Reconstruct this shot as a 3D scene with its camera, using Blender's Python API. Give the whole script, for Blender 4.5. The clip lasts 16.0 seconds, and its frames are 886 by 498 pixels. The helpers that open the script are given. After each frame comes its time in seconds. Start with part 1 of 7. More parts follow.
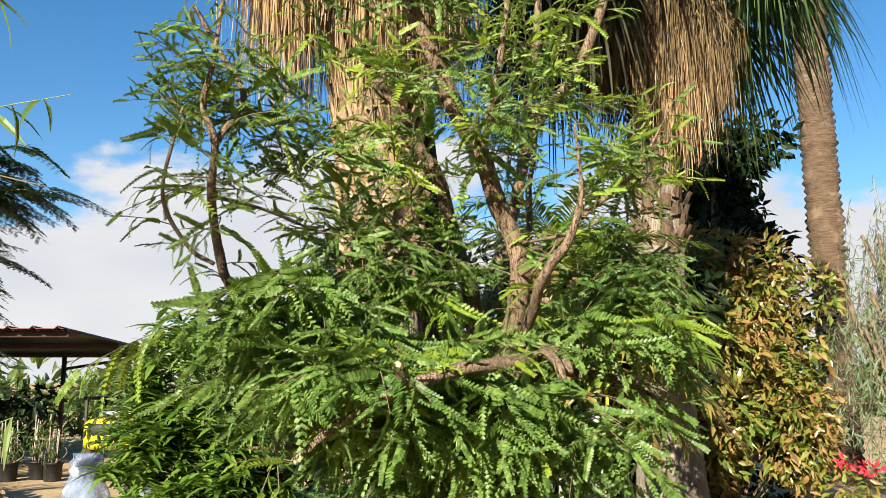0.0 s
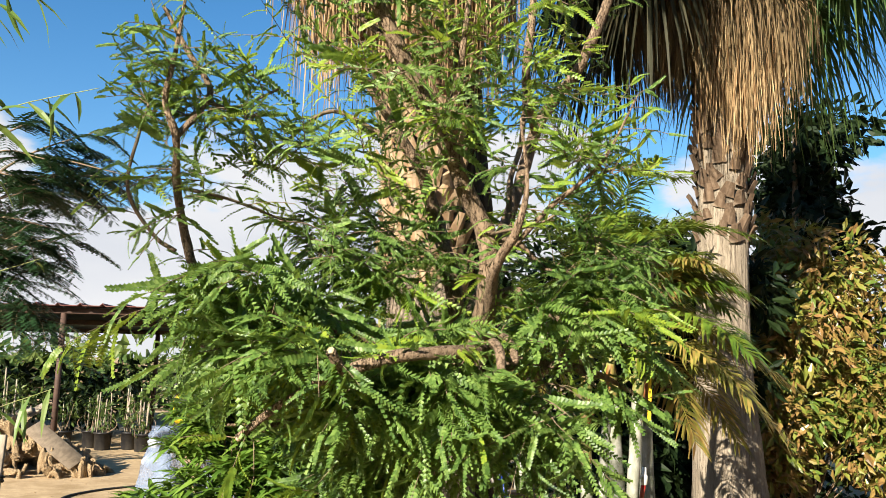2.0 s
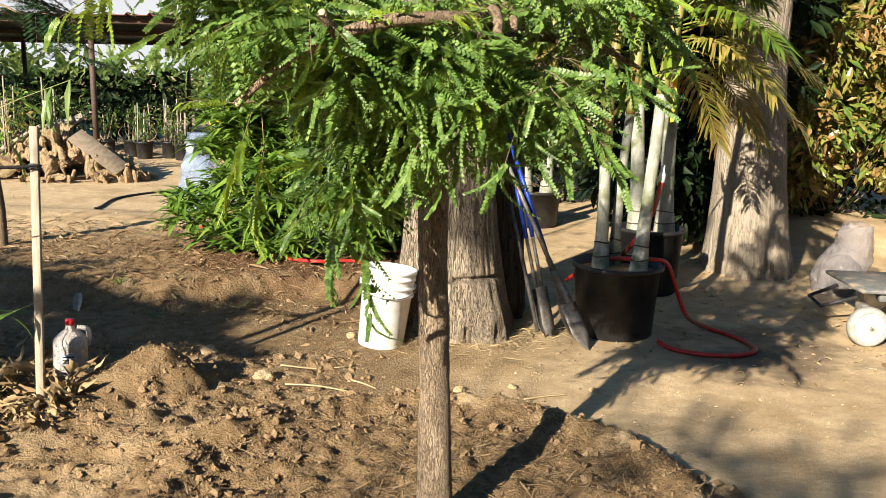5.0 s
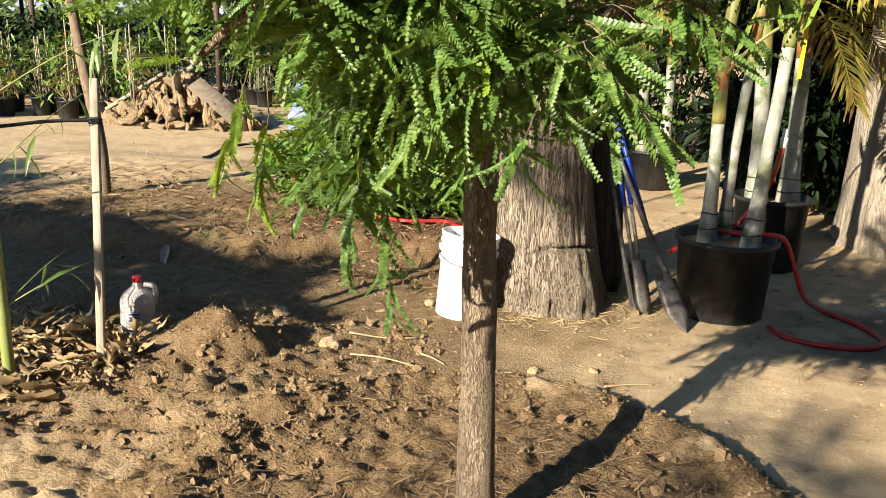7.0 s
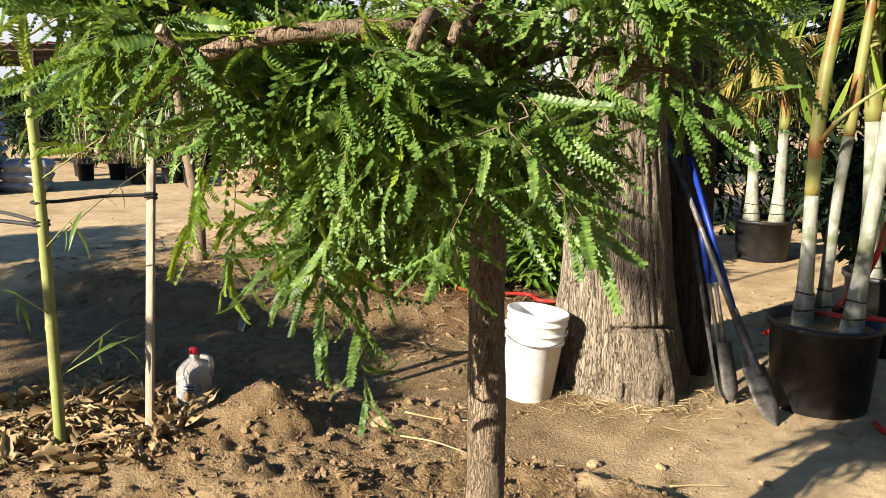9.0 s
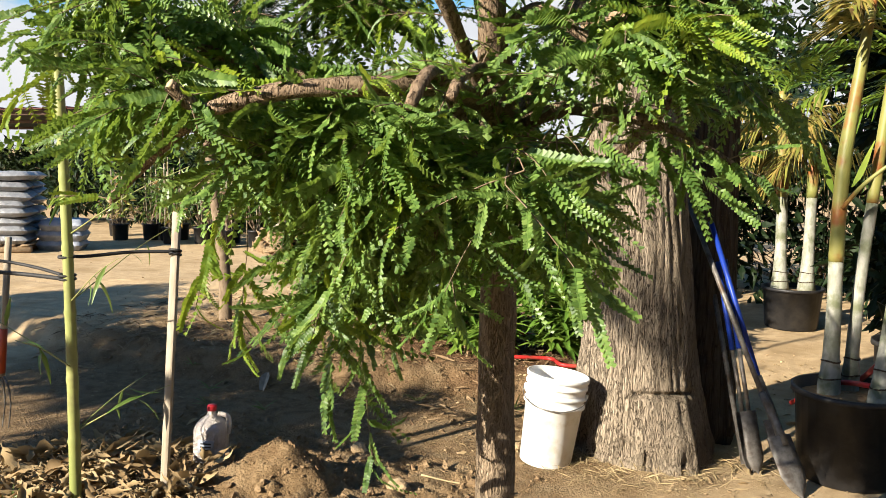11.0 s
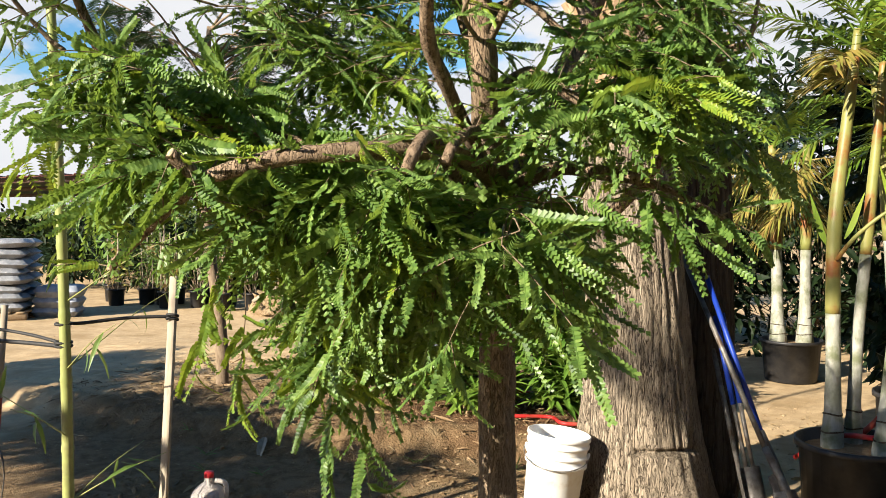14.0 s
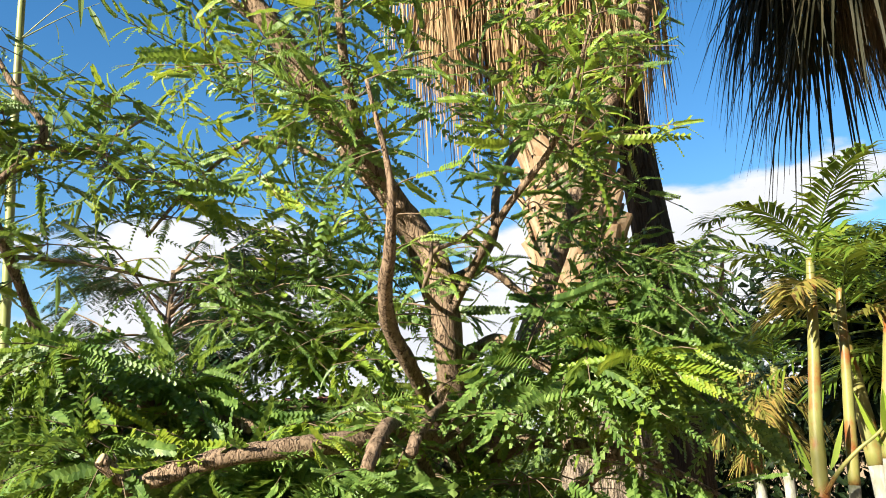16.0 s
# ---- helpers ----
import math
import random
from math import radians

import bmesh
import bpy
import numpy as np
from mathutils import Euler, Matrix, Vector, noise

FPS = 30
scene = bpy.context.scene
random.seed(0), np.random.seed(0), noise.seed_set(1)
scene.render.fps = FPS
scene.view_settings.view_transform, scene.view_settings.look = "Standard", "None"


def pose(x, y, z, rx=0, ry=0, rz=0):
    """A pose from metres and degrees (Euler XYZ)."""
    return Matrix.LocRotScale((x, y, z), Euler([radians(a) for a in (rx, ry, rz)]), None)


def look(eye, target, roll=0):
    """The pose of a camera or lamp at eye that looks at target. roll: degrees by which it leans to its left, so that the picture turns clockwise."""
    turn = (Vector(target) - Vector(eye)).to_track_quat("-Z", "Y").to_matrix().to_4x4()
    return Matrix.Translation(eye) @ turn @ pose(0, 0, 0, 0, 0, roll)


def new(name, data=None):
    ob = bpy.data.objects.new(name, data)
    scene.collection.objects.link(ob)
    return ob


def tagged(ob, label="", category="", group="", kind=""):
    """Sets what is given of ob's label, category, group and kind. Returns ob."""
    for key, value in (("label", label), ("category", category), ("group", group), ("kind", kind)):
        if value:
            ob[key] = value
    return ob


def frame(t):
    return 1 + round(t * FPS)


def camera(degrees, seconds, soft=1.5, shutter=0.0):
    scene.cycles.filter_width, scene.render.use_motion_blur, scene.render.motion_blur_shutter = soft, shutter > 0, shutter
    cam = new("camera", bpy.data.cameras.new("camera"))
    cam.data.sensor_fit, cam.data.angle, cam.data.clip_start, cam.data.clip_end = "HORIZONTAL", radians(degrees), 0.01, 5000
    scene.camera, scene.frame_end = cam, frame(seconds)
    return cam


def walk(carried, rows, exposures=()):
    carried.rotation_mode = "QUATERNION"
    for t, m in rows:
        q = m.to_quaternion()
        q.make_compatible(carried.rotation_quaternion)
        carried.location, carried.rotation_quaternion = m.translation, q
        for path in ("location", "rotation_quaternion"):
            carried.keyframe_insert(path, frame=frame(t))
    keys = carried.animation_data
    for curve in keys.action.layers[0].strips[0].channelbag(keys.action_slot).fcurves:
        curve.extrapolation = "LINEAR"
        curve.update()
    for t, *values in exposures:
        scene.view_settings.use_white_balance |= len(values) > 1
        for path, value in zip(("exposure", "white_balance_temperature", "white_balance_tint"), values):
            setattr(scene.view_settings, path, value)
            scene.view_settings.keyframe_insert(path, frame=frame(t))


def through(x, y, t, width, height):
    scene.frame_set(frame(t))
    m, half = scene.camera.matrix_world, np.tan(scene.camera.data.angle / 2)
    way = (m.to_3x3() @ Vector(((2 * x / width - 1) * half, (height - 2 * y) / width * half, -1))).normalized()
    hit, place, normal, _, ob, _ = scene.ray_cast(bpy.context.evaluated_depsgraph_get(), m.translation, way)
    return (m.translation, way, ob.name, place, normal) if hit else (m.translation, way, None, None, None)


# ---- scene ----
cam = camera(56.1, 16.0, soft=0.9)
PATH = [
    (0, (0.177, 0.39, 1.571), (0.178, 2.365, 1.888), 0.0),
    (0.5, (0.339, 0.366, 1.571), (0.272, 2.34, 1.885), 1.4),
    (1, (0.456, 0.349, 1.576), (0.337, 2.323, 1.874), 2.0),
    (1.5, (0.467, 0.348, 1.577), (0.267, 2.316, 1.868), 1.8),
    (2, (0.472, 0.357, 1.578), (0.253, 2.325, 1.858), 1.7),
    (2.5, (0.485, 0.361, 1.57), (0.254, 2.33, 1.831), 1.9),
    (3, (0.494, 0.363, 1.559), (0.261, 2.344, 1.702), 2.1),
    (3.5, (0.518, 0.349, 1.535), (0.269, 2.334, 1.538), 1.7),
    (4, (0.528, 0.345, 1.524), (0.27, 2.327, 1.467), 1.8),
    (4.5, (0.537, 0.352, 1.503), (0.277, 2.32, 1.263), 1.7),
    (5, (0.553, 0.364, 1.484), (0.273, 2.304, 1.089), 1.6),
    (5.2, (0.553, 0.375, 1.481), (0.235, 2.304, 1.059), 1.4),
    (7.5, (0.738, 0.847, 1.501), (0.161, 2.689, 0.979), 1.9),
    (8, (0.755, 0.934, 1.508), (0.152, 2.779, 1.03), 1.3),
    (8.5, (0.885, 1.013, 1.528), (0.104, 2.802, 1.095), 0.9),
    (10.8, (1.003, 1.036, 1.502), (0.063, 2.788, 1.287), 1.1),
    (11, (0.998, 1.029, 1.508), (0.058, 2.78, 1.286), 1.1),
    (11.5, (0.994, 1.018, 1.513), (0.042, 2.767, 1.329), 1.0),
    (12, (1.005, 1.019, 1.514), (0.035, 2.764, 1.387), 0.9),
    (12.5, (1.004, 1.019, 1.516), (0.047, 2.772, 1.404), 0.7),
    (13, (0.999, 1.021, 1.514), (0.04, 2.774, 1.43), 0.4),
    (13.5, (1.002, 1.023, 1.515), (0.036, 2.773, 1.428), 0.3),
    (14, (1.001, 1.018, 1.512), (0.063, 2.782, 1.431), 0.0),
    (14.5, (1.002, 1.024, 1.53), (0.058, 2.787, 1.535), -0.0),
    (15, (1.01, 1.026, 1.552), (0.082, 2.79, 1.717), 0.1),
    (15.5, (1.007, 1.043, 1.598), (0.107, 2.804, 1.896), -0.6),
    (16, (0.967, 1.099, 1.608), (0.129, 2.86, 2.054), -2.4),
]
walk(cam, [(t, look(eye, target, roll)) for t, eye, target, roll in PATH], exposures=[(0.0, 1.56), (1.5, 1.64), (13.5, 1.64), (16.0, 1.84)])

# ---- world and sun ----
SUN_AWAY = Vector((0.37, 0.85, -0.415)).normalized()      # the way the sunlight travels
world = bpy.data.worlds.new("sky")
scene.world = world
world.use_nodes = True
wn, wl = world.node_tree.nodes, world.node_tree.links
wn.clear()
w_out = wn.new("ShaderNodeOutputWorld")
w_bg = wn.new("ShaderNodeBackground")
w_sky = wn.new("ShaderNodeTexSky")
w_sky.sky_type = "NISHITA"
w_sky.sun_disc = False
w_sky.sun_elevation = math.asin(-SUN_AWAY.z)
w_sky.sun_rotation = math.atan2(-SUN_AWAY.x, -SUN_AWAY.y)
w_sky.air_density, w_sky.dust_density, w_sky.ozone_density = 1.0, 0.4, 2.2
w_co = wn.new("ShaderNodeTexCoord")
w_map = wn.new("ShaderNodeMapping")
w_map.inputs["Scale"].default_value = (1.0, 1.0, 2.3)
w_map.inputs["Location"].default_value = (0.35, 0.2, 0.1)
w_noise = wn.new("ShaderNodeTexNoise")
w_noise.inputs["Scale"].default_value = 3.6
w_noise.inputs["Detail"].default_value = 9
w_noise.inputs["Roughness"].default_value = 0.52
w_sep = wn.new("ShaderNodeSeparateXYZ")
w_low = wn.new("ShaderNodeMapRange")                     # clouds bank up towards the horizon
w_low.inputs["From Min"].default_value, w_low.inputs["From Max"].default_value = 0.14, 0.36
w_low.inputs["To Min"].default_value, w_low.inputs["To Max"].default_value = 0.2, -0.2
w_add = wn.new("ShaderNodeMath")
w_add.operation = "ADD"
w_ramp = wn.new("ShaderNodeMapRange")
w_ramp.interpolation_type = "SMOOTHSTEP"
w_ramp.inputs["From Min"].default_value, w_ramp.inputs["From Max"].default_value = 0.52, 0.60
w_mix = wn.new("ShaderNodeMix")
w_mix.data_type = "RGBA"
w_shade = wn.new("ShaderNodeMix")
w_shade.data_type = "RGBA"
w_shade.inputs[6].default_value, w_shade.inputs[7].default_value = (6.6, 6.5, 6.4, 1), (3.9, 4.25, 4.9, 1)
w_n2 = wn.new("ShaderNodeTexNoise")
w_n2.inputs["Scale"].default_value, w_n2.inputs["Detail"].default_value = 5.0, 6
wl.new(w_co.outputs["Generated"], w_map.inputs["Vector"])
wl.new(w_map.outputs["Vector"], w_noise.inputs["Vector"])
wl.new(w_map.outputs["Vector"], w_n2.inputs["Vector"])
wl.new(w_co.outputs["Generated"], w_sep.inputs["Vector"])
wl.new(w_sep.outputs["Z"], w_low.inputs["Value"])
wl.new(w_noise.outputs["Fac"], w_add.inputs[0])
wl.new(w_low.outputs["Result"], w_add.inputs[1])
wl.new(w_add.outputs["Value"], w_ramp.inputs["Value"])
wl.new(w_n2.outputs["Fac"], w_shade.inputs[0])
wl.new(w_ramp.outputs["Result"], w_mix.inputs[0])
w_hue = wn.new("ShaderNodeHueSaturation")
w_hue.inputs["Saturation"].default_value, w_hue.inputs["Value"].default_value = 1.32, 1.16
wl.new(w_sky.outputs["Color"], w_hue.inputs["Color"])
wl.new(w_hue.outputs["Color"], w_mix.inputs[6])
wl.new(w_shade.outputs[2], w_mix.inputs[7])
wl.new(w_mix.outputs[2], w_bg.inputs["Color"])
w_bg.inputs["Strength"].default_value = 0.05
wl.new(w_bg.outputs["Background"], w_out.inputs["Surface"])

sun = new("sun", bpy.data.lights.new("sun", "SUN"))
sun.data.energy, sun.data.angle, sun.data.color = 5.0, radians(0.55), (1.0, 0.91, 0.76)
sun.matrix_world = look(-SUN_AWAY * 30, (0, 0, 0))


# ---- materials ----
def shader(name):
    m = bpy.data.materials.new(name)
    m.use_nodes = True
    return m, m.node_tree.nodes, m.node_tree.links, m.node_tree.nodes["Principled BSDF"]


def noise_fac(n, l, scale, detail=5, stretch=(1, 1, 1), rough=0.6, kind="noise", low=0.35, high=0.65):
    co = n.new("ShaderNodeTexCoord")
    mp = n.new("ShaderNodeMapping")
    mp.inputs["Scale"].default_value = stretch
    l.new(co.outputs["Object"], mp.inputs["Vector"])
    if kind == "noise":
        t = n.new("ShaderNodeTexNoise")
        t.inputs["Detail"].default_value, t.inputs["Roughness"].default_value = detail, rough
        out = t.outputs["Fac"]
    else:
        t = n.new("ShaderNodeTexVoronoi")
        t.feature = kind
        out = t.outputs["Distance"]
    t.inputs["Scale"].default_value = scale
    l.new(mp.outputs["Vector"], t.inputs["Vector"])
    r = n.new("ShaderNodeMapRange")
    r.interpolation_type = "SMOOTHSTEP"
    r.inputs["From Min"].default_value, r.inputs["From Max"].default_value = low, high
    l.new(out, r.inputs["Value"])
    return r.outputs["Result"]


def mixed(n, l, fac, a, b):
    m = n.new("ShaderNodeMix")
    m.data_type = "RGBA"
    l.new(fac, m.inputs[0])
    for k, v in ((6, a), (7, b)):
        if isinstance(v, tuple):
            m.inputs[k].default_value = (*v, 1)
        else:
            l.new(v, m.inputs[k])
    return m.outputs[2]


def bumped(n, l, p, fac, strength, distance):
    b = n.new("ShaderNodeBump")
    b.inputs["Strength"].default_value, b.inputs["Distance"].default_value = strength, distance
    l.new(fac, b.inputs["Height"])
    l.new(b.outputs["Normal"], p.inputs["Normal"])
    return b


def surface(name, a, b, scale=20, fine=(1, 1, 1), rough=0.8, bump=0.4, dist=0.004, stain=None, stain_scale=3.0, metal=0.0, spec=0.3, stretch=(1, 1, 1)):
    """Two colours mixed by grain, a third by large stains, and a fine relief."""
    m, n, l, p = shader(name)
    g = noise_fac(n, l, scale, stretch=stretch)
    c = mixed(n, l, g, a, b)
    if stain:
        c = mixed(n, l, noise_fac(n, l, stain_scale, 4, low=0.48, high=0.68), c, stain)
    l.new(c, p.inputs["Base Color"])
    p.inputs["Roughness"].default_value, p.inputs["Metallic"].default_value = rough, metal
    p.inputs["Specular IOR Level"].default_value = spec
    if bump:
        bumped(n, l, p, noise_fac(n, l, scale * 2.3, 6, stretch=stretch, low=0.2, high=0.8), bump, dist)
    return m


def leafy(name, tones, rough=0.45, through=0.35, glow=(0.35, 0.5, 0.05), spot=None, spec=0.4):
    """Leaf: a tone for each leaf at random, drift of tone over the crown, light coming through the blade."""
    m, n, l, p = shader(name)
    geo = n.new("ShaderNodeNewGeometry")
    ramp = n.new("ShaderNodeValToRGB")
    els = ramp.color_ramp.elements
    els[0].position, els[0].color = 0.0, (*tones[0], 1)
    els[1].position, els[1].color = 1.0, (*tones[-1], 1)
    for i, c in enumerate(tones[1:-1]):
        e = els.new((i + 1) / (len(tones) - 1))
        e.color = (*c, 1)
    drift = noise_fac(n, l, 2.2, 3, low=0.3, high=0.7)
    add = n.new("ShaderNodeMath")
    add.operation = "MULTIPLY_ADD"
    l.new(geo.outputs["Random Per Island"], add.inputs[0])
    add.inputs[1].default_value = 0.6
    sc = n.new("ShaderNodeMath")
    sc.operation = "MULTIPLY"
    sc.inputs[1].default_value = 0.4
    l.new(drift, sc.inputs[0])
    l.new(sc.outputs[0], add.inputs[2])
    l.new(add.outputs[0], ramp.inputs["Fac"])
    c = ramp.outputs["Color"]
    if spot:
        c = mixed(n, l, noise_fac(n, l, 30, 3, low=0.58, high=0.7), c, spot)
    l.new(c, p.inputs["Base Color"])
    p.inputs["Roughness"].default_value = rough
    p.inputs["Specular IOR Level"].default_value = spec
    tr = n.new("ShaderNodeBsdfTranslucent")
    tc = n.new("ShaderNodeMix")
    tc.data_type = "RGBA"
    tc.inputs[0].default_value = 0.5
    l.new(c, tc.inputs[6])
    tc.inputs[7].default_value = (*glow, 1)
    l.new(tc.outputs[2], tr.inputs["Color"])
    ms = n.new("ShaderNodeMixShader")
    ms.inputs[0].default_value = through
    l.new(p.outputs["BSDF"], ms.inputs[1])
    l.new(tr.outputs["BSDF"], ms.inputs[2])
    l.new(ms.outputs["Shader"], n["Material Output"].inputs["Surface"])
    return m


def soil_material():
    """Dry pale dirt, browner dug soil round the beds, damp by the hose, grit and straw flecks."""
    m, n, l, p = shader("dirt")
    geo = n.new("ShaderNodeNewGeometry")
    sep = n.new("ShaderNodeSeparateXYZ")
    l.new(geo.outputs["Position"], sep.inputs["Vector"])

    def spot(x, y, r0, r1):
        v = n.new("ShaderNodeVectorMath")
        v.operation = "DISTANCE"
        f = n.new("ShaderNodeCombineXYZ")
        l.new(sep.outputs["X"], f.inputs["X"])
        l.new(sep.outputs["Y"], f.inputs["Y"])
        l.new(f.outputs[0], v.inputs[0])
        v.inputs[1].default_value = (x, y, 0)
        w = n.new("ShaderNodeMath")
        w.operation = "MULTIPLY_ADD"
        l.new(noise_fac(n, l, 3.5, 5, low=0.2, high=0.8), w.inputs[0])
        w.inputs[1].default_value = 0.7
        l.new(v.outputs["Value"], w.inputs[2])
        r = n.new("ShaderNodeMapRange")
        r.interpolation_type = "SMOOTHSTEP"
        r.inputs["From Min"].default_value, r.inputs["From Max"].default_value = r0 + 0.35, r1 + 0.35
        r.inputs["To Min"].default_value, r.inputs["To Max"].default_value = 1, 0
        l.new(w.outputs[0], r.inputs["Value"])
        return r.outputs["Result"]

    pale = mixed(n, l, noise_fac(n, l, 9, 7), (0.46, 0.34, 0.20), (0.37, 0.265, 0.15))
    pale = mixed(n, l, noise_fac(n, l, 160, 3, low=0.62, high=0.72), pale, (0.173, 0.122, 0.072))
    pale = mixed(n, l, noise_fac(n, l, 1.7, 6, low=0.45, high=0.7), pale, (0.295, 0.205, 0.108))
    brown = mixed(n, l, noise_fac(n, l, 14, 8), (0.25, 0.165, 0.085), (0.155, 0.098, 0.048))
    brown = mixed(n, l, noise_fac(n, l, 4.5, 6, low=0.48, high=0.66), brown, (0.24, 0.17, 0.094))
    brown = mixed(n, l, noise_fac(n, l, 70, 4, low=0.58, high=0.7), brown, (0.245, 0.169, 0.09))
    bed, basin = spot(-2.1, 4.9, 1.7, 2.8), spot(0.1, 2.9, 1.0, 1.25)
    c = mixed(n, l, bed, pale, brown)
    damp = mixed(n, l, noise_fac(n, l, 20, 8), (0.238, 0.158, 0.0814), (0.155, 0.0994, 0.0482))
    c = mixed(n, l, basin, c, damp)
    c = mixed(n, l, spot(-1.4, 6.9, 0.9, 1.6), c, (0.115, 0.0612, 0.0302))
    c = mixed(n, l, spot(1.75, 5.15, 0.1, 0.7), c, (0.151, 0.108, 0.0684))
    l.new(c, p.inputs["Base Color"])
    p.inputs["Roughness"].default_value = 0.92
    p.inputs["Specular IOR Level"].default_value = 0.15
    b1 = bumped(n, l, p, noise_fac(n, l, 45, 8, low=0.15, high=0.85), 0.6, 0.0035)
    b2 = n.new("ShaderNodeBump")
    b2.inputs["Strength"].default_value, b2.inputs["Distance"].default_value = 0.5, 0.0022
    l.new(noise_fac(n, l, 190, 5, low=0.3, high=0.8), b2.inputs["Height"])
    l.new(b2.outputs["Normal"], b1.inputs["Normal"])
    dug = n.new("ShaderNodeMath")
    dug.operation = "MAXIMUM"
    l.new(bed, dug.inputs[0])
    l.new(basin, dug.inputs[1])
    grit = n.new("ShaderNodeMath")
    grit.operation = "MULTIPLY"
    l.new(noise_fac(n, l, 75, 9, low=0.25, high=0.75), grit.inputs[0])
    l.new(dug.outputs[0], grit.inputs[1])
    b3 = n.new("ShaderNodeBump")
    b3.inputs["Strength"].default_value, b3.inputs["Distance"].default_value = 0.9, 0.014
    l.new(grit.outputs[0], b3.inputs["Height"])
    l.new(b3.outputs["Normal"], b2.inputs["Normal"])
    return m


def fissures(n, l, scale, stretch, width, wander=0.0):
    """Thin wandering cracks: the level lines of a stretched noise."""
    co = n.new("ShaderNodeTexCoord")
    mp = n.new("ShaderNodeMapping")
    mp.inputs["Scale"].default_value = stretch
    l.new(co.outputs["Object"], mp.inputs["Vector"])
    t = n.new("ShaderNodeTexNoise")
    t.inputs["Scale"].default_value, t.inputs["Detail"].default_value, t.inputs["Roughness"].default_value = scale, 2.5, 0.55
    t.inputs["Distortion"].default_value = wander
    l.new(mp.outputs["Vector"], t.inputs["Vector"])
    s = n.new("ShaderNodeMath")
    s.operation = "SUBTRACT"
    l.new(t.outputs["Fac"], s.inputs[0])
    s.inputs[1].default_value = 0.5
    a = n.new("ShaderNodeMath")
    a.operation = "ABSOLUTE"
    l.new(s.outputs[0], a.inputs[0])
    r = n.new("ShaderNodeMapRange")
    r.interpolation_type = "SMOOTHSTEP"
    r.inputs["From Min"].default_value, r.inputs["From Max"].default_value = 0.0, width
    l.new(a.outputs[0], r.inputs["Value"])
    return r.outputs["Result"]


def bark_material(name, a, b, crack, scale, stretch, bump=0.8, dist=0.012, width=0.06, wander=0.3):
    """Bark: blotched plates parted by fissures at two sizes."""
    m, n, l, p = shader(name)
    c = mixed(n, l, noise_fac(n, l, scale * 0.9, 7, stretch=stretch), a, b)
    v1 = fissures(n, l, scale, stretch, width, wander)
    v2 = fissures(n, l, scale * 2.3, stretch, width * 1.3, wander)
    mul = n.new("ShaderNodeMath")
    mul.operation = "MULTIPLY"
    l.new(v1, mul.inputs[0])
    half = n.new("ShaderNodeMapRange")
    half.inputs["To Min"].default_value = 0.65
    l.new(v2, half.inputs["Value"])
    l.new(half.outputs["Result"], mul.inputs[1])
    c = mixed(n, l, mul.outputs[0], crack, c)
    c = mixed(n, l, noise_fac(n, l, 2.6, 4, low=0.5, high=0.75), c, tuple(x * 0.75 for x in b))
    c = mixed(n, l, noise_fac(n, l, 120, 3, low=0.6, high=0.75), c, tuple(min(1, x * 1.25) for x in a))
    l.new(c, p.inputs["Base Color"])
    p.inputs["Roughness"].default_value, p.inputs["Specular IOR Level"].default_value = 0.9, 0.15
    b1 = bumped(n, l, p, mul.outputs[0], bump, dist)
    b2 = n.new("ShaderNodeBump")
    b2.inputs["Strength"].default_value, b2.inputs["Distance"].default_value = 0.5, dist * 0.5
    l.new(noise_fac(n, l, scale * 3, 6, stretch=stretch, low=0.2, high=0.8), b2.inputs["Height"])
    l.new(b2.outputs["Normal"], b1.inputs["Normal"])
    return m


def clear_plastic(name, tint, rough=0.12, alpha=0.55):
    m, n, l, p = shader(name)
    l.new(mixed(n, l, noise_fac(n, l, 14, 5), tint, tuple(min(1, x * 1.25) for x in tint)), p.inputs["Base Color"])
    p.inputs["Roughness"].default_value = rough
    p.inputs["Specular IOR Level"].default_value = 0.6
    bumped(n, l, p, noise_fac(n, l, 22, 5, low=0.2, high=0.8), 0.8, 0.03)
    tr = n.new("ShaderNodeBsdfTransparent")
    ms = n.new("ShaderNodeMixShader")
    ms.inputs[0].default_value = alpha
    l.new(tr.outputs[0], ms.inputs[1])
    l.new(p.outputs["BSDF"], ms.inputs[2])
    l.new(ms.outputs[0], n["Material Output"].inputs["Surface"])
    return m


M_DIRT = soil_material()
M_CLOD = surface("dug_clod", (0.238, 0.158, 0.0828), (0.173, 0.108, 0.054), 40, rough=0.95, bump=0.8, dist=0.006, stain=(0.245, 0.169, 0.0936), stain_scale=9)
M_CHIP = surface("mulch_chip", (0.144, 0.0828, 0.0396), (0.274, 0.187, 0.101), 8, rough=0.9, bump=0.3)
M_DRYLEAF = leafy("dry_leaf", [(0.144, 0.0864, 0.0396), (0.259, 0.18, 0.09), (0.331, 0.252, 0.137), (0.187, 0.108, 0.0432)], 0.8, 0.15, (0.288, 0.18, 0.072), spec=0.2)
M_STRAW = leafy("straw", [(0.259, 0.18, 0.0864), (0.396, 0.31, 0.173), (0.324, 0.23, 0.108)], 0.8, 0.1, (0.288, 0.216, 0.072), spec=0.2)
M_BARK = bark_material("tamarind_bark", (0.33, 0.25, 0.17), (0.25, 0.185, 0.122), (0.155, 0.11, 0.072), 125, (1, 1, 0.16), 1.0, 0.007, 0.04, 0.8)
M_LIMB = bark_material("limb_bark", (0.27, 0.195, 0.13), (0.19, 0.132, 0.085), (0.09, 0.06, 0.04), 95, (1, 1, 0.22), 1.0, 0.005, 0.03, 0.5)
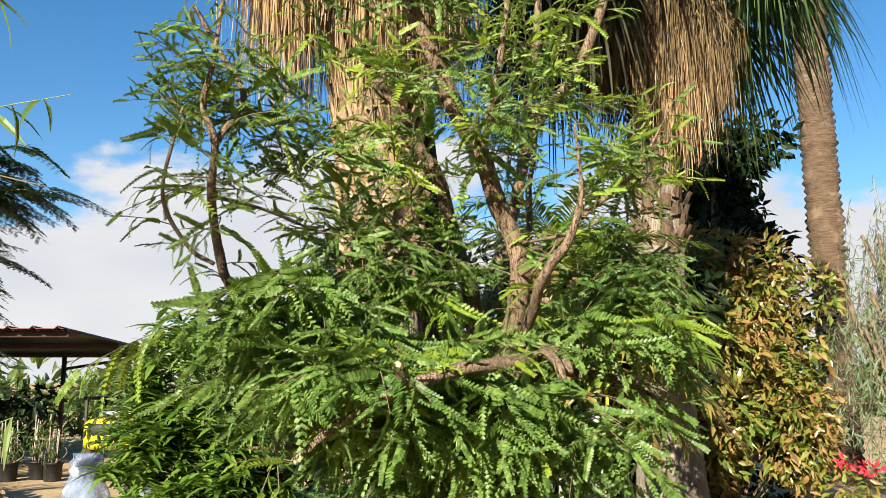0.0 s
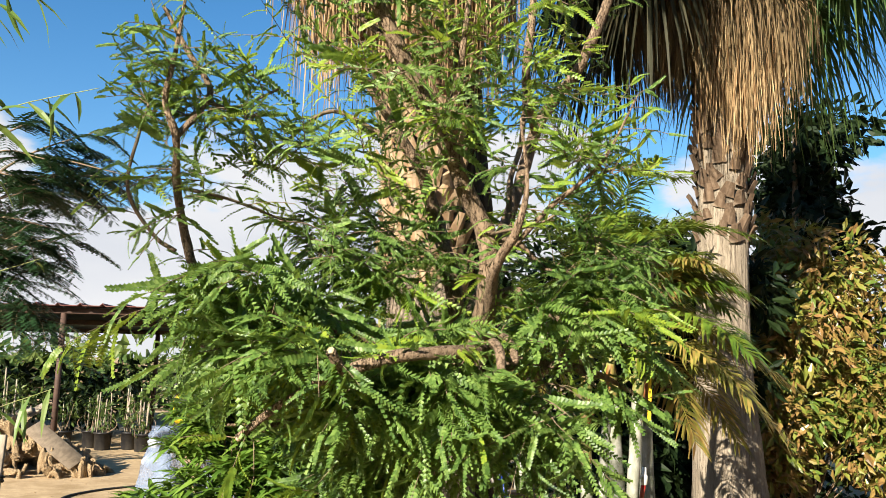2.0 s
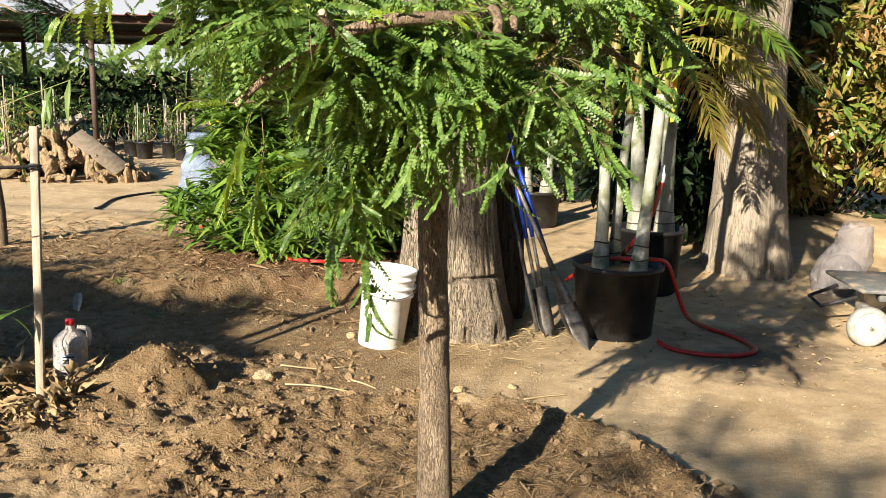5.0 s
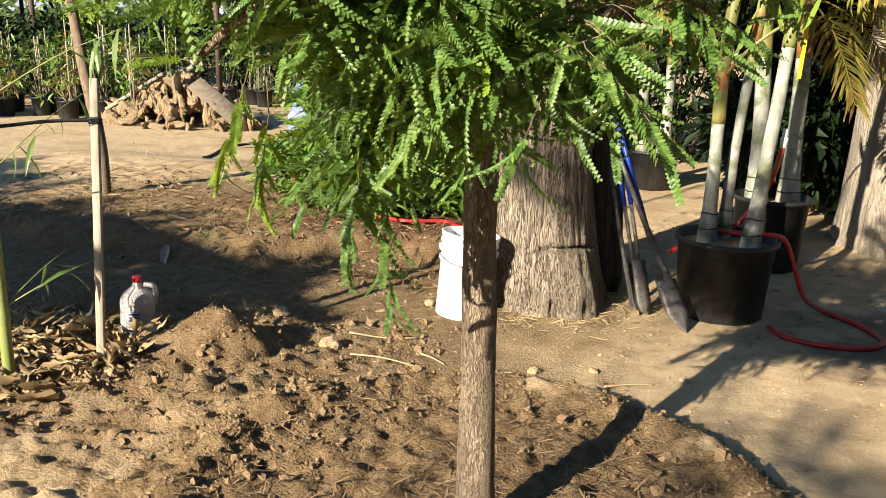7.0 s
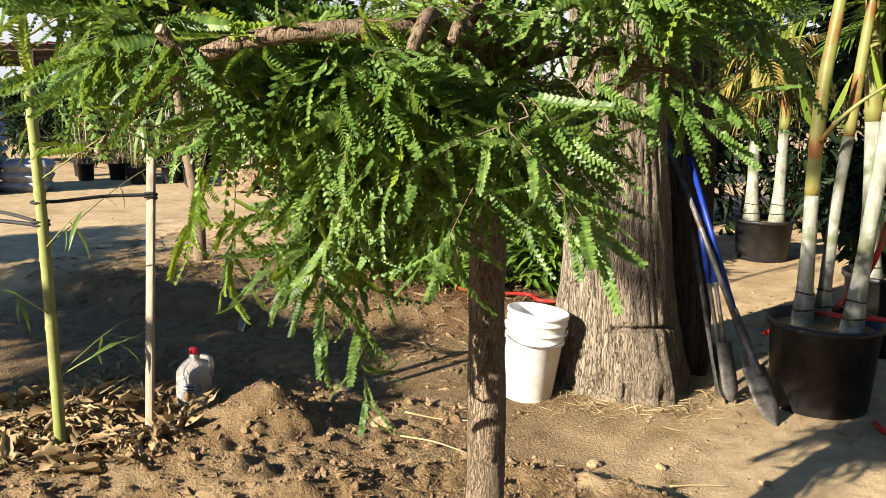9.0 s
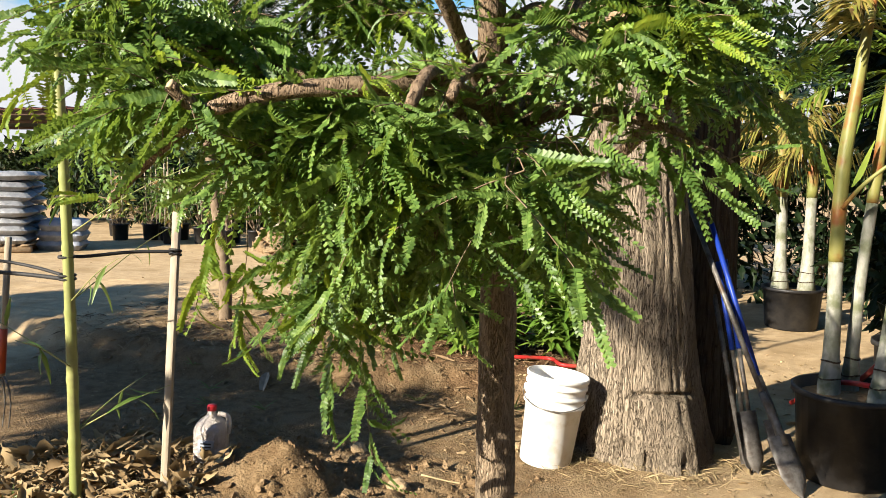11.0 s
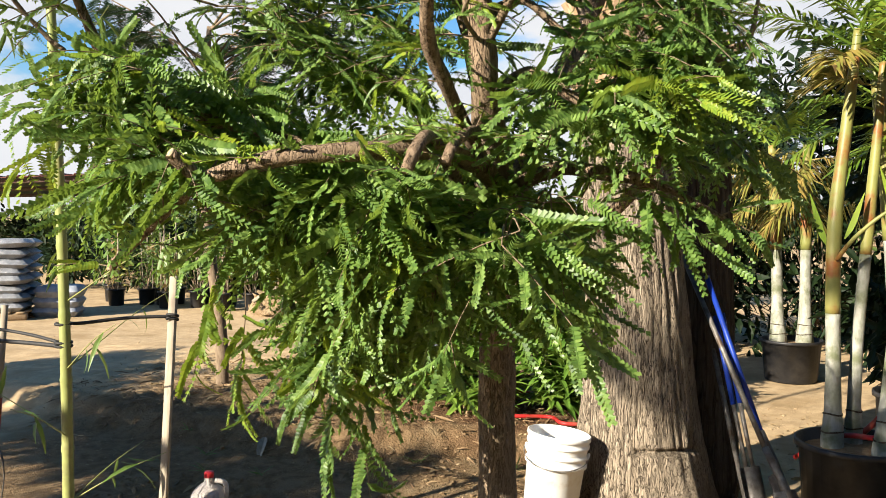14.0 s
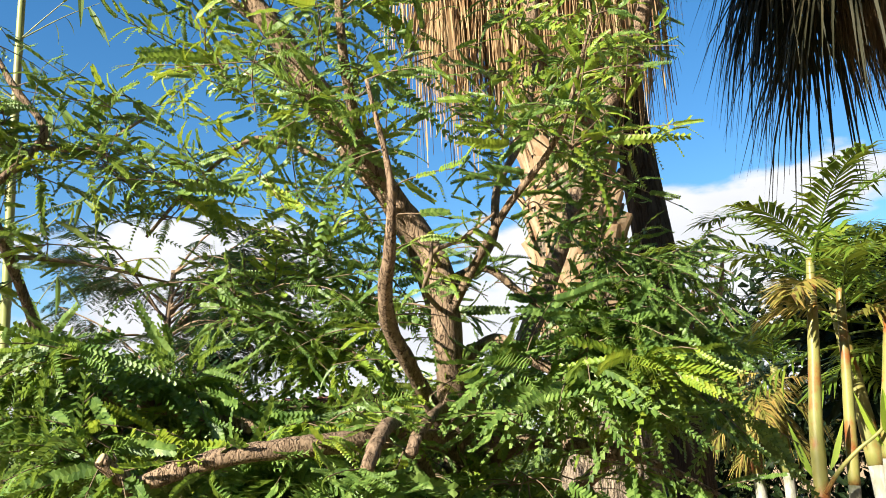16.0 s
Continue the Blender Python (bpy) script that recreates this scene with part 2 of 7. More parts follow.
M_TWIG = surface("twig_bark", (0.194, 0.144, 0.0936), (0.122, 0.0828, 0.0504), 60, rough=0.85, bump=0.5, dist=0.002, stretch=(1, 1, 0.3))
M_CUT = surface("sawn_wood_end", (0.432, 0.338, 0.216), (0.346, 0.245, 0.137), 60, rough=0.8, bump=0.2)
M_TAM = leafy("tamarind_leaflet", [(0.022, 0.052, 0.015), (0.068, 0.132, 0.028), (0.14, 0.23, 0.05), (0.24, 0.33, 0.09)], 0.42, 0.37, (0.34, 0.46, 0.05), spec=0.38)
M_TAMY = leafy("young_tamarind_leaflet", [(0.12, 0.22, 0.03), (0.20, 0.30, 0.036), (0.30, 0.34, 0.035)], 0.42, 0.4, (0.42, 0.48, 0.045))
M_PALMBARK = bark_material("palm_bark", (0.31, 0.252, 0.184), (0.235, 0.187, 0.134), (0.055, 0.04, 0.028), 46, (1, 1, 0.075), 1.0, 0.014, 0.036, 1.6)
M_PALMPALE = bark_material("smooth_palm_bark", (0.28, 0.235, 0.178), (0.215, 0.176, 0.13), (0.12, 0.093, 0.066), 40, (1, 1, 0.05), 0.7, 0.008, 0.022, 1.0)
# dark bark: the back trunk's shade is in its colour; leaf scars share it
M_PALMDARK = bark_material("shaded_bark_and_scar", (0.0936, 0.072, 0.0504), (0.0648, 0.0468, 0.0324), (0.0432, 0.0288, 0.018), 26, (1, 1, 0.09), 0.8, 0.012)
M_RINGBARK = surface("ringed_palm_bark", (0.13, 0.0864, 0.054), (0.072, 0.0468, 0.0288), 18, rough=0.9, bump=0.8, dist=0.012, stain=(0.194, 0.137, 0.0864), stretch=(0.4, 0.4, 3))
M_BOOT = surface("old_leaf_base", (0.36, 0.274, 0.173), (0.216, 0.137, 0.072), 16, rough=0.85, bump=0.5, stain=(0.158, 0.0756, 0.0324), stain_scale=5, stretch=(1, 1, 0.25))
# darker copy of the leaf base, with the second palm's shade in its colour
M_SHADEDBOOT = surface("shaded_leaf_base", (0.144, 0.0972, 0.0612), (0.0792, 0.0504, 0.0302), 16, rough=0.9, bump=0.6, stain=(0.194, 0.144, 0.101), stain_scale=5, stretch=(1, 1, 0.25))
M_SKIRT = leafy("dead_palm_frond", [(0.115, 0.0612, 0.0288), (0.259, 0.169, 0.0828), (0.389, 0.281, 0.148), (0.173, 0.0936, 0.0396), (0.331, 0.223, 0.108)], 0.7, 0.15, (0.36, 0.238, 0.101), spec=0.2)
M_SKIRTD = leafy("dark_dead_frond", [(0.0648, 0.0432, 0.0194), (0.137, 0.09, 0.0446), (0.209, 0.151, 0.0756), (0.0864, 0.072, 0.0288)], 0.7, 0.08, (0.144, 0.101, 0.0432), spec=0.2)
M_FAN = leafy("green_fan_frond", [(0.0202, 0.0504, 0.013), (0.0432, 0.0864, 0.0216), (0.0864, 0.13, 0.036)], 0.42, 0.25, (0.18, 0.259, 0.036))
M_FANDARK = leafy("dark_fan_frond", [(0.0144, 0.0158, 0.0072), (0.0288, 0.0288, 0.013), (0.054, 0.0432, 0.0202)], 0.6, 0.1, (0.072, 0.072, 0.0216), spec=0.2)
M_ARECA = leafy("palm_leaflet_green", [(0.0432, 0.101, 0.0144), (0.108, 0.18, 0.0216), (0.202, 0.238, 0.0288)], 0.4, 0.35, (0.324, 0.36, 0.036))
M_ARECAB = leafy("palm_leaflet_browning", [(0.08, 0.042, 0.015), (0.21, 0.14, 0.04), (0.12, 0.14, 0.026), (0.30, 0.21, 0.06), (0.18, 0.19, 0.034), (0.06, 0.034, 0.014), (0.33, 0.25, 0.08)], 0.42, 0.18, (0.38, 0.29, 0.05), spec=0.3)
M_STEM = surface("pale_palm_stem", (0.31, 0.305, 0.265), (0.185, 0.19, 0.145), 22, rough=0.65, bump=0.2, stain=(0.11, 0.12, 0.065), stain_scale=7, stretch=(1, 1, 0.4))
M_STEMG = surface("green_palm_stem", (0.14, 0.155, 0.045), (0.22, 0.205, 0.06), 9, rough=0.45, bump=0.15, stain=(0.20, 0.07, 0.02), stain_scale=6, stretch=(1, 1, 0.35))
M_CROTON = leafy("variegated_hedge_leaf", [(0.028, 0.062, 0.012), (0.075, 0.125, 0.02), (0.155, 0.175, 0.03), (0.21, 0.15, 0.042), (0.22, 0.125, 0.045), (0.085, 0.055, 0.02)], 0.35, 0.15, (0.36, 0.3, 0.045))
# near-black: deep shade among the foliage is put into the leaf colour
M_DARKSHADELEAF = leafy("dark_shaded_leaf", [(0.005, 0.011, 0.0045), (0.009, 0.019, 0.006), (0.018, 0.031, 0.008)], 0.55, 0.05, (0.0864, 0.144, 0.0216), spec=0.14)
M_MANGO = leafy("mango_leaf", [(0.045, 0.105, 0.016), (0.10, 0.185, 0.028), (0.20, 0.29, 0.05)], 0.34, 0.28, (0.28, 0.4, 0.04))
M_WILLOW = leafy("grey_green_leaf", [(0.0864, 0.13, 0.0648), (0.137, 0.187, 0.0936), (0.194, 0.245, 0.144)], 0.55, 0.25, (0.252, 0.302, 0.144))
M_FARLEAF = leafy("far_leaf", [(0.0252, 0.0576, 0.0115), (0.0576, 0.0972, 0.0202), (0.13, 0.166, 0.036)], 0.5, 0.3, (0.288, 0.36, 0.0576))
M_FEATHER = leafy("dark_feather_leaf", [(0.0101, 0.0324, 0.013), (0.0216, 0.0612, 0.0216), (0.036, 0.0792, 0.0216)], 0.5, 0.12, (0.0864, 0.18, 0.036))
M_BAMLEAF = leafy("bamboo_leaf", [(0.0432, 0.0936, 0.018), (0.0864, 0.151, 0.0288), (0.158, 0.209, 0.0504)], 0.45, 0.3, (0.36, 0.396, 0.0576))
M_BAMBOO = surface("bamboo_culm", (0.274, 0.281, 0.101), (0.194, 0.223, 0.0648), 12, rough=0.45, bump=0.12, stain=(0.173, 0.158, 0.072), stain_scale=5, stretch=(1, 1, 0.2))
M_WOOD = surface("weathered_wood", (0.346, 0.295, 0.223), (0.252, 0.209, 0.151), 30, rough=0.85, bump=0.4, stain=(0.194, 0.158, 0.119), stretch=(1, 1, 0.12))
M_PLANK = surface("grey_plank", (0.173, 0.137, 0.0972), (0.122, 0.0936, 0.0648), 20, rough=0.85, bump=0.3, stretch=(1, 0.15, 1))
M_WHITE = surface("white_bucket_plastic", (0.80, 0.80, 0.78), (0.74, 0.74, 0.72), 6, rough=0.38, bump=0.05, stain=(0.66, 0.62, 0.54), stain_scale=9, spec=0.45)
M_INK = surface("black_marker", (0.012, 0.012, 0.014), (0.03, 0.03, 0.03), 40, rough=0.6, bump=0)
M_BLACK = surface("black_pot_plastic", (0.011, 0.011, 0.012), (0.019, 0.018, 0.018), 20, rough=0.45, bump=0.15, stain=(0.03, 0.027, 0.024), stain_scale=6)
M_STRAP = surface("black_rubber_strap", (0.015, 0.015, 0.015), (0.03, 0.028, 0.026), 40, rough=0.6, bump=0.2)
M_RED = surface("red_hose", (0.432, 0.0252, 0.0216), (0.346, 0.018, 0.018), 12, rough=0.45, bump=0.1, stain=(0.288, 0.0864, 0.0504), stain_scale=6)
M_REDCAP = surface("red_cap", (0.446, 0.0216, 0.0288), (0.36, 0.0144, 0.0216), 20, rough=0.4, bump=0)
M_BLUE = surface("blue_handle", (0.00864, 0.0324, 0.238), (0.0072, 0.023, 0.173), 16, rough=0.4, bump=0.1)
M_BLUEHOSE = surface("blue_hose", (0.0144, 0.122, 0.36), (0.0144, 0.0936, 0.288), 16, rough=0.4, bump=0.1)
M_STEEL = surface("worn_steel", (0.17, 0.158, 0.145), (0.09, 0.08, 0.07), 24, rough=0.5, bump=0.2, stain=(0.075, 0.05, 0.034), stain_scale=8, metal=0.35)
M_RUST = surface("painted_roof_steel", (0.122, 0.0324, 0.0252), (0.0864, 0.0252, 0.0216), 12, rough=0.7, bump=0.2, stain=(0.158, 0.0792, 0.0576))
M_POST = surface("brown_steel_post", (0.0792, 0.0468, 0.0346), (0.054, 0.0331, 0.0259), 16, rough=0.7, bump=0.2)
M_ROCK = surface("sandstone_rubble", (0.46, 0.335, 0.195), (0.35, 0.245, 0.135), 14, rough=0.95, bump=0.8, dist=0.02, stain=(0.25, 0.165, 0.088), stain_scale=4)
M_BAGFILM = surface("grey_bag_film", (0.259, 0.266, 0.281), (0.18, 0.187, 0.202), 9, rough=0.3, bump=0.6, dist=0.02, spec=0.5)
M_WHITEBAG = surface("white_sack", (0.288, 0.31, 0.346), (0.202, 0.223, 0.266), 9, rough=0.5, bump=0.4, dist=0.01)
M_FILM = clear_plastic("clear_plastic_film", (0.23, 0.29, 0.41), 0.12, 0.55)
M_SACK = clear_plastic("dusty_plastic_sack", (0.22, 0.2, 0.2), 0.2, 0.52)
M_JUG = clear_plastic("milky_jug_plastic", (0.42, 0.375, 0.345), 0.3, 0.78)
M_TEA = surface("brown_water", (0.24, 0.15, 0.095), (0.20, 0.12, 0.075), 5, rough=0.2, bump=0)
M_POTSOIL = surface("dark_potting_soil", (0.0864, 0.072, 0.0612), (0.144, 0.122, 0.104), 20, rough=0.6, bump=0.5, dist=0.01)
M_YELLOW = surface("yellow_paint", (0.54, 0.396, 0.0144), (0.475, 0.331, 0.0144), 10, rough=0.45, bump=0.1)
M_TAG = surface("yellow_tape", (0.576, 0.418, 0.0144), (0.518, 0.36, 0.0144), 20, rough=0.4, bump=0.05)
M_CART = surface("grey_cart_paint", (0.115, 0.115, 0.108), (0.0792, 0.0792, 0.0756), 16, rough=0.6, bump=0.2, stain=(0.252, 0.202, 0.144), stain_scale=7)
M_TYRE = surface("dusty_tyre_rubber", (0.30, 0.285, 0.255), (0.22, 0.205, 0.18), 20, rough=0.9, bump=0.3)
M_HUB = surface("white_painted_hub", (0.62, 0.60, 0.55), (0.54, 0.52, 0.46), 12, rough=0.5, bump=0.1, stain=(0.40, 0.36, 0.29), stain_scale=14)
M_ORANGE = surface("orange_red_paint", (0.446, 0.072, 0.0216), (0.36, 0.0576, 0.0216), 16, rough=0.5, bump=0.1)
M_FLOWER = surface("red_flower", (0.446, 0.0216, 0.036), (0.36, 0.0144, 0.0432), 30, rough=0.6, bump=0)
M_PALLETWOOD = surface("pallet_wood", (0.302, 0.216, 0.13), (0.23, 0.158, 0.0864), 18, rough=0.9, bump=0.3)


# ---- geometry helpers ----
class Geo:
    """Vertices and faces gathered as arrays, then made into one mesh."""

    def __init__(self):
        self.v, self.q, self.t, self.n = [], [], [], 0

    def add(self, v, q=None, t=None):
        v = np.asarray(v, float).reshape(-1, 3)
        if q is not None and len(q):
            self.q.append(np.asarray(q, int).reshape(-1, 4) + self.n)
        if t is not None and len(t):
            self.t.append(np.asarray(t, int).reshape(-1, 3) + self.n)
        self.v.append(v)
        self.n += len(v)
        return self

    def many(self, v, q, frames, centres):
        """Copies of one template (all quads or all triangles) at many frames (k x 3 x 3, columns the axes) and centres (k x 3)."""
        v, q = np.asarray(v, float), np.asarray(q, int)
        k, m = len(centres), len(v)
        if not k:
            return self
        vv = np.einsum("kij,mj->kmi", frames, v) + centres[:, None, :]
        qq = q[None] + (np.arange(k) * m)[:, None, None]
        if q.shape[1] == 3:
            return self.add(vv.reshape(-1, 3), None, qq.reshape(-1, 3))
        return self.add(vv.reshape(-1, 3), qq.reshape(-1, 4))

    def moved(self, m):
        m = np.array(m)
        self.v = [a @ m[:3, :3].T + m[:3, 3] for a in self.v]
        return self

    def mesh(self, name, material, smooth=True):
        me = bpy.data.meshes.new(name)
        v = np.concatenate(self.v)
        q = np.concatenate(self.q) if self.q else np.zeros((0, 4), int)
        t = np.concatenate(self.t) if self.t else np.zeros((0, 3), int)
        loops = np.concatenate([q.ravel(), t.ravel()])
        start = np.concatenate([np.arange(len(q)) * 4, len(q) * 4 + np.arange(len(t)) * 3])
        me.vertices.add(len(v))
        me.vertices.foreach_set("co", v.ravel())
        me.loops.add(len(loops))
        me.loops.foreach_set("vertex_index", loops)
        me.polygons.add(len(start))
        me.polygons.foreach_set("loop_start", start)
        me.polygons.foreach_set("use_smooth", np.full(len(start), smooth))
        me.update(calc_edges=True)
        me.materials.append(material)
        return me


def part(name, geo, material=None, parent=None, label="", smooth=True):
    ob = new(name, geo.mesh(name, material, smooth) if isinstance(geo, Geo) else geo)
    if parent:
        ob.parent = parent
    if label:
        ob["label"] = label
    return ob


def thing(name, where, label, category, group="", kind="", turn=0.0):
    ob = new(name)
    ob.matrix_basis = Matrix.Translation(where) @ Matrix.Rotation(turn, 4, "Z")
    ob.empty_display_size = 0.1
    return tagged(ob, label, category, group, kind)


def unit(v):
    v = np.asarray(v, float)
    return v / max(np.linalg.norm(v), 1e-9)


def smooth_line(points, steps=6):
    """A Catmull-Rom line through the points."""
    p = np.asarray(points, float)
    p = np.vstack([2 * p[0] - p[1], p, 2 * p[-1] - p[-2]])
    out = []
    for i in range(1, len(p) - 2):
        for s in np.linspace(0, 1, steps, endpoint=False):
            a, b, c, d = p[i - 1:i + 3]
            out.append(0.5 * (2 * b + (c - a) * s + (2 * a - 5 * b + 4 * c - d) * s ** 2 + (3 * b - a - 3 * c + d) * s ** 3))
    out.append(p[-2])
    return np.array(out)


def tube(geo, line, radii, sides=10, cap=True, rough=0.0, seed=0):
    """A tapered tube along a line, with lumps if rough."""
    line = np.asarray(line, float)
    k = len(line)
    radii = np.interp(np.linspace(0, 1, k), np.linspace(0, 1, len(np.atleast_1d(radii))), np.atleast_1d(radii))
    tang = np.gradient(line, axis=0)
    tang /= np.maximum(np.linalg.norm(tang, axis=1, keepdims=True), 1e-9)
    ref = np.array([0, 0, 1.0]) if abs(tang[0][2]) < 0.9 else np.array([1.0, 0, 0])
    rs = np.random.RandomState(seed)
    ph = rs.rand(4) * 6.28
    a = np.arange(sides) / sides * 2 * np.pi
    verts = []
    u = unit(np.cross(ref, tang[0]))
    for i in range(k):
        u = unit(u - tang[i] * (u @ tang[i]))
        w = np.cross(tang[i], u)
        r = radii[i] * (1 + rough * (0.6 * np.sin(2 * a + ph[0] + i * 0.31) + 0.5 * np.sin(3 * a + ph[1] - i * 0.53) + 0.6 * math.sin(i * 0.9 + ph[2])) + (rough * 0.5 * rs.randn(sides) if rough else 0))
        verts.append(line[i] + np.outer(np.cos(a) * r, u) + np.outer(np.sin(a) * r, w))
    v = np.concatenate(verts)
    i, j = np.meshgrid(np.arange(k - 1), np.arange(sides), indexing="ij")
    i, j = i.ravel(), j.ravel()
    n2 = (j + 1) % sides
    q = np.stack([i * sides + j, i * sides + n2, (i + 1) * sides + n2, (i + 1) * sides + j], 1)
    if cap:
        c = len(v)
        v = np.vstack([v, line[0], line[-1]])
        js = np.arange(sides)
        nx = (js + 1) % sides
        t = np.vstack([np.stack([np.full(sides, c), nx, js], 1), np.stack([np.full(sides, c + 1), (k - 1) * sides + js, (k - 1) * sides + nx], 1)])
        return geo.add(v, q, t)
    return geo.add(v, q)


def lathe(geo, profile, sides=24, centre=(0, 0, 0), closed=True):
    """A turned form: profile rows of (radius, height)."""
    line = [(r, z) for r, z in profile]
    a = np.arange(sides) / sides * 2 * np.pi
    v = np.concatenate([np.stack([np.cos(a) * r, np.sin(a) * r, np.full(sides, z)], 1) for r, z in line]) + np.array(centre)
    k = len(line)
    i, j = np.meshgrid(np.arange(k - 1), np.arange(sides), indexing="ij")
    i, j = i.ravel(), j.ravel()
    n2 = (j + 1) % sides
    return geo.add(v, np.stack([i * sides + j, i * sides + n2, (i + 1) * sides + n2, (i + 1) * sides + j], 1))


def box(geo, size, centre=(0, 0, 0), turn=None, edge=0.01):
    """A box with chamfered edges."""
    bm = bmesh.new()
    bmesh.ops.create_cube(bm, size=1)
    for v in bm.verts:
        v.co = Vector((v.co.x * size[0], v.co.y * size[1], v.co.z * size[2]))
    if edge:
        bmesh.ops.bevel(bm, geom=bm.edges[:], offset=min(edge, min(size) * 0.4), segments=1, affect="EDGES")
    m = Matrix.Translation(centre) @ (turn.to_4x4() if turn else Matrix())
    v = [tuple(m @ w.co) for w in bm.verts]
    bm.verts.index_update()
    q = [[w.index for w in f.verts] for f in bm.faces if len(f.verts) == 4]
    t = [[w.index for w in f.verts] for f in bm.faces if len(f.verts) == 3]
    bm.free()
    return geo.add(v, q, t)


def lump(geo, centre, size, rs, detail=2, rough=0.3, turn=None):
    """An uneven stone or clod."""
    bm = bmesh.new()
    bmesh.ops.create_icosphere(bm, subdivisions=detail, radius=1)
    off = Vector(rs.rand(3) * 50)
    rot = Euler(rs.rand(3) * 6.28).to_matrix()
    for v in bm.verts:
        v.co *= 1 + rough * (noise.noise(v.co * 1.1 + off) * 1.6 + noise.noise(v.co * 2.7 + off) * 0.7)
    s = Matrix.Diagonal(size)
    v = [tuple(Vector(centre) + s @ (rot @ w.co)) for w in bm.verts]
    bm.verts.index_update()
    t = [[w.index for w in f.verts] for f in bm.faces]
    bm.free()
    return geo.add(v, None, t)


def frames(x, up):
    """Frames (k x 3 x 3) with the first axis along x and the third near up."""
    x = x / np.maximum(np.linalg.norm(x, axis=1, keepdims=True), 1e-9)
    y = np.cross(up, x)
    y /= np.maximum(np.linalg.norm(y, axis=1, keepdims=True), 1e-9)
    z = np.cross(x, y)
    return np.stack([x, y, z], 2)


def blade(length, width, droop=0.15, fold=0.2, segs=2):
    """A pointed leaf along x, folded on its midrib: vertices and quads."""
    v, q = [], []
    for i in range(segs + 1):
        s = i / segs
        w = width * 0.5 * (math.sin(math.pi * (0.12 + 0.86 * s) ** 0.8) if 0 < i < segs else (0.25 if i == 0 else 0.06))
        z = -droop * length * s * s
        v += [(length * s, -w, z + fold * w), (length * s, 0, z), (length * s, w, z + fold * w)]
    for i in range(segs):
        a = i * 3
        q += [(a, a + 3, a + 4, a + 1), (a + 1, a + 4, a + 5, a + 2)]
    return np.array(v), np.array(q)


def leaf_cloud(geo, centres, radii, n, size, aspect, rs, shell=0.55, droop=0.25, up=0.5, outward=0.7, vary=0.35, segs=2):
    """Single leaves scattered in overlapping uneven lumps, denser towards the outside."""
    centres, radii = np.asarray(centres, float), np.asarray(radii, float)
    w = radii.prod(1) ** (2 / 3)
    pick = rs.choice(len(centres), n, p=w / w.sum())
    d = rs.randn(n, 3)
    d /= np.linalg.norm(d, axis=1, keepdims=True)
    r = shell + (1 - shell) * rs.rand(n) ** 0.6 + rs.randn(n) * 0.06
    c = centres[pick] + d * radii[pick] * r[:, None]
    keep = c[:, 2] > 0.03
    c, d = c[keep], d[keep]
    x = d * outward + rs.randn(len(c), 3) * 0.6
    x[:, 2] -= 0.3
    f = frames(x, np.array([0, 0, up]) + rs.randn(len(c), 3) * 0.5)
    f = f * (size * (1 + vary * (rs.rand(len(c)) - 0.5) * 2))[:, None, None]
    v, q = blade(1.0, aspect, droop, 0.25, segs)
    return geo.many(v, q, f, c)


# ---- ground ----
def ease(a, b, x):
    s = np.clip((x - a) / (b - a), 0, 1)
    return s * s * (3 - 2 * s)


BANK_X, BANK_Y = (-9.0, -3.2, -1.95, -1.2, -0.55, -0.1), (5.2, 4.95, 5.12, 5.62, 5.52, 5.9)
TREE = (0.17, 2.87)


def rough_noise(x, y, scale, seed=0.0):
    return np.array([noise.noise((a * scale + seed, b * scale - seed, seed)) for a, b in zip(x, y)])


def ground_height(x, y):
    """Lie of the land: planted bank, watering basin round the tree, dug heaps."""
    x, y = np.asarray(x, float), np.asarray(y, float)
    near = ease(14, 8, np.hypot(x, y - 4))
    h = np.zeros_like(x)
    front = np.interp(x, BANK_X, BANK_Y)
    h += 0.15 * ease(0, 0.3, y - front) * ease(-0.15, -0.6, x) * ease(9.0, 7.6, y) * ease(-7.5, -5, x)
    d = np.hypot(x - TREE[0], (y - TREE[1] - 0.05) * 0.95)
    h += 0.10 * np.exp(-((d - 0.93) / 0.11) ** 2) + 0.05 * ease(0.95, 0.7, d)
    h += 0.2 * np.exp(-(((x + 1.27) / 0.22) ** 2 + ((y - 3.83) / 0.18) ** 2))
    h += 0.08 * np.exp(-(((x + 1.75) / 0.55) ** 2 + ((y - 3.75) / 0.45) ** 2))
    h += 0.07 * np.exp(-(((x + 0.95) / 0.5) ** 2 + ((y - 3.35) / 0.22) ** 2))
    h += 0.06 * np.exp(-(((x - 2.0) / 0.6) ** 2 + ((y - 7.2) / 0.6) ** 2))
    h += 0.22 * ease(7.9, 9.0, y) * ease(1.2, 2.6, x) * ease(16, 12, y)
    h += near * 0.015 * rough_noise(x, y, 1.1, 3.0)
    dug = ease(-0.35, -0.75, x) * ease(4.75, 4.3, y) * ease(2.0, 2.6, y) * ease(-2.9, -2.2, x)
    dug = np.maximum(dug, 0.8 * ease(1.05, 0.9, d) * ease(0.12, 0.3, d))
    bank = ease(0.0, 0.5, y - front + 0.25) * ease(-0.2, -0.6, x) * ease(8, 7.5, y)
    h += (dug * 0.03 + bank * 0.014) * np.abs(rough_noise(x, y, 6.0, 9.0))
    h += (dug * 0.025 + bank * 0.016 + near * 0.004) * rough_noise(x, y, 15.0, 5.0)
    crumb = np.array([noise.fractal((a * 11, b * 11, 2.0), 0.65, 2.1, 5) if w > 0.01 else 0.0 for a, b, w in zip(x, y, dug + bank)])
    h += (dug * 0.03 + bank * 0.012) * crumb
    return h


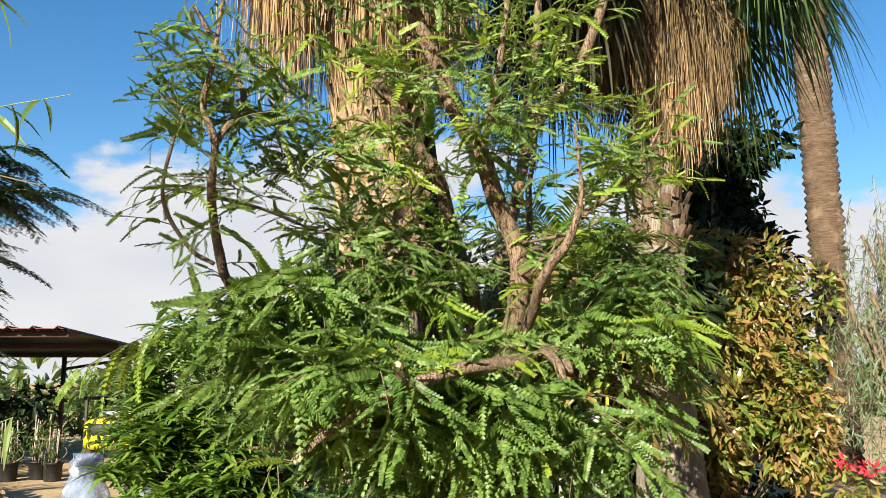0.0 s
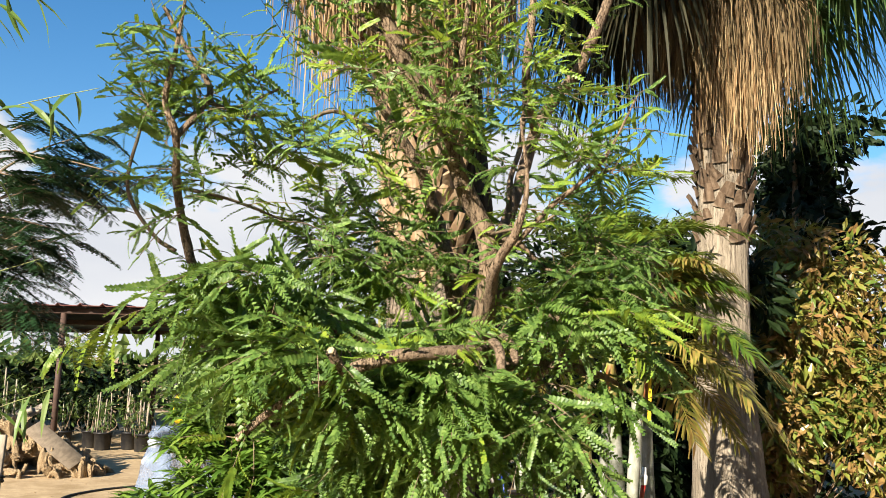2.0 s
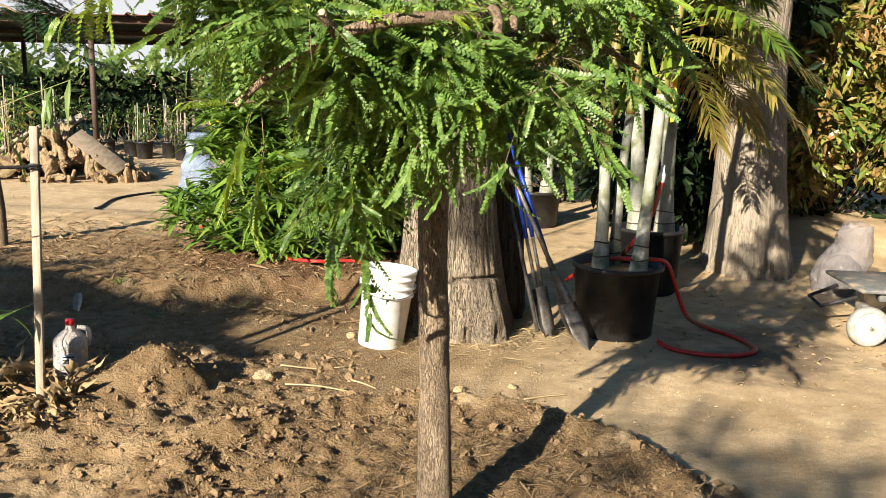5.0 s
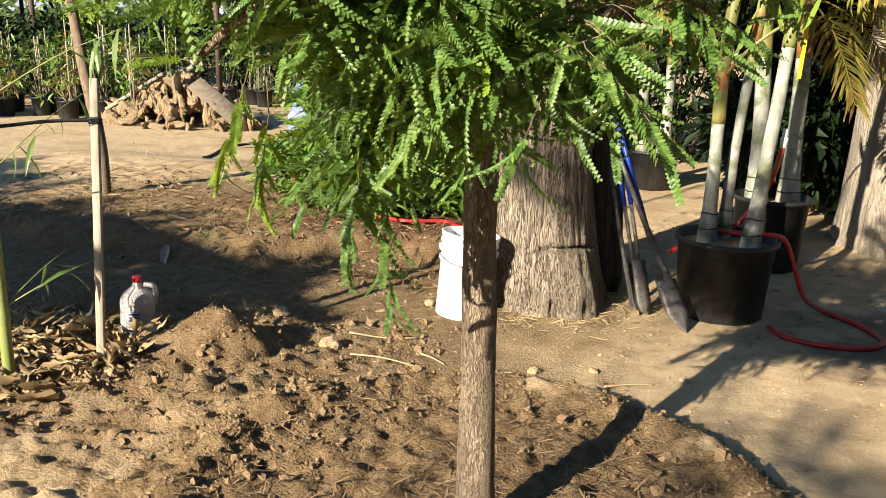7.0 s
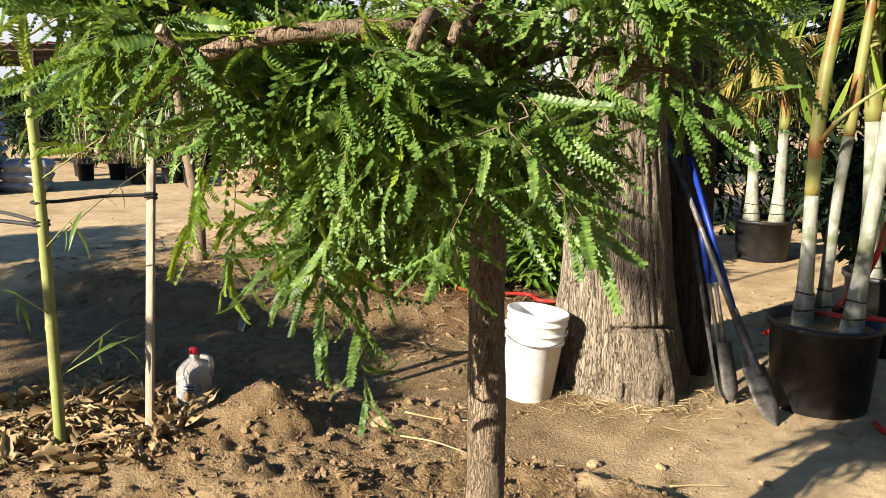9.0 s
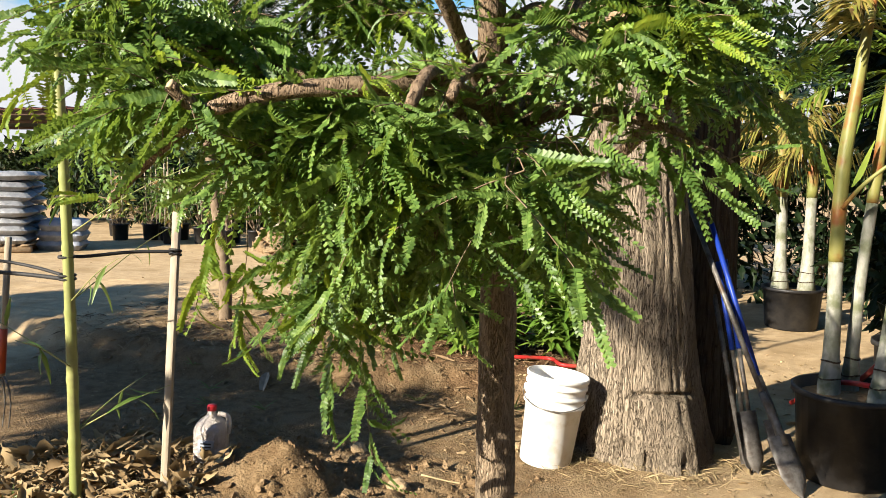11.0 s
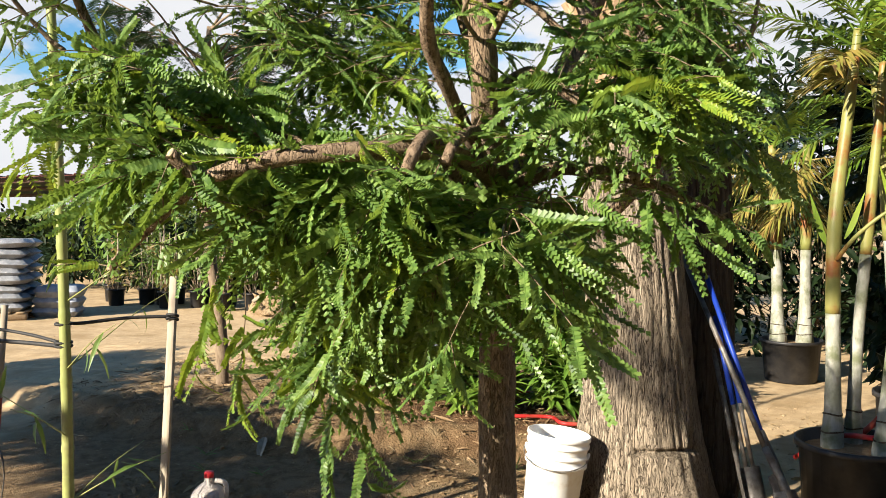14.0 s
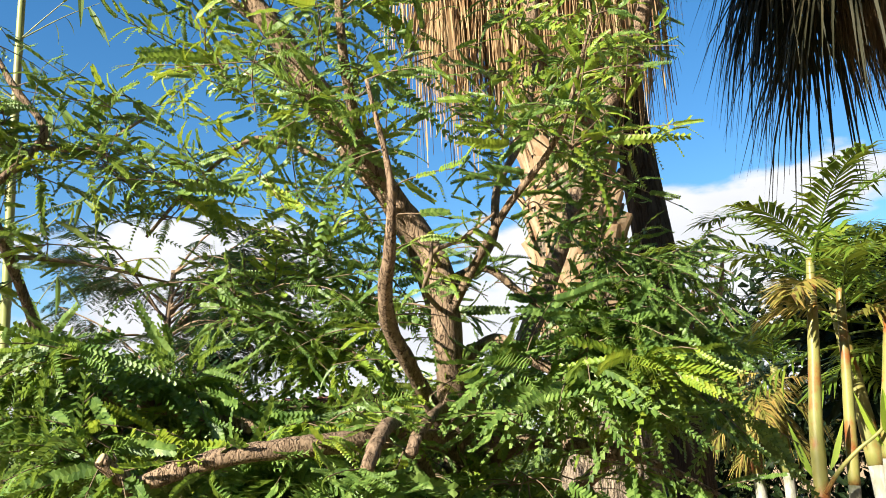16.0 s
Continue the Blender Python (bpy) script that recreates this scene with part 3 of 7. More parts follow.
def axis(parts):
    return np.concatenate([np.arange(a, b, s) for a, b, s in parts] + [[parts[-1][1]]])


def make_ground():
    xs = axis([(-900, -100, 100), (-100, -20, 10), (-20, -5, 0.5), (-5, -2.6, 0.03), (-2.6, 1.3, 0.02), (1.3, 4, 0.06), (4, 20, 0.5), (20, 100, 10), (100, 900, 100)])
    ys = axis([(-300, -20, 40), (-20, 0, 1), (0, 2.2, 0.15), (2.2, 4.7, 0.02), (4.7, 6.3, 0.025), (6.3, 7.6, 0.05), (7.6, 9.5, 0.1), (9.5, 30, 0.7), (30, 120, 10), (120, 1500, 115)])
    gx, gy = np.meshgrid(xs, ys)
    x, y = gx.ravel(), gy.ravel()
    z = ground_height(x, y)
    k = len(xs)
    i, j = np.meshgrid(np.arange(len(ys) - 1), np.arange(k - 1), indexing="ij")
    a = (i * k + j).ravel()
    g = Geo().add(np.stack([x, y, z], 1), np.stack([a, a + 1, a + k + 1, a + k], 1))
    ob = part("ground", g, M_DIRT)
    tagged(ob, "bare dusty tan dirt with dug brown beds", "ground", kind="structure")


def gh(x, y):
    return float(ground_height(np.array([x]), np.array([y]))[0])


make_ground()


def make_clods():
    rs = np.random.RandomState(4)
    g = Geo()
    shapes = []
    for k in range(6):
        t = Geo()
        lump(t, (0, 0, 0), (1.15, 0.95, 0.8), rs, 1, 0.7)
        shapes.append((t.v[0], t.t[0]))
    n = 7500
    x, y = rs.uniform(-2.9, -0.35, n), rs.uniform(2.9, 4.6, n)
    a, r = rs.rand(n) * 6.283, 0.9 + rs.randn(n) * 0.16
    ring = rs.rand(n) < 0.45
    x, y = np.where(ring, TREE[0] + np.cos(a) * r, x), np.where(ring, TREE[1] + np.sin(a) * r, y)
    bank = rs.rand(n) < 0.12
    x, y = np.where(bank, rs.uniform(-4, -0.5, n), x), np.where(bank, rs.uniform(4.9, 7.0, n), y)
    s = 0.0022 + 0.005 * rs.rand(n) ** 2 + 0.016 * rs.rand(n) ** 12
    c = np.stack([x, y, ground_height(x, y) + s * 0.25], 1)
    f = frames(rs.randn(n, 3), rs.randn(n, 3)) * s[:, None, None]
    for k in range(6):
        pick = np.arange(n) % 6 == k
        g.many(*shapes[k], f[pick], c[pick])
    tagged(part("soil_clods", g, M_CLOD, smooth=False), "crumbly brown clods of dug soil on the beds", "soil", kind="stuff")
    g = Geo()
    n = 4200
    a, r = rs.rand(n) * 6.28, 0.98 * rs.rand(n) ** 0.55
    x, y = TREE[0] + np.cos(a) * r, TREE[1] + np.sin(a) * r
    z = ground_height(x, y) + 0.004
    t = rs.rand(n) * 6.28
    f = frames(np.stack([np.cos(t), np.sin(t), rs.randn(n) * 0.25], 1), np.array([0, 0, 1.0]) + rs.randn(n, 3) * 0.3)
    f *= (0.6 + rs.rand(n))[:, None, None]
    v, q = blade(0.045, 0.011, 0.05, 0.3, 1)
    v[-3:, 1] = v[:3, 1]
    g.many(v, q, f, np.stack([x, y, z], 1))
    tagged(part("mulch", g, M_CHIP), "brown wood chip mulch in the tree basin", "mulch", kind="stuff")
    g = Geo()
    n = 9100
    x = np.concatenate([rs.randn(900) * 0.5 + 0.0, rs.uniform(-4.6, -0.4, 7600), rs.uniform(-1.2, 2.2, 600)])
    y = np.concatenate([rs.randn(900) * 0.25 + 4.8, rs.uniform(4.6, 7.6, 7600), rs.uniform(3.9, 6.8, 600)])
    keep = rs.rand(n) < np.where(np.arange(n) < 900, 1, 0.75)
    x, y = x[keep], y[keep]
    n = len(x)
    t = rs.rand(n) * 6.28
    f = frames(np.stack([np.cos(t), np.sin(t), rs.randn(n) * 0.12], 1), np.array([0, 0, 1.0]) + rs.randn(n, 3) * 0.2)
    f *= (0.4 + 1.2 * rs.rand(n) ** 2)[:, None, None]
    v, q = blade(0.10, 0.004, 0.04, 0.3, 1)
    g.many(v, q, f, np.stack([x, y, ground_height(x, y) + 0.005], 1))
    n = 2600
    x, y = rs.uniform(-4.8, -0.3, n), 5.0 + 2.2 * rs.rand(n)
    t = rs.rand(n) * 6.28
    f = frames(np.stack([np.cos(t), np.sin(t), rs.randn(n) * 0.2], 1), np.array([0, 0, 1.0]) + rs.randn(n, 3) * 0.4)
    f *= (0.35 + 1.1 * rs.rand(n) ** 2)[:, None, None]
    v, q = blade(0.11, 0.014, 0.12, 0.5, 2)
    bark = Geo().many(v, q, f, np.stack([x, y, ground_height(x, y) + 0.01], 1))
    tagged(part("bark_litter", bark, M_CHIP), "shreds of dark bark and husk lying on the bank", "litter", kind="stuff")
    tagged(part("straw_litter", g, M_STRAW), "dry straw and leaf litter strewn on the dirt", "litter", kind="stuff")


make_clods()


def make_gravel():
    rs = np.random.RandomState(14)
    g, t = Geo(), Geo()
    lump(t, (0, 0, 0), (1.2, 1.0, 0.6), rs, 1, 0.4)
    n = 3500
    x = np.concatenate([rs.uniform(-1.6, 2.8, 2000), rs.uniform(-9, -2, 1500)])
    y = np.concatenate([rs.uniform(3.9, 8.0, 2000), rs.uniform(6, 12, 1500)])
    s = 0.0025 + 0.011 * rs.rand(n) ** 5
    f = frames(rs.randn(n, 3) * (1, 1, 0.2), np.array([0, 0, 1.0]) + rs.randn(n, 3) * 0.2) * s[:, None, None]
    g.many(t.v[0], t.t[0], f, np.stack([x, y, ground_height(x, y) + s * 0.2], 1))
    tagged(part("gravel", g, M_ROCK, smooth=False), "small tan pebbles and grit scattered over the dirt", "gravel", kind="stuff")
    g = Geo()
    n = 1660
    x = np.concatenate([rs.uniform(0.2, 2.6, 560), rs.uniform(-4.4, -0.4, 1100)])
    y = np.concatenate([rs.uniform(4.6, 7.8, 560), rs.uniform(4.3, 7.4, 1100)])
    a = rs.rand(n) * 6.283
    f = frames(np.stack([np.cos(a), np.sin(a), rs.randn(n) * 0.2], 1), np.array([0, 0, 1.0]) + rs.randn(n, 3) * 0.4)
    f *= (0.02 + 0.06 * rs.rand(n) ** 3)[:, None, None]
    v, q = blade(1.0, 0.3, 0.2, 0.6, 3)
    g.many(v, q, f, np.stack([x, y, ground_height(x, y) + 0.006], 1))
    tagged(part("fallen_leaves", g, M_DRYLEAF), "small dry fallen leaves scattered on the dirt", "leaf litter", kind="stuff")


make_gravel()


# ---- the tamarind ----
def pinnate(length, pairs, leaf, width, droop, angle=68, fold=0.3, curl=0.0, lift=0.0):
    """A feather leaf along x: a rib and pairs of small oblong leaflets, lifted or hanging from the rib."""
    v, q = [], []
    rib = lambda s: np.array([length * s, 0, -droop * length * s * s])
    w = length * 0.007
    for i in range(4):
        p = rib(i / 3)
        v += [p + (0, -w, 0.0005), p + (0, w, 0.0005)]
    q += [(i * 2, i * 2 + 2, i * 2 + 3, i * 2 + 1) for i in range(3)]
    for i in range(pairs):
        s = (i + 0.9) / (pairs + 0.4)
        p = rib(s)
        size = 0.72 + 0.28 * math.sin(math.pi * min(1, 0.14 + s * 0.8))
        for side in (-1, 1):
            a = radians(angle - 20 * s)
            tip = 0.18 * math.sin(5.1 * i + 2.3 * side + 9.0 * lift)
            d = np.array([math.cos(a), side * math.sin(a), lift - droop * s * 0.9 - curl + tip])
            d /= np.linalg.norm(d)
            c = np.array([-d[1], d[0], 0]) * width * 0.5 * size * (1 if side > 0 else -1)
            up = np.array([0, 0, fold * width * 0.5])
            b = len(v)
            e = p + d * leaf * size
            v += [p - c * 0.7, e - c * 0.7 + up, e + c * 0.62, p + c * 0.9]
            q += [(b, b + 1, b + 2, b + 3)]
    return np.array(v), np.array(q)


def spray_leaves(store, base, way, length, rs, leaves=9, size=1.0, sag=0.35, hang=0.5):
    """A shoot with feather leaves set alternately and hanging in two rows; returns the shoot's line."""
    way = unit(way)
    side = unit(np.cross(way, [0, 0, 1.0]) + 1e-6)
    ss = np.linspace(0, 1, 5)
    line = base + np.outer(ss, way) * length - np.outer(ss * ss, [0, 0, sag * length])
    tang = np.gradient(line, axis=0)
    slope = 0.45 + 0.4 * rs.rand()
    for i in range(leaves):
        s = 0.1 + 0.9 * (i + 0.6) / leaves
        p = np.array([np.interp(s, ss, line[:, k]) for k in range(3)])
        t = unit([np.interp(s, ss, tang[:, k]) for k in range(3)])
        sd = 1 if i % 2 else -1
        last = i == leaves - 1
        d = t * (slope if not last else 1.3) + side * sd * (0.85 if not last else 0.1) + rs.randn(3) * 0.3
        d[2] -= hang * (0.75 + 0.5 * rs.rand())
        store.append((p, d, size * (0.68 + 0.55 * rs.rand()) * (1 - 0.3 * s * s)))
    return line


def put_leaves(store, templates, rs, tilt=0.35, face=(0, 0, 1.0)):
    g = Geo()
    if not store:
        return g
    p = np.array([s[0] for s in store])
    d = np.array([s[1] for s in store])
    sz = np.array([s[2] for s in store])
    f = frames(d, np.array(face) + rs.randn(len(p), 3) * tilt) * sz[:, None, None]
    kind = rs.randint(len(templates), size=len(p))
    for i, (v, q) in enumerate(templates):
        g.many(v, q, f[kind == i], p[kind == i])
    return g


# limbs: start to end, with end radii
BOUGHS = []


def bough(line, radii, sides):
    """A limb by the points it bends through and its radii."""
    BOUGHS.append((line, radii, sides))


bough([(0.197, 2.82, -0.05), (0.19, 2.83, 0.25), (0.17, 2.87, 0.7), (0.148, 2.91, 1.2), (0.17, 2.86, 1.35), (0.235, 2.7, 1.46), (0.31, 2.53, 1.57), (0.348, 2.42, 1.68)], (0.07, 0.056, 0.048, 0.044, 0.042, 0.04, 0.037, 0.033), 20)
# leading stem, bending over to a pruned fork
bough([(0.335, 2.46, 1.64), (0.356, 2.39, 1.74), (0.362, 2.365, 1.84), (0.345, 2.36, 1.92), (0.302, 2.325, 2.005), (0.267, 2.265, 2.09), (0.206, 2.235, 2.195), (0.154, 2.18, 2.3), (0.109, 2.14, 2.39), (0.02, 2.07, 2.56), (-0.1, 2.0, 2.85)], (0.033, 0.027, 0.024, 0.023, 0.0225, 0.022, 0.021, 0.020, 0.018, 0.013, 0.006), 14)
# pale second stem behind it, ending in two stubs
bough([(0.25, 2.67, 1.5), (0.262, 2.61, 1.7), (0.25, 2.585, 1.82), (0.215, 2.6, 1.93), (0.19, 2.56, 2.02), (0.165, 2.5, 2.1), (0.1, 2.46, 2.19)], (0.026, 0.024, 0.023, 0.021, 0.018, 0.016, 0.0145), 12)
bough([(0.165, 2.5, 2.1), (0.09, 2.46, 2.22), (0.015, 2.41, 2.33), (-0.035, 2.4, 2.41)], (0.014, 0.0125, 0.0125, 0.012), 10)
# far limb rising to the right, and the one beside it
bough([(0.235, 2.7, 1.46), (0.3, 2.85, 1.75), (0.4, 3.0, 2.1), (0.47, 3.12, 2.38), (0.53, 3.12, 2.49), (0.59, 3.04, 2.54), (0.64, 3.0, 2.63), (0.72, 2.98, 2.85), (0.8, 2.98, 3.25)], (0.03, 0.026, 0.022, 0.02, 0.0195, 0.0185, 0.018, 0.015, 0.008), 11)
bough([(0.47, 3.12, 2.38), (0.463, 2.98, 2.36), (0.446, 2.84, 2.4), (0.44, 2.72, 2.46), (0.455, 2.7, 2.6), (0.47, 2.7, 2.85), (0.5, 2.7, 3.2)], (0.015, 0.014, 0.0135, 0.013, 0.012, 0.01, 0.005), 9)
bough([(0.362, 2.37, 1.84), (0.40, 2.5, 1.96), (0.405, 2.535, 2.077), (0.43, 2.62, 2.2), (0.44, 2.72, 2.4)], (0.010, 0.0085, 0.008, 0.0075, 0.007), 8)
# dark stem standing off before the leader
bough([(0.345, 2.42, 1.6), (0.362, 2.28, 1.68), (0.375, 2.2, 1.727), (0.381, 2.14, 1.77), (0.404, 2.09, 1.815), (0.435, 2.05, 1.86), (0.455, 2.02, 1.95), (0.44, 1.99, 2.08)], (0.014, 0.0125, 0.0125, 0.012, 0.0105, 0.009, 0.005, 0.0025), 10)
# low bough with a sawn end, towards the camera
bough([(0.325, 2.5, 1.58), (0.35, 2.36, 1.605), (0.365, 2.2, 1.615), (0.345, 2.1, 1.61), (0.28, 2.035, 1.605), (0.22, 1.99, 1.598), (0.17, 1.962, 1.585), (0.118, 1.936, 1.566)], (0.02, 0.0175, 0.0155, 0.0148, 0.0145, 0.0135, 0.0125, 0.0115), 14)
bough([(0.135, 1.945, 1.572), (0.118, 1.936, 1.566), (0.105, 1.915, 1.578), (0.096, 1.89, 1.6)], (0.0115, 0.0112, 0.0105, 0.0095), 12)
bough([(0.118, 1.936, 1.566), (0.05, 1.95, 1.535), (-0.03, 1.955, 1.485), (-0.09, 1.94, 1.43)], (0.0085, 0.008, 0.0078, 0.0076), 10)
# hooked stubs beside the stem
bough([(0.305, 2.47, 1.47), (0.335, 2.36, 1.525), (0.36, 2.24, 1.6), (0.385, 2.13, 1.63), (0.405, 2.06, 1.61), (0.41, 2.02, 1.575)], (0.0135, 0.0125, 0.0118, 0.011, 0.0098, 0.009), 12)
bough([(0.35, 2.42, 1.66), (0.385, 2.3, 1.655), (0.41, 2.22, 1.645), (0.43, 2.13, 1.62), (0.435, 2.09, 1.59)], (0.011, 0.0095, 0.009, 0.0085, 0.008), 10)
# boughs to the right
bough([(0.3, 2.56, 1.55), (0.384, 2.5, 1.575), (0.464, 2.5, 1.6), (0.566, 2.46, 1.585), (0.616, 2.45, 1.575), (0.68, 2.5, 1.55), (0.77, 2.5, 1.5)], (0.019, 0.016, 0.0145, 0.012, 0.0105, 0.006, 0.003), 11)
bough([(0.35, 2.42, 1.72), (0.418, 2.45, 1.774), (0.495, 2.45, 1.728), (0.577, 2.475, 1.68), (0.64, 2.46, 1.66)], (0.013, 0.0115, 0.0105, 0.009, 0.0085), 10)
bough([(0.36, 2.37, 1.87), (0.421, 2.42, 1.896), (0.497, 2.45, 1.831), (0.608, 2.5, 1.794), (0.679, 2.5, 1.784), (0.78, 2.5, 1.8)], (0.008, 0.0072, 0.0066, 0.0058, 0.005, 0.003), 9)
bough([(0.679, 2.5, 1.784), (0.74, 2.56, 1.79), (0.78, 2.6, 1.83), (0.795, 2.6, 1.9)], (0.006, 0.006, 0.0055, 0.003), 8)
bough([(0.36, 2.37, 1.8), (0.5, 2.3, 1.95), (0.62, 2.25, 2.05), (0.7, 2.2, 2.2)], (0.008, 0.006, 0.0045, 0.002), 8)
# wavy tendrils across the leader
bough([(0.36, 2.36, 1.82), (0.39, 2.24, 1.835), (0.42, 2.2, 1.86), (0.43, 2.19, 1.9)], (0.0042, 0.0038, 0.0034, 0.0025), 6)
bough([(0.36, 2.36, 1.9), (0.42, 2.22, 1.89), (0.48, 2.2, 1.9), (0.53, 2.2, 1.93)], (0.0042, 0.0036, 0.003, 0.002), 6)
# rising limb over the open side of the crown
bough([(0.2, 2.3, 1.58), (0.02, 2.18, 1.66), (-0.14, 2.1, 1.7), (-0.25, 2.085, 1.76), (-0.28, 2.075, 1.83), (-0.287, 2.02, 1.94), (-0.265, 1.95, 2.03), (-0.285, 1.93, 2.1), (-0.262, 1.91, 2.19), (-0.25, 1.93, 2.4)], (0.013, 0.012, 0.0115, 0.0105, 0.0098, 0.009, 0.008, 0.0062, 0.005, 0.002), 10)
bough([(-0.265, 1.95, 2.03), (-0.24, 2.01, 2.11), (-0.235, 2.03, 2.165), (-0.28, 2.0, 2.24), (-0.33, 1.98, 2.33)], (0.0075, 0.0072, 0.007, 0.006, 0.0035), 8)
bough([(-0.24, 2.03, 2.13), (-0.2, 2.1, 2.14), (-0.12, 2.15, 2.2)], (0.005, 0.0042, 0.0025), 7)
bough([(-0.27, 2.0, 1.8), (-0.32, 2.0, 1.832), (-0.36, 1.95, 1.92), (-0.345, 1.95, 2.04), (-0.33, 1.95, 2.1)], (0.0045, 0.0042, 0.004, 0.0034, 0.002), 8)
bough([(-0.287, 2.02, 1.94), (-0.2, 2.1, 1.93), (-0.1, 2.2, 1.9)], (0.0045, 0.0036, 0.002), 7)
bough([(0.1, 2.4, 2.15), (-0.05, 2.38, 2.22), (-0.15, 2.3, 2.11), (-0.24, 2.28, 2.02)], (0.006, 0.005, 0.0045, 0.003), 7)
# inner boughs carrying the lower and the far crown
bough([(0.17, 2.86, 1.32), (-0.05, 2.75, 1.45), (-0.25, 2.62, 1.55), (-0.42, 2.5, 1.62)], (0.022, 0.016, 0.011, 0.004), 9)
bough([(0.17, 2.86, 1.32), (0.05, 3.0, 1.5), (-0.1, 3.05, 1.7), (-0.25, 3.05, 1.95)], (0.024, 0.018, 0.012, 0.005), 9)
bough([(0.18, 2.84, 1.34), (0.42, 2.9, 1.5), (0.6, 2.85, 1.68), (0.72, 2.8, 1.9)], (0.022, 0.016, 0.01, 0.004), 8)
bough([(0.2, 2.78, 1.38), (0.06, 2.6, 1.4), (-0.1, 2.45, 1.42), (-0.28, 2.38, 1.42)], (0.016, 0.011, 0.008, 0.003), 8)
bough([(0.24, 2.7, 1.45), (0.3, 2.4, 1.44), (0.36, 2.22, 1.46)], (0.012, 0.009, 0.004), 8)
bough([(0.267, 2.265, 2.09), (0.3, 2.15, 2.25), (0.33, 2.1, 2.5), (0.35, 2.1, 2.8)], (0.010, 0.008, 0.006, 0.003), 8)
bough([(0.154, 2.18, 2.3), (0.0, 2.2, 2.45), (-0.15, 2.2, 2.65)], (0.009, 0.007, 0.003), 8)
# leafy lumps: centre, radii, number of sprays
LUMPS = [
    ((0.17, 2.42, 1.58), (0.23, 0.20, 0.10), 66),
    ((0.16, 2.44, 1.43), (0.21, 0.18, 0.09), 54),
    ((-0.11, 2.36, 1.56), (0.12, 0.14, 0.07), 24),
    ((-0.12, 2.22, 1.68), (0.18, 0.15, 0.07), 46),
    ((-0.14, 2.04, 1.72), (0.12, 0.08, 0.05), 20),
    ((0.04, 2.00, 1.60), (0.13, 0.10, 0.04), 20),
    ((0.20, 2.16, 1.54), (0.18, 0.10, 0.09), 52),
    ((0.42, 2.36, 1.50), (0.15, 0.17, 0.08), 50),
    ((0.54, 2.42, 1.70), (0.15, 0.17, 0.11), 34),
    ((0.64, 2.50, 1.83), (0.12, 0.14, 0.10), 26),
    ((0.60, 2.32, 2.02), (0.11, 0.13, 0.13), 18),
    ((0.10, 2.42, 1.86), (0.26, 0.20, 0.10), 40),
    ((-0.05, 2.54, 1.98), (0.18, 0.22, 0.15), 24),
    ((-0.27, 2.00, 2.08), (0.10, 0.09, 0.22), 20),
    ((-0.12, 2.18, 2.12), (0.13, 0.13, 0.18), 20),
    ((0.20, 2.20, 2.22), (0.20, 0.15, 0.22), 36),
    ((0.05, 2.20, 2.50), (0.28, 0.22, 0.26), 26),
    ((0.47, 2.66, 2.42), (0.18, 0.22, 0.30), 18),
    ((0.02, 2.88, 1.62), (0.24, 0.14, 0.13), 20),
    ((-0.02, 2.48, 1.27), (0.13, 0.12, 0.08), 34),
    ((-0.08, 2.78, 1.44), (0.15, 0.12, 0.10), 22),
    ((0.46, 2.82, 1.75), (0.18, 0.14, 0.15), 20),
]


def opened(p):
    """The crown stands open on the sunny side of the leading stem, where boughs were cut away."""
    ahead = (p[0] - 0.36) * 0.43 - (p[1] - 2.38) * 0.90
    beside = (p[0] - 0.36) * 0.90 + (p[1] - 2.38) * 0.43
    return ahead > -0.03 and -0.075 < beside < 0.16 and 1.5 < p[2] < 1.98


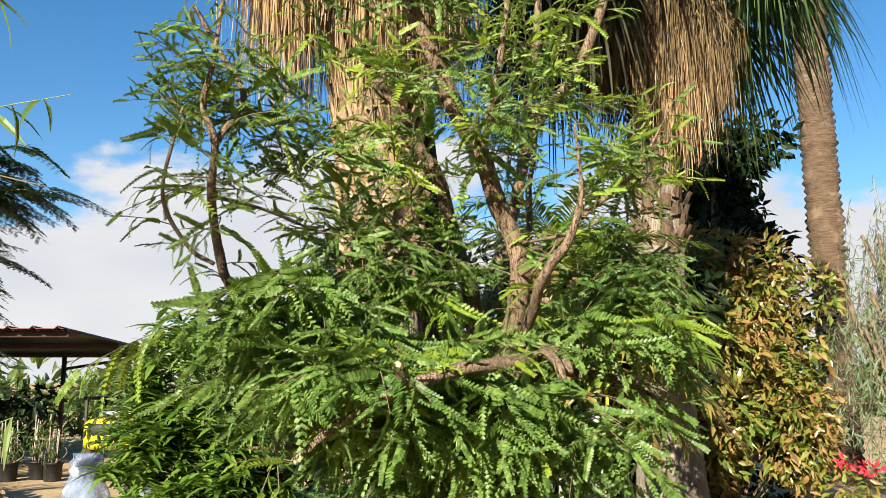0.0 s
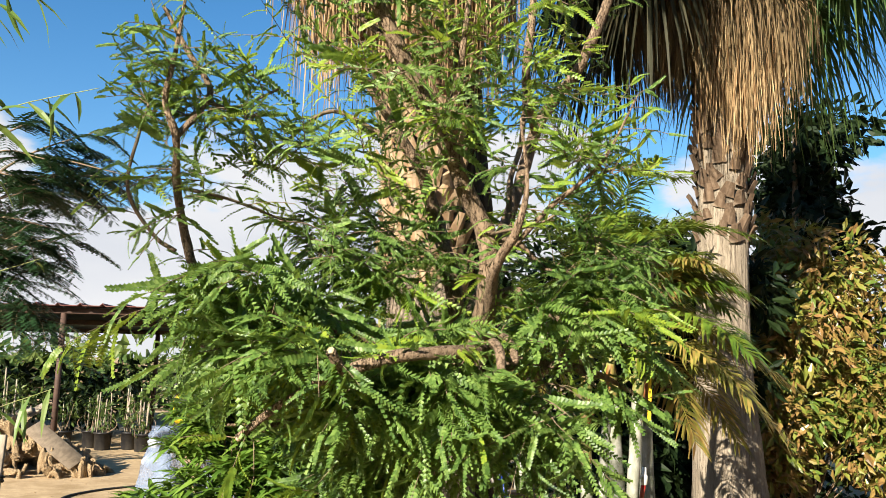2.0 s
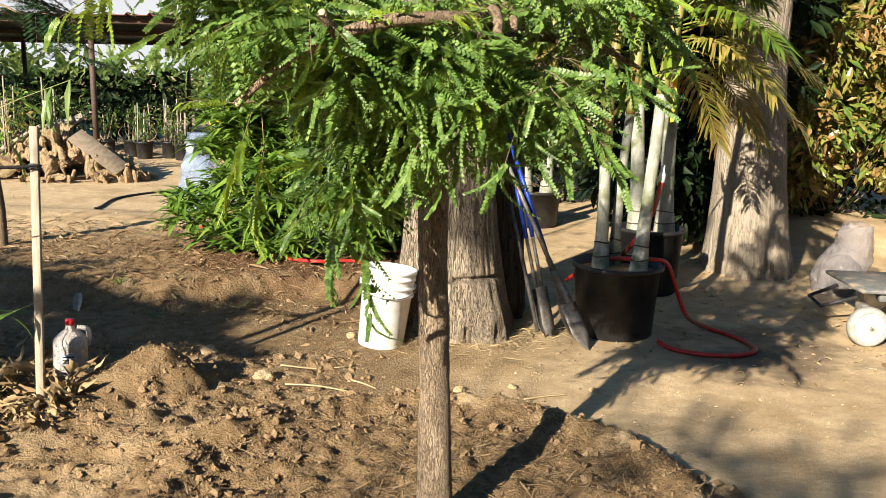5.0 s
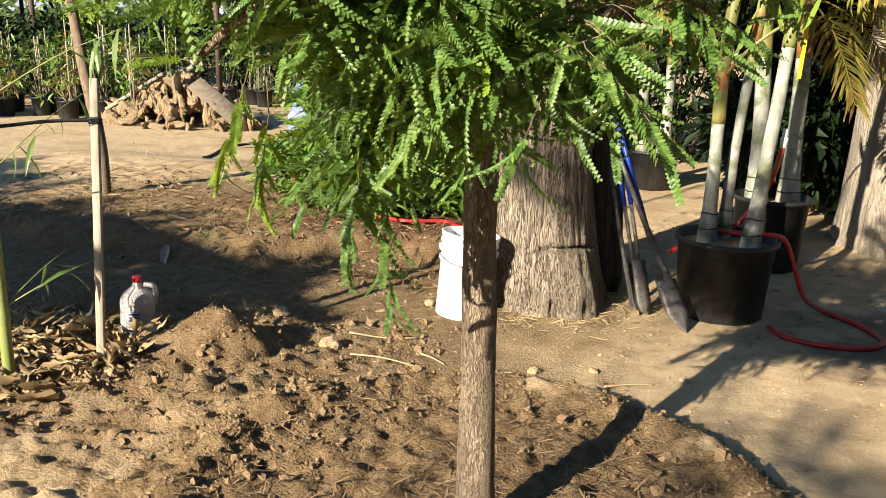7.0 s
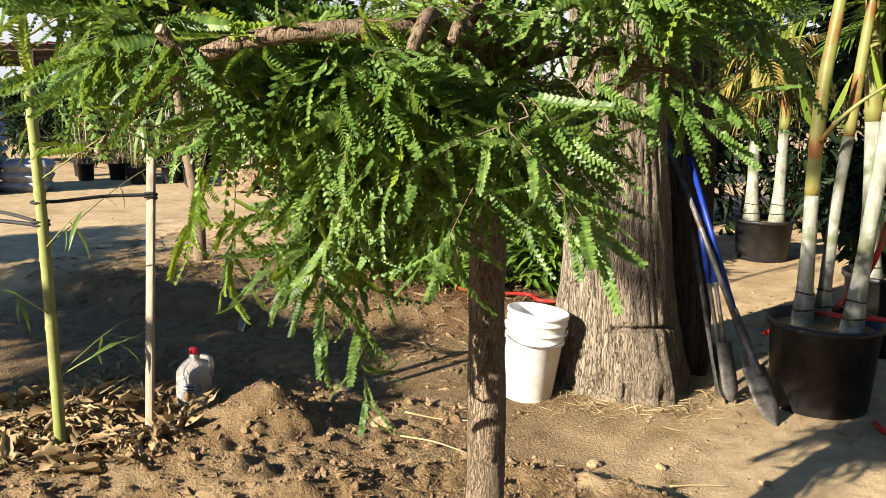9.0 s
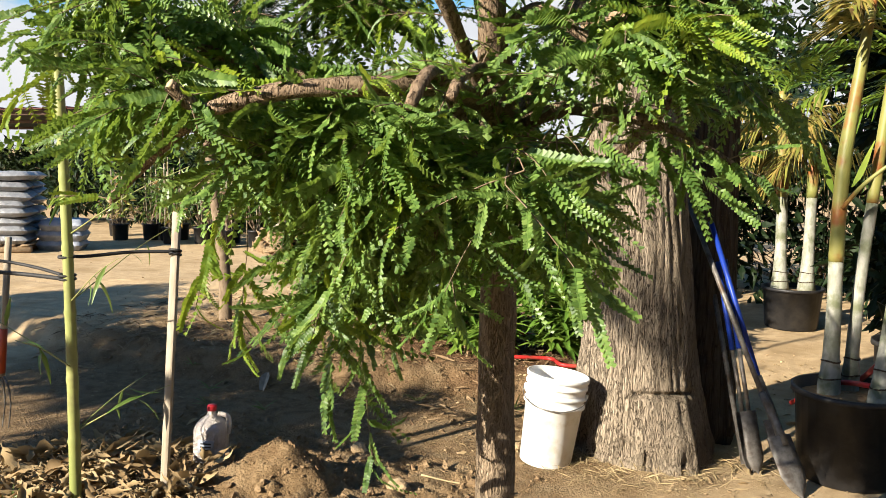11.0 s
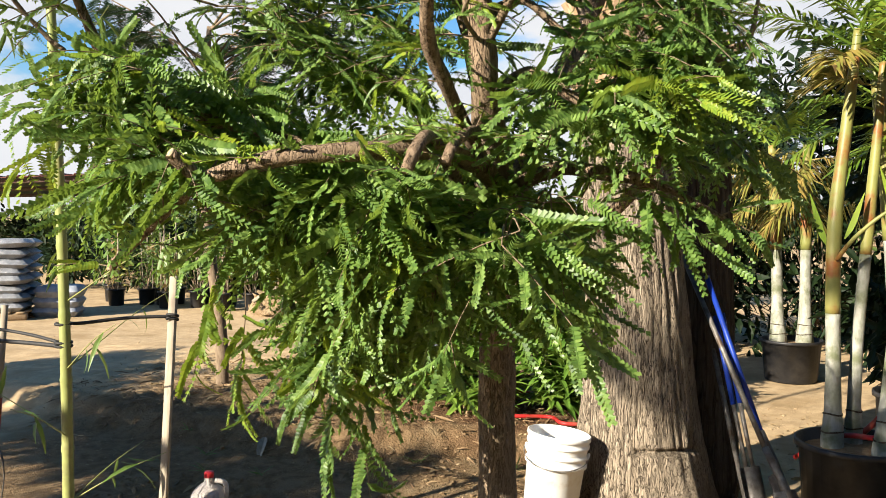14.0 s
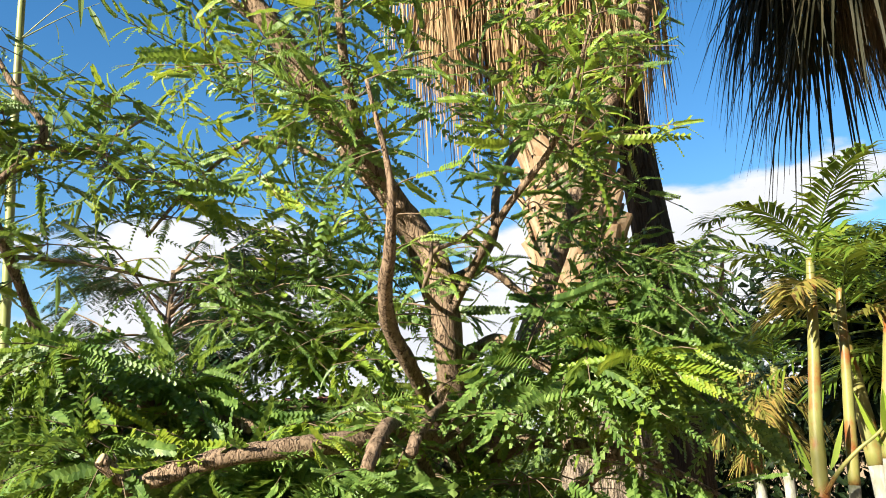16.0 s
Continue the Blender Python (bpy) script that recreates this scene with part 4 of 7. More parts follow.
def make_tamarind():
    rs = np.random.RandomState(11)
    root = thing("tamarind_tree", (0, 0, 0), "young tamarind tree with pruned boughs and feathery green leaves", "tree")
    nodes = []
    for i, (pts, rad, sides) in enumerate(BOUGHS):
        line = smooth_line(pts, 9 if i == 0 else 6)
        nodes.append(line if i else line[len(line) * 3 // 5:])
        g = Geo()
        tube(g, line, rad, sides, rough=0.05 if i == 0 else 0.07, seed=i)
        part("trunk" if i == 0 else "limb", g, M_BARK if i == 0 else M_LIMB if rad[0] > 0.006 else M_TWIG, root)
    for end, way, er in (((0.096, 1.89, 1.6), (-0.35, -0.75, 0.6), 0.0092), ((-0.09, 1.94, 1.43), (-0.6, -0.1, -0.55), 0.0072), ((0.1, 2.46, 2.19), (-0.55, -0.35, 0.75), 0.0138), ((-0.035, 2.4, 2.41), (-0.5, 0, 0.85), 0.0115), ((0.64, 2.46, 1.66), (0.95, -0.2, -0.25), 0.008)):
        w = unit(way)
        g = Geo()
        tube(g, [np.array(end) - w * 0.002, np.array(end) + w * 0.0035], (er, er * 0.9), 10)
        part("sawn_end", g, M_CUT, root, "pale sawn branch end")
    limbs = nodes[1:]
    nodes = np.concatenate(nodes)
    twigs, store, young = Geo(), [], []
    # short leafy shoots straight from the limbs
    for line in limbs:
        run = np.concatenate([[0], np.cumsum(np.linalg.norm(np.diff(line, axis=0), axis=1))])
        for u in np.arange(0.05, run[-1], 0.05):
            u = u + rs.rand() * 0.03
            b = np.array([np.interp(u, run, line[:, a]) for a in range(3)])
            w = rs.randn(3)
            w[2] = abs(w[2]) * 0.4
            shoot = spray_leaves(young if rs.rand() < 0.2 else store, b, w, 0.06 + 0.06 * rs.rand(), rs, rs.randint(4, 7), 0.5, 0.2, 0.1)
            tube(twigs, shoot, (0.0012, 0.0007), 4, cap=False)
    crown = np.array([0.2, 2.55, 1.55])
    spots = []
    for c, r, n in LUMPS:
        for _ in range(int(n * (0.85 if c[2] > 1.8 else 0.36 if c[0] < 0.05 else 0.42))):
            p = np.array(c) + unit(rs.randn(3)) * np.array(r) * (0.4 + 0.6 * rs.rand() ** 0.7)
            if not opened(p) or rs.rand() < 0.3:
                spots.append(p)
    spots = np.array(spots)
    near = np.array([((nodes - p) ** 2).sum(1).min() for p in spots])
    for p in spots[np.argsort(near)]:
        k = nodes[np.argmin(((nodes - p) ** 2).sum(1))]
        gap = np.linalg.norm(p - k)
        away = unit(p - crown)
        way = unit(unit(p - k) * 0.7 + away * 0.7 + rs.randn(3) * 0.3)
        way[2] = way[2] * 0.55 + (0.25 if p[2] > 2.0 else -0.06)
        mid = (k + p) / 2 + rs.randn(3) * 0.08 * gap + np.array([0, 0, 0.12 * gap])
        fresh = rs.rand() < (0.03 if p[2] < 1.5 else 0.36 if p[2] > 1.9 else 0.09)
        pot = young if fresh else store
        path = smooth_line([k, mid, p], 4)
        tube(twigs, path, (0.0012 + 0.0045 * min(gap, 0.3), 0.0012), 5, cap=False)
        # leaves on the twig itself
        side = unit(np.cross(unit(p - k), [0, 0, 1.0]) + 1e-6)
        for j in range(int(min(gap, 0.18) / 0.03)):
            f = 1 - j * 0.03 / gap
            q = np.array([np.interp(f, np.linspace(0, 1, len(path)), path[:, a]) for a in range(3)])
            d = side * (1 if j % 2 else -1) + unit(p - k) * 0.45 + rs.randn(3) * 0.25
            d[2] -= 0.4
            pot.append((q, d, 0.75 + 0.35 * rs.rand()))
        # the shoot at its tip and side shoots
        turn = unit(np.cross(way, [0, 0, 1.0]) + 1e-6)
        for j in range(2 + rs.randint(3)):
            a = (0, 0.8, -0.8, 0.45, -0.45, 1.1)[j]
            w = way * math.cos(a) + turn * math.sin(a) + rs.randn(3) * 0.4
            b = p if j == 0 else path[-1 - (j % 3)]
            line = spray_leaves(pot, b, w, 0.07 + 0.1 * rs.rand(), rs, rs.randint(5, 9), 1.0 if p[2] < 1.8 else 0.47, 0.3 if p[2] < 1.9 else 0.05, rs.uniform(-0.05, 0.5) if p[2] < 1.9 else rs.uniform(-0.25, 0.2))
            tube(twigs, line, (0.0012, 0.0007), 4, cap=False)
        nodes = np.vstack([nodes, path[2:]])
    # long hanging shoots under the crown
    for p, w, ln in (((0.02, 2.46, 1.24), (0.1, 0.06, -0.95), 0.36), ((-0.05, 2.48, 1.24), (-0.02, 0.0, -0.95), 0.22), ((0.36, 2.2, 1.42), (0.25, -0.2, -0.5), 0.24), ((0.5, 2.35, 1.46), (0.5, -0.2, -0.45), 0.26), ((0.6, 2.45, 1.55), (0.8, 0.0, -0.35), 0.28), ((0.26, 2.15, 1.42), (-0.2, -0.3, -0.6), 0.22), ((0.7, 2.5, 1.7), (0.8, -0.1, -0.6), 0.24), ((0.54, 2.12, 1.49), (-0.85, -0.1, -0.28), 0.4), ((0.52, 2.1, 1.47), (0.6, -0.05, -0.5), 0.3), ((0.58, 2.42, 1.57), (0.8, 0.35, -0.18), 0.42), ((0.68, 2.6, 1.7), (0.75, 0.3, -0.35), 0.38), ((-0.36, 2.1, 1.69), (-0.8, 0.0, -0.25), 0.36), ((-0.1, 2.1, 1.62), (-0.8, -0.1, -0.1), 0.42), ((-0.2, 2.3, 1.4), (-0.3, 0.0, -0.8), 0.34), ((-0.2, 2.38, 1.3), (-0.2, 0.1, -0.8), 0.3)):
        p = np.array(p)
        big = w[2] < -0.9
        line = spray_leaves(young if p[0] < -0.15 else store, p, w, ln * (1.0 if big else 0.6), rs, 15 if big else 10, 1.3 if big else 1.05, 0.15, 0.15 if big else 0.6)
        k = nodes[np.argmin(((nodes - p) ** 2).sum(1))]
        tube(twigs, smooth_line([k, (k + p) / 2 + (0, 0, 0.03), p], 3), (0.0014, 0.0012), 5, cap=False)
        tube(twigs, line, (0.0012, 0.0008), 5, cap=False)
    store = [e for e in store if not opened(e[0]) or rs.rand() < 0.35]
    leaf = [pinnate(0.112, 14, 0.0125, 0.0128, dr, 66, curl=cu, lift=li) for dr, cu, li in ((0.15, 0.1, 0.25), (0.5, 0.25, 0.0), (0.95, 0.3, 0.35), (-0.3, 0.0, 0.4), (0.75, 0.45, 0.0), (0.35, 0.2, 0.1))]
    tagged(part("twigwork", twigs, M_TWIG, root, "thin brown twigs"), kind="stuff")
    tagged(part("foliage", put_leaves(store, leaf, rs, 0.7, (-0.28, -0.62, 0.62)), M_TAM, root, "feathery green leaves with many small leaflets", smooth=False), kind="stuff")
    tagged(part("young_foliage", put_leaves(young, leaf, rs, 0.7, (-0.28, -0.62, 0.62)), M_TAMY, root, "fresh yellow-green leaf tips", smooth=False), kind="stuff")


make_tamarind()


# ---- palms ----
def palm_trunk(axis_pts, radii, height, seed, grooves=46, flare=0.0, depth=0.012, sides=156, rings=110, reach=0.16):
    """A fibrous trunk with vertical grooves, a flared and split foot and ragged bark."""
    rs = np.random.RandomState(seed)
    line = smooth_line(axis_pts, 12)
    zs = np.linspace(line[0][2], height, rings)
    if reach > 0.2:
        zs = np.sort(np.concatenate([zs, np.linspace(0.33, 0.43, 12)]))
        rings = len(zs)
    cx, cy = np.interp(zs, line[:, 2], line[:, 0]), np.interp(zs, line[:, 2], line[:, 1])
    rr = np.interp(zs, np.linspace(line[0][2], height, len(radii)), radii)
    a = np.arange(sides) / sides * 2 * np.pi
    off = rs.rand(2) * 30
    v = []
    for i, z in enumerate(zs):
        wob = np.array([noise.noise((math.cos(t) * 1.6 + off[0], math.sin(t) * 1.6, z * 0.9)) for t in a])
        bend = [t + 0.09 * noise.noise((math.cos(t) * 3, math.sin(t) * 3 + off[1], z * 3.2)) for t in a]
        fine = np.array([noise.noise((math.cos(t) * grooves / 6.3, math.sin(t) * grooves / 6.3 + off[1], z * 2.0)) for t in bend])
        rag = np.array([noise.noise((math.cos(t) * 5 + off[0], math.sin(t) * 5, z * 5)) for t in a]) * 0.035 * math.exp(-max(0, z) / 0.2)
        rag_at = np.array([noise.noise((math.cos(t) * 3.3 + off[1], math.sin(t) * 3.3, 4.0)) for t in a]) * (1.6 if flare > 0.05 else 0.0)
        fl = flare * math.exp(-max(0, z) / reach) * (0.6 + 1.3 * np.maximum(0, wob))
        crack = 0.03 * np.exp(-((z - 0.37 - 0.03 * wob) / 0.012) ** 2) * (wob > -0.12) if reach > 0.2 else 0.0
        r = rr[i] * (1 + 0.07 * wob) - crack - depth * (1 - np.abs(fine) * 2.2).clip(0, 1) ** 2 + fl + rag - np.where(z < 0.05 + 0.11 * np.abs(rag_at), 0.035, 0.0)
        v.append(np.stack([cx[i] + np.cos(a) * r, cy[i] + np.sin(a) * r, np.full(sides, z)], 1))
    v = np.concatenate(v)
    i, j = np.meshgrid(np.arange(rings - 1), np.arange(sides), indexing="ij")
    i, j = i.ravel(), j.ravel()
    n2 = (j + 1) % sides
    return Geo().add(v, np.stack([i * sides + j, i * sides + n2, (i + 1) * sides + n2, (i + 1) * sides + j], 1))


def boot_mesh(material):
    """A cut old leaf base: a flat tapering scale curling away from the trunk, along z."""
    g = Geo()
    rows = []
    for i in range(5):
        s = i / 4
        w = 0.075 * (1 - 0.45 * s)
        out = 0.018 + 0.028 * s ** 1.6
        z = 0.24 * s
        rows.append([(out - 0.01, -w, z), (out + 0.012, 0, z), (out - 0.01, w, z), (out - 0.024, 0.5 * w, z), (out - 0.024, -0.5 * w, z)])
    v = np.array(rows).reshape(-1, 3)
    q = [(i * 5 + j, i * 5 + (j + 1) % 5, (i + 1) * 5 + (j + 1) % 5, (i + 1) * 5 + j) for i in range(4) for j in range(5)]
    g.add(v, q, [(20, 21, 22), (20, 22, 23), (20, 23, 24)])
    return g.mesh("leaf_base", material, False)


BOOT = boot_mesh(M_BOOT)
SHADED_BOOT = boot_mesh(M_SHADEDBOOT)


def boots(root, centre_at, z0, z1, radius, seed, count, mesh=None):
    rs = np.random.RandomState(seed)
    for i in range(count):
        z = z0 + (z1 - z0) * (i + rs.rand() * 0.5) / count
        a = i * 2.39996 + rs.randn() * 0.12
        x, y = centre_at(z)
        s = 0.6 + rs.rand() * 0.4
        ob = part("leaf_base", mesh or BOOT, None, root)
        ob.matrix_basis = Matrix.Translation((x + math.cos(a) * radius, y + math.sin(a) * radius, z)) @ Matrix.Rotation(a, 4, "Z") @ Matrix.Rotation(rs.randn() * 0.3 - 0.02, 4, "X") @ Matrix.Rotation(rs.rand() * 0.28, 4, "Y") @ Matrix.Diagonal((s, s, s * (0.45 + rs.rand() * 0.4), 1))


def skirt(centre_at, z0, z1, inner, spread, length, fronds, seed, strips=56, width=0.0055, arc=(0.0, 6.283)):
    """Dead fan fronds hanging against the trunk, each a bundle of narrow drooping strips."""
    rs = np.random.RandomState(seed)
    g = Geo()
    segs = 5
    for f in range(fronds):
        z = z0 + (z1 - z0) * rs.rand()
        a = rs.uniform(*arc)
        cx, cy = centre_at(z)
        k = spread * (0.5 + 0.6 * rs.rand())
        ln = length * (0.7 + 0.5 * rs.rand())
        m = strips
        aa = a + rs.randn(m) * 0.28
        s = np.linspace(0, 1, segs + 1)
        hang = ln * (0.75 + 0.4 * rs.rand(m))
        out0 = inner + rs.rand(m) * 0.06
        rad = out0[:, None] + (k - inner) * np.sin(np.minimum(1, s[None] * 1.5) * 1.57) * (0.6 + 0.6 * rs.rand(m))[:, None]
        ang = aa[:, None] + (rs.randn(m) * 0.12)[:, None] * s[None]
        zz = z - hang[:, None] * s[None] ** 1.25 + 0.06 * np.sin(s * 3.1)[None] * rs.rand(m)[:, None]
        sway = rs.randn(m, 2) * 0.03
        x, y = cx + np.cos(ang) * rad + sway[:, :1] * s[None] ** 2, cy + np.sin(ang) * rad + sway[:, 1:] * s[None] ** 2
        w = width * (0.6 + 0.8 * rs.rand(m))[:, None] * (1 - 0.7 * s[None] ** 2)
        tw = ang + 1.57 + (rs.randn(m) * 0.7)[:, None]
        dx, dy = np.cos(tw) * w, np.sin(tw) * w
        v = np.stack([np.stack([x - dx, y - dy, zz], 2), np.stack([x + dx, y + dy, zz], 2)], 2).reshape(-1, 3)
        q = []
        for i in range(m):
            b = i * (segs + 1) * 2
            q += [(b + 2 * j, b + 2 * j + 2, b + 2 * j + 3, b + 2 * j + 1) for j in range(segs)]
        g.add(v, q)
    return g


def fan_frond(g, base, way, stalk, radius, rs, blades=54, droop=0.95, width=0.014):
    """A fan leaf: a stalk and a wide fan of split, drooping blades."""
    way = unit(way)
    side = unit(np.cross(way, [0, 0, 1.0]) + 1e-6)
    up = np.cross(side, way)
    hub = base + way * stalk - np.array([0, 0, 0.12 * stalk])
    tube(g, smooth_line([base, base + way * stalk * 0.5, hub], 3), (0.016, 0.01), 5, cap=False)
    segs = 4
    for i in range(blades):
        t = (i / (blades - 1) - 0.5) * 4.2 + rs.randn() * 0.03
        d = way * math.cos(t) + side * math.sin(t) + up * 0.12 * rs.randn()
        ln = radius * (0.75 + 0.25 * math.cos(t * 0.6)) * (0.9 + 0.2 * rs.rand())
        s = np.linspace(0, 1, segs + 1)[:, None]
        dr = droop * (0.7 + 0.6 * rs.rand())
        p = hub + d * ln * s * (1 - 0.25 * dr * s) - np.array([0, 0, 1.0]) * ln * dr * s ** 2.2
        c = unit(np.cross(d, up)) * width
        w = np.sin(np.pi * (0.12 + 0.85 * s))
        v = np.stack([p - c * w, p + c * w], 1).reshape(-1, 3)
        g.add(v, [(2 * j, 2 * j + 2, 2 * j + 3, 2 * j + 1) for j in range(segs)])


def crown_of_fans(centre, rs, count, stalk, radius, low=-0.7, high=0.9, keep=None):
    g = Geo()
    for i in range(count):
        a = i * 2.39996 + rs.randn() * 0.2
        e = low + (high - low) * rs.rand()
        fan_frond(g, np.array(centre) + np.array([math.cos(a), math.sin(a), 0]) * 0.2, (math.cos(a), math.sin(a), e), stalk * (0.8 + 0.4 * rs.rand()), radius * (0.85 + 0.3 * rs.rand()), rs)
    return g


def make_fan_palm_one():
    root = thing("fan_palm", (0, 0, 0), "stout fan palm with grooved grey trunk and dead straw fronds", "palm tree")
    pts = [(-0.06, 5.27, -0.05), (-0.09, 5.25, 0.5), (-0.15, 5.2, 1.6), (-0.21, 5.15, 2.8), (-0.32, 5.12, 4.0), (-0.4, 5.12, 6.2)]
    line = smooth_line(pts, 8)
    at = lambda z: (float(np.interp(z, line[:, 2], line[:, 0])), float(np.interp(z, line[:, 2], line[:, 1])))
    part("trunk", palm_trunk(pts, (0.325, 0.275, 0.242, 0.232, 0.222, 0.215, 0.21, 0.2, 0.2, 0.2), 6.1, 3, flare=0.12, depth=0.015, reach=0.27), M_PALMBARK, root)
    boots(root, at, 2.0, 4.0, 0.218, 5, 260)
    part("dead_frond_skirt", skirt(at, 4.25, 6.2, 0.22, 0.66, 1.0, 225, 8), M_SKIRT, root, "hanging dead tan fronds", smooth=False)
    rs = np.random.RandomState(21)
    part("crown", crown_of_fans((-0.4, 5.12, 6.2), rs, 22, 0.9, 0.9, -0.5, 1.0), M_FAN, root, "green fan fronds", smooth=False)


def make_fan_palm_two():
    root = thing("fan_palm", (0, 0, 0), "fan palm with tapering grey trunk and thick dead frond skirt", "palm tree")
    pts = [(2.08, 7.25, -0.05), (2.02, 7.25, 0.5), (1.98, 7.25, 1.7), (2.0, 7.25, 3.2), (2.0, 7.25, 5.6)]
    line = smooth_line(pts, 8)
    at = lambda z: (float(np.interp(z, line[:, 2], line[:, 0])), float(np.interp(z, line[:, 2], line[:, 1])))
    part("trunk", palm_trunk(pts, (0.345, 0.28, 0.228, 0.205, 0.195, 0.19, 0.19, 0.19), 5.6, 14, flare=0.075, depth=0.008), M_PALMPALE, root)
    boots(root, at, 2.6, 4.2, 0.2, 6, 150, SHADED_BOOT)
    part("dead_frond_skirt", skirt(at, 4.3, 5.3, 0.22, 0.5, 0.95, 70, 18, arc=(4.72, 5.4)), M_SKIRT, root, "hanging golden dead fronds", smooth=False)
    part("dark_frond_skirt", skirt(at, 4.7, 6.0, 0.22, 0.72, 0.95, 115, 19, arc=(2.6, 4.95)), M_SKIRTD, root, "hanging dark brown dead fronds", smooth=False)
    part("dark_frond_skirt", skirt(at, 4.7, 6.0, 0.22, 0.62, 0.9, 60, 20, arc=(5.2, 8.9)), M_SKIRTD, root, "hanging dark brown dead fronds", smooth=False)
    rs = np.random.RandomState(22)
    for name, mat, low, high, label in (("crown", M_FAN, -0.9, 1.6, "green fan fronds"), ("dark_fronds", M_FANDARK, 2.4, 4.4, "dark drooping fronds")):
        g = Geo()
        for i in range(12):
            a = low + (high - low) * (i + 0.5) / 12 + rs.randn() * 0.1
            w = np.array([math.cos(a), math.sin(a), rs.uniform(-0.7, 0.5)])
            fan_frond(g, np.array([2.0 + 0.2 * w[0], 7.25 + 0.2 * w[1], 5.2 + 0.5 * rs.rand()]), w, 0.75 + 0.25 * rs.rand(), 0.85 + 0.25 * rs.rand(), rs)
        part(name, g, mat, root, label, smooth=False)


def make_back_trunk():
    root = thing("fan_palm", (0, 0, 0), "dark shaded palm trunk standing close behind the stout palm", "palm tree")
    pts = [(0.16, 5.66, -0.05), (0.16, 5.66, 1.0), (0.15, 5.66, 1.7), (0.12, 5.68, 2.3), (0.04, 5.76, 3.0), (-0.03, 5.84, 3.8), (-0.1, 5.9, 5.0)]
    # the stout palm's shade on this trunk is painted in by the dark bark
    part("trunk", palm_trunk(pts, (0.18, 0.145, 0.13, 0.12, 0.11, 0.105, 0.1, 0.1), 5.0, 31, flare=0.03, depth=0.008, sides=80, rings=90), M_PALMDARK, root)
    part("crown", crown_of_fans((-0.1, 5.9, 5.3), np.random.RandomState(33), 12, 0.7, 0.7, 0.3, 1.3), M_FANDARK, root, "dark fan fronds", smooth=False)


def make_ringed_palm():
    root = thing("date_palm", (0, 0, 0), "tall slender palm with brown ringed trunk rising above the hedge", "palm tree")
    g = Geo()
    rs = np.random.RandomState(41)
    prof, zs = [], np.arange(0, 8.6, 0.055)
    line = np.stack([5.66 - 0.012 * zs, np.full(len(zs), 12.0), zs], 1)
    rad = np.where(np.arange(len(zs)) % 2 == 0, 0.255, 0.22) * (1 + rs.randn(len(zs)) * 0.03)
    tube(g, line, rad, 26, rough=0.03, seed=3)
    part("trunk", g, M_RINGBARK, root)
    g = Geo()
    for i in range(26):
        a, e = i * 2.39996, rs.rand() * 1.3 - 0.35
        feather_frond(g, np.array([5.45, 12, 8.5]), np.array([math.cos(a), math.sin(a), e]), 2.4, rs, 40, 0.38, 0.022, 0.55)
    part("crown", g, M_FAN, root, "arching green feather fronds", smooth=False)


def feather_frond(g, base, way, length, rs, pairs=26, leaf=0.3, width=0.018, sag=0.5, vee=0.35, rib=0.008, hang=0.25):
    """An arching feather frond with long leaflets."""
    way = unit(way)
    side = unit(np.cross(way, [0, 0, 1.0]) + 1e-6)
    s = np.linspace(0, 1, 8)[:, None]
    line = base + way * length * s - np.array([0, 0, 1.0]) * sag * length * s ** 2
    tube(g, line, (rib, rib * 0.35), 5, cap=False)
    tang = np.gradient(line, axis=0)
    st = np.linspace(0.2, 0.99, pairs)
    for k, u in enumerate(st):
        p = np.array([np.interp(u, s[:, 0], line[:, c]) for c in range(3)])
        t = unit([np.interp(u, s[:, 0], tang[:, c]) for c in range(3)])
        up = unit(np.cross(side, t))
        for sd in (-1, 1):
            ang = radians(62 - 32 * u) + rs.randn() * 0.1
            d = t * math.cos(ang) + side * sd * math.sin(ang) + up * (vee + rs.randn() * 0.12)
            d = unit(d)
            ln = leaf * (0.55 + 0.45 * math.sin(math.pi * min(1, u + 0.1))) * (0.85 + 0.3 * rs.rand())
            c = unit(np.cross(d, up)) * width
            dn = np.array([0, 0, -1.0]) * ln * (hang + 0.3 * rs.rand())
            q0, q1, q2 = p, p + d * ln * 0.5 + dn * 0.22, p + d * ln + dn
            g.add([q0 - c * 0.3, q0 + c * 0.3, q1 - c, q1 + c, q2 - c * 0.12, q2 + c * 0.12], [(0, 2, 3, 1), (2, 4, 5, 3)])


make_fan_palm_one()
make_fan_palm_two()
make_back_trunk()
make_ringed_palm()


# ---- potted palms ----
def pot_geo(r, h, rim=0.012, wall=0.006):
    g = Geo()
    lathe(g, [(0.001, 0.0), (r * 0.82, 0.0), (r * 0.86, 0.012), (r * 0.97, h - 0.03), (r + rim, h - 0.028), (r + rim, h), (r - wall, h), (r - wall * 2, h * 0.86), (0.001, h * 0.87)], 32)
    return g


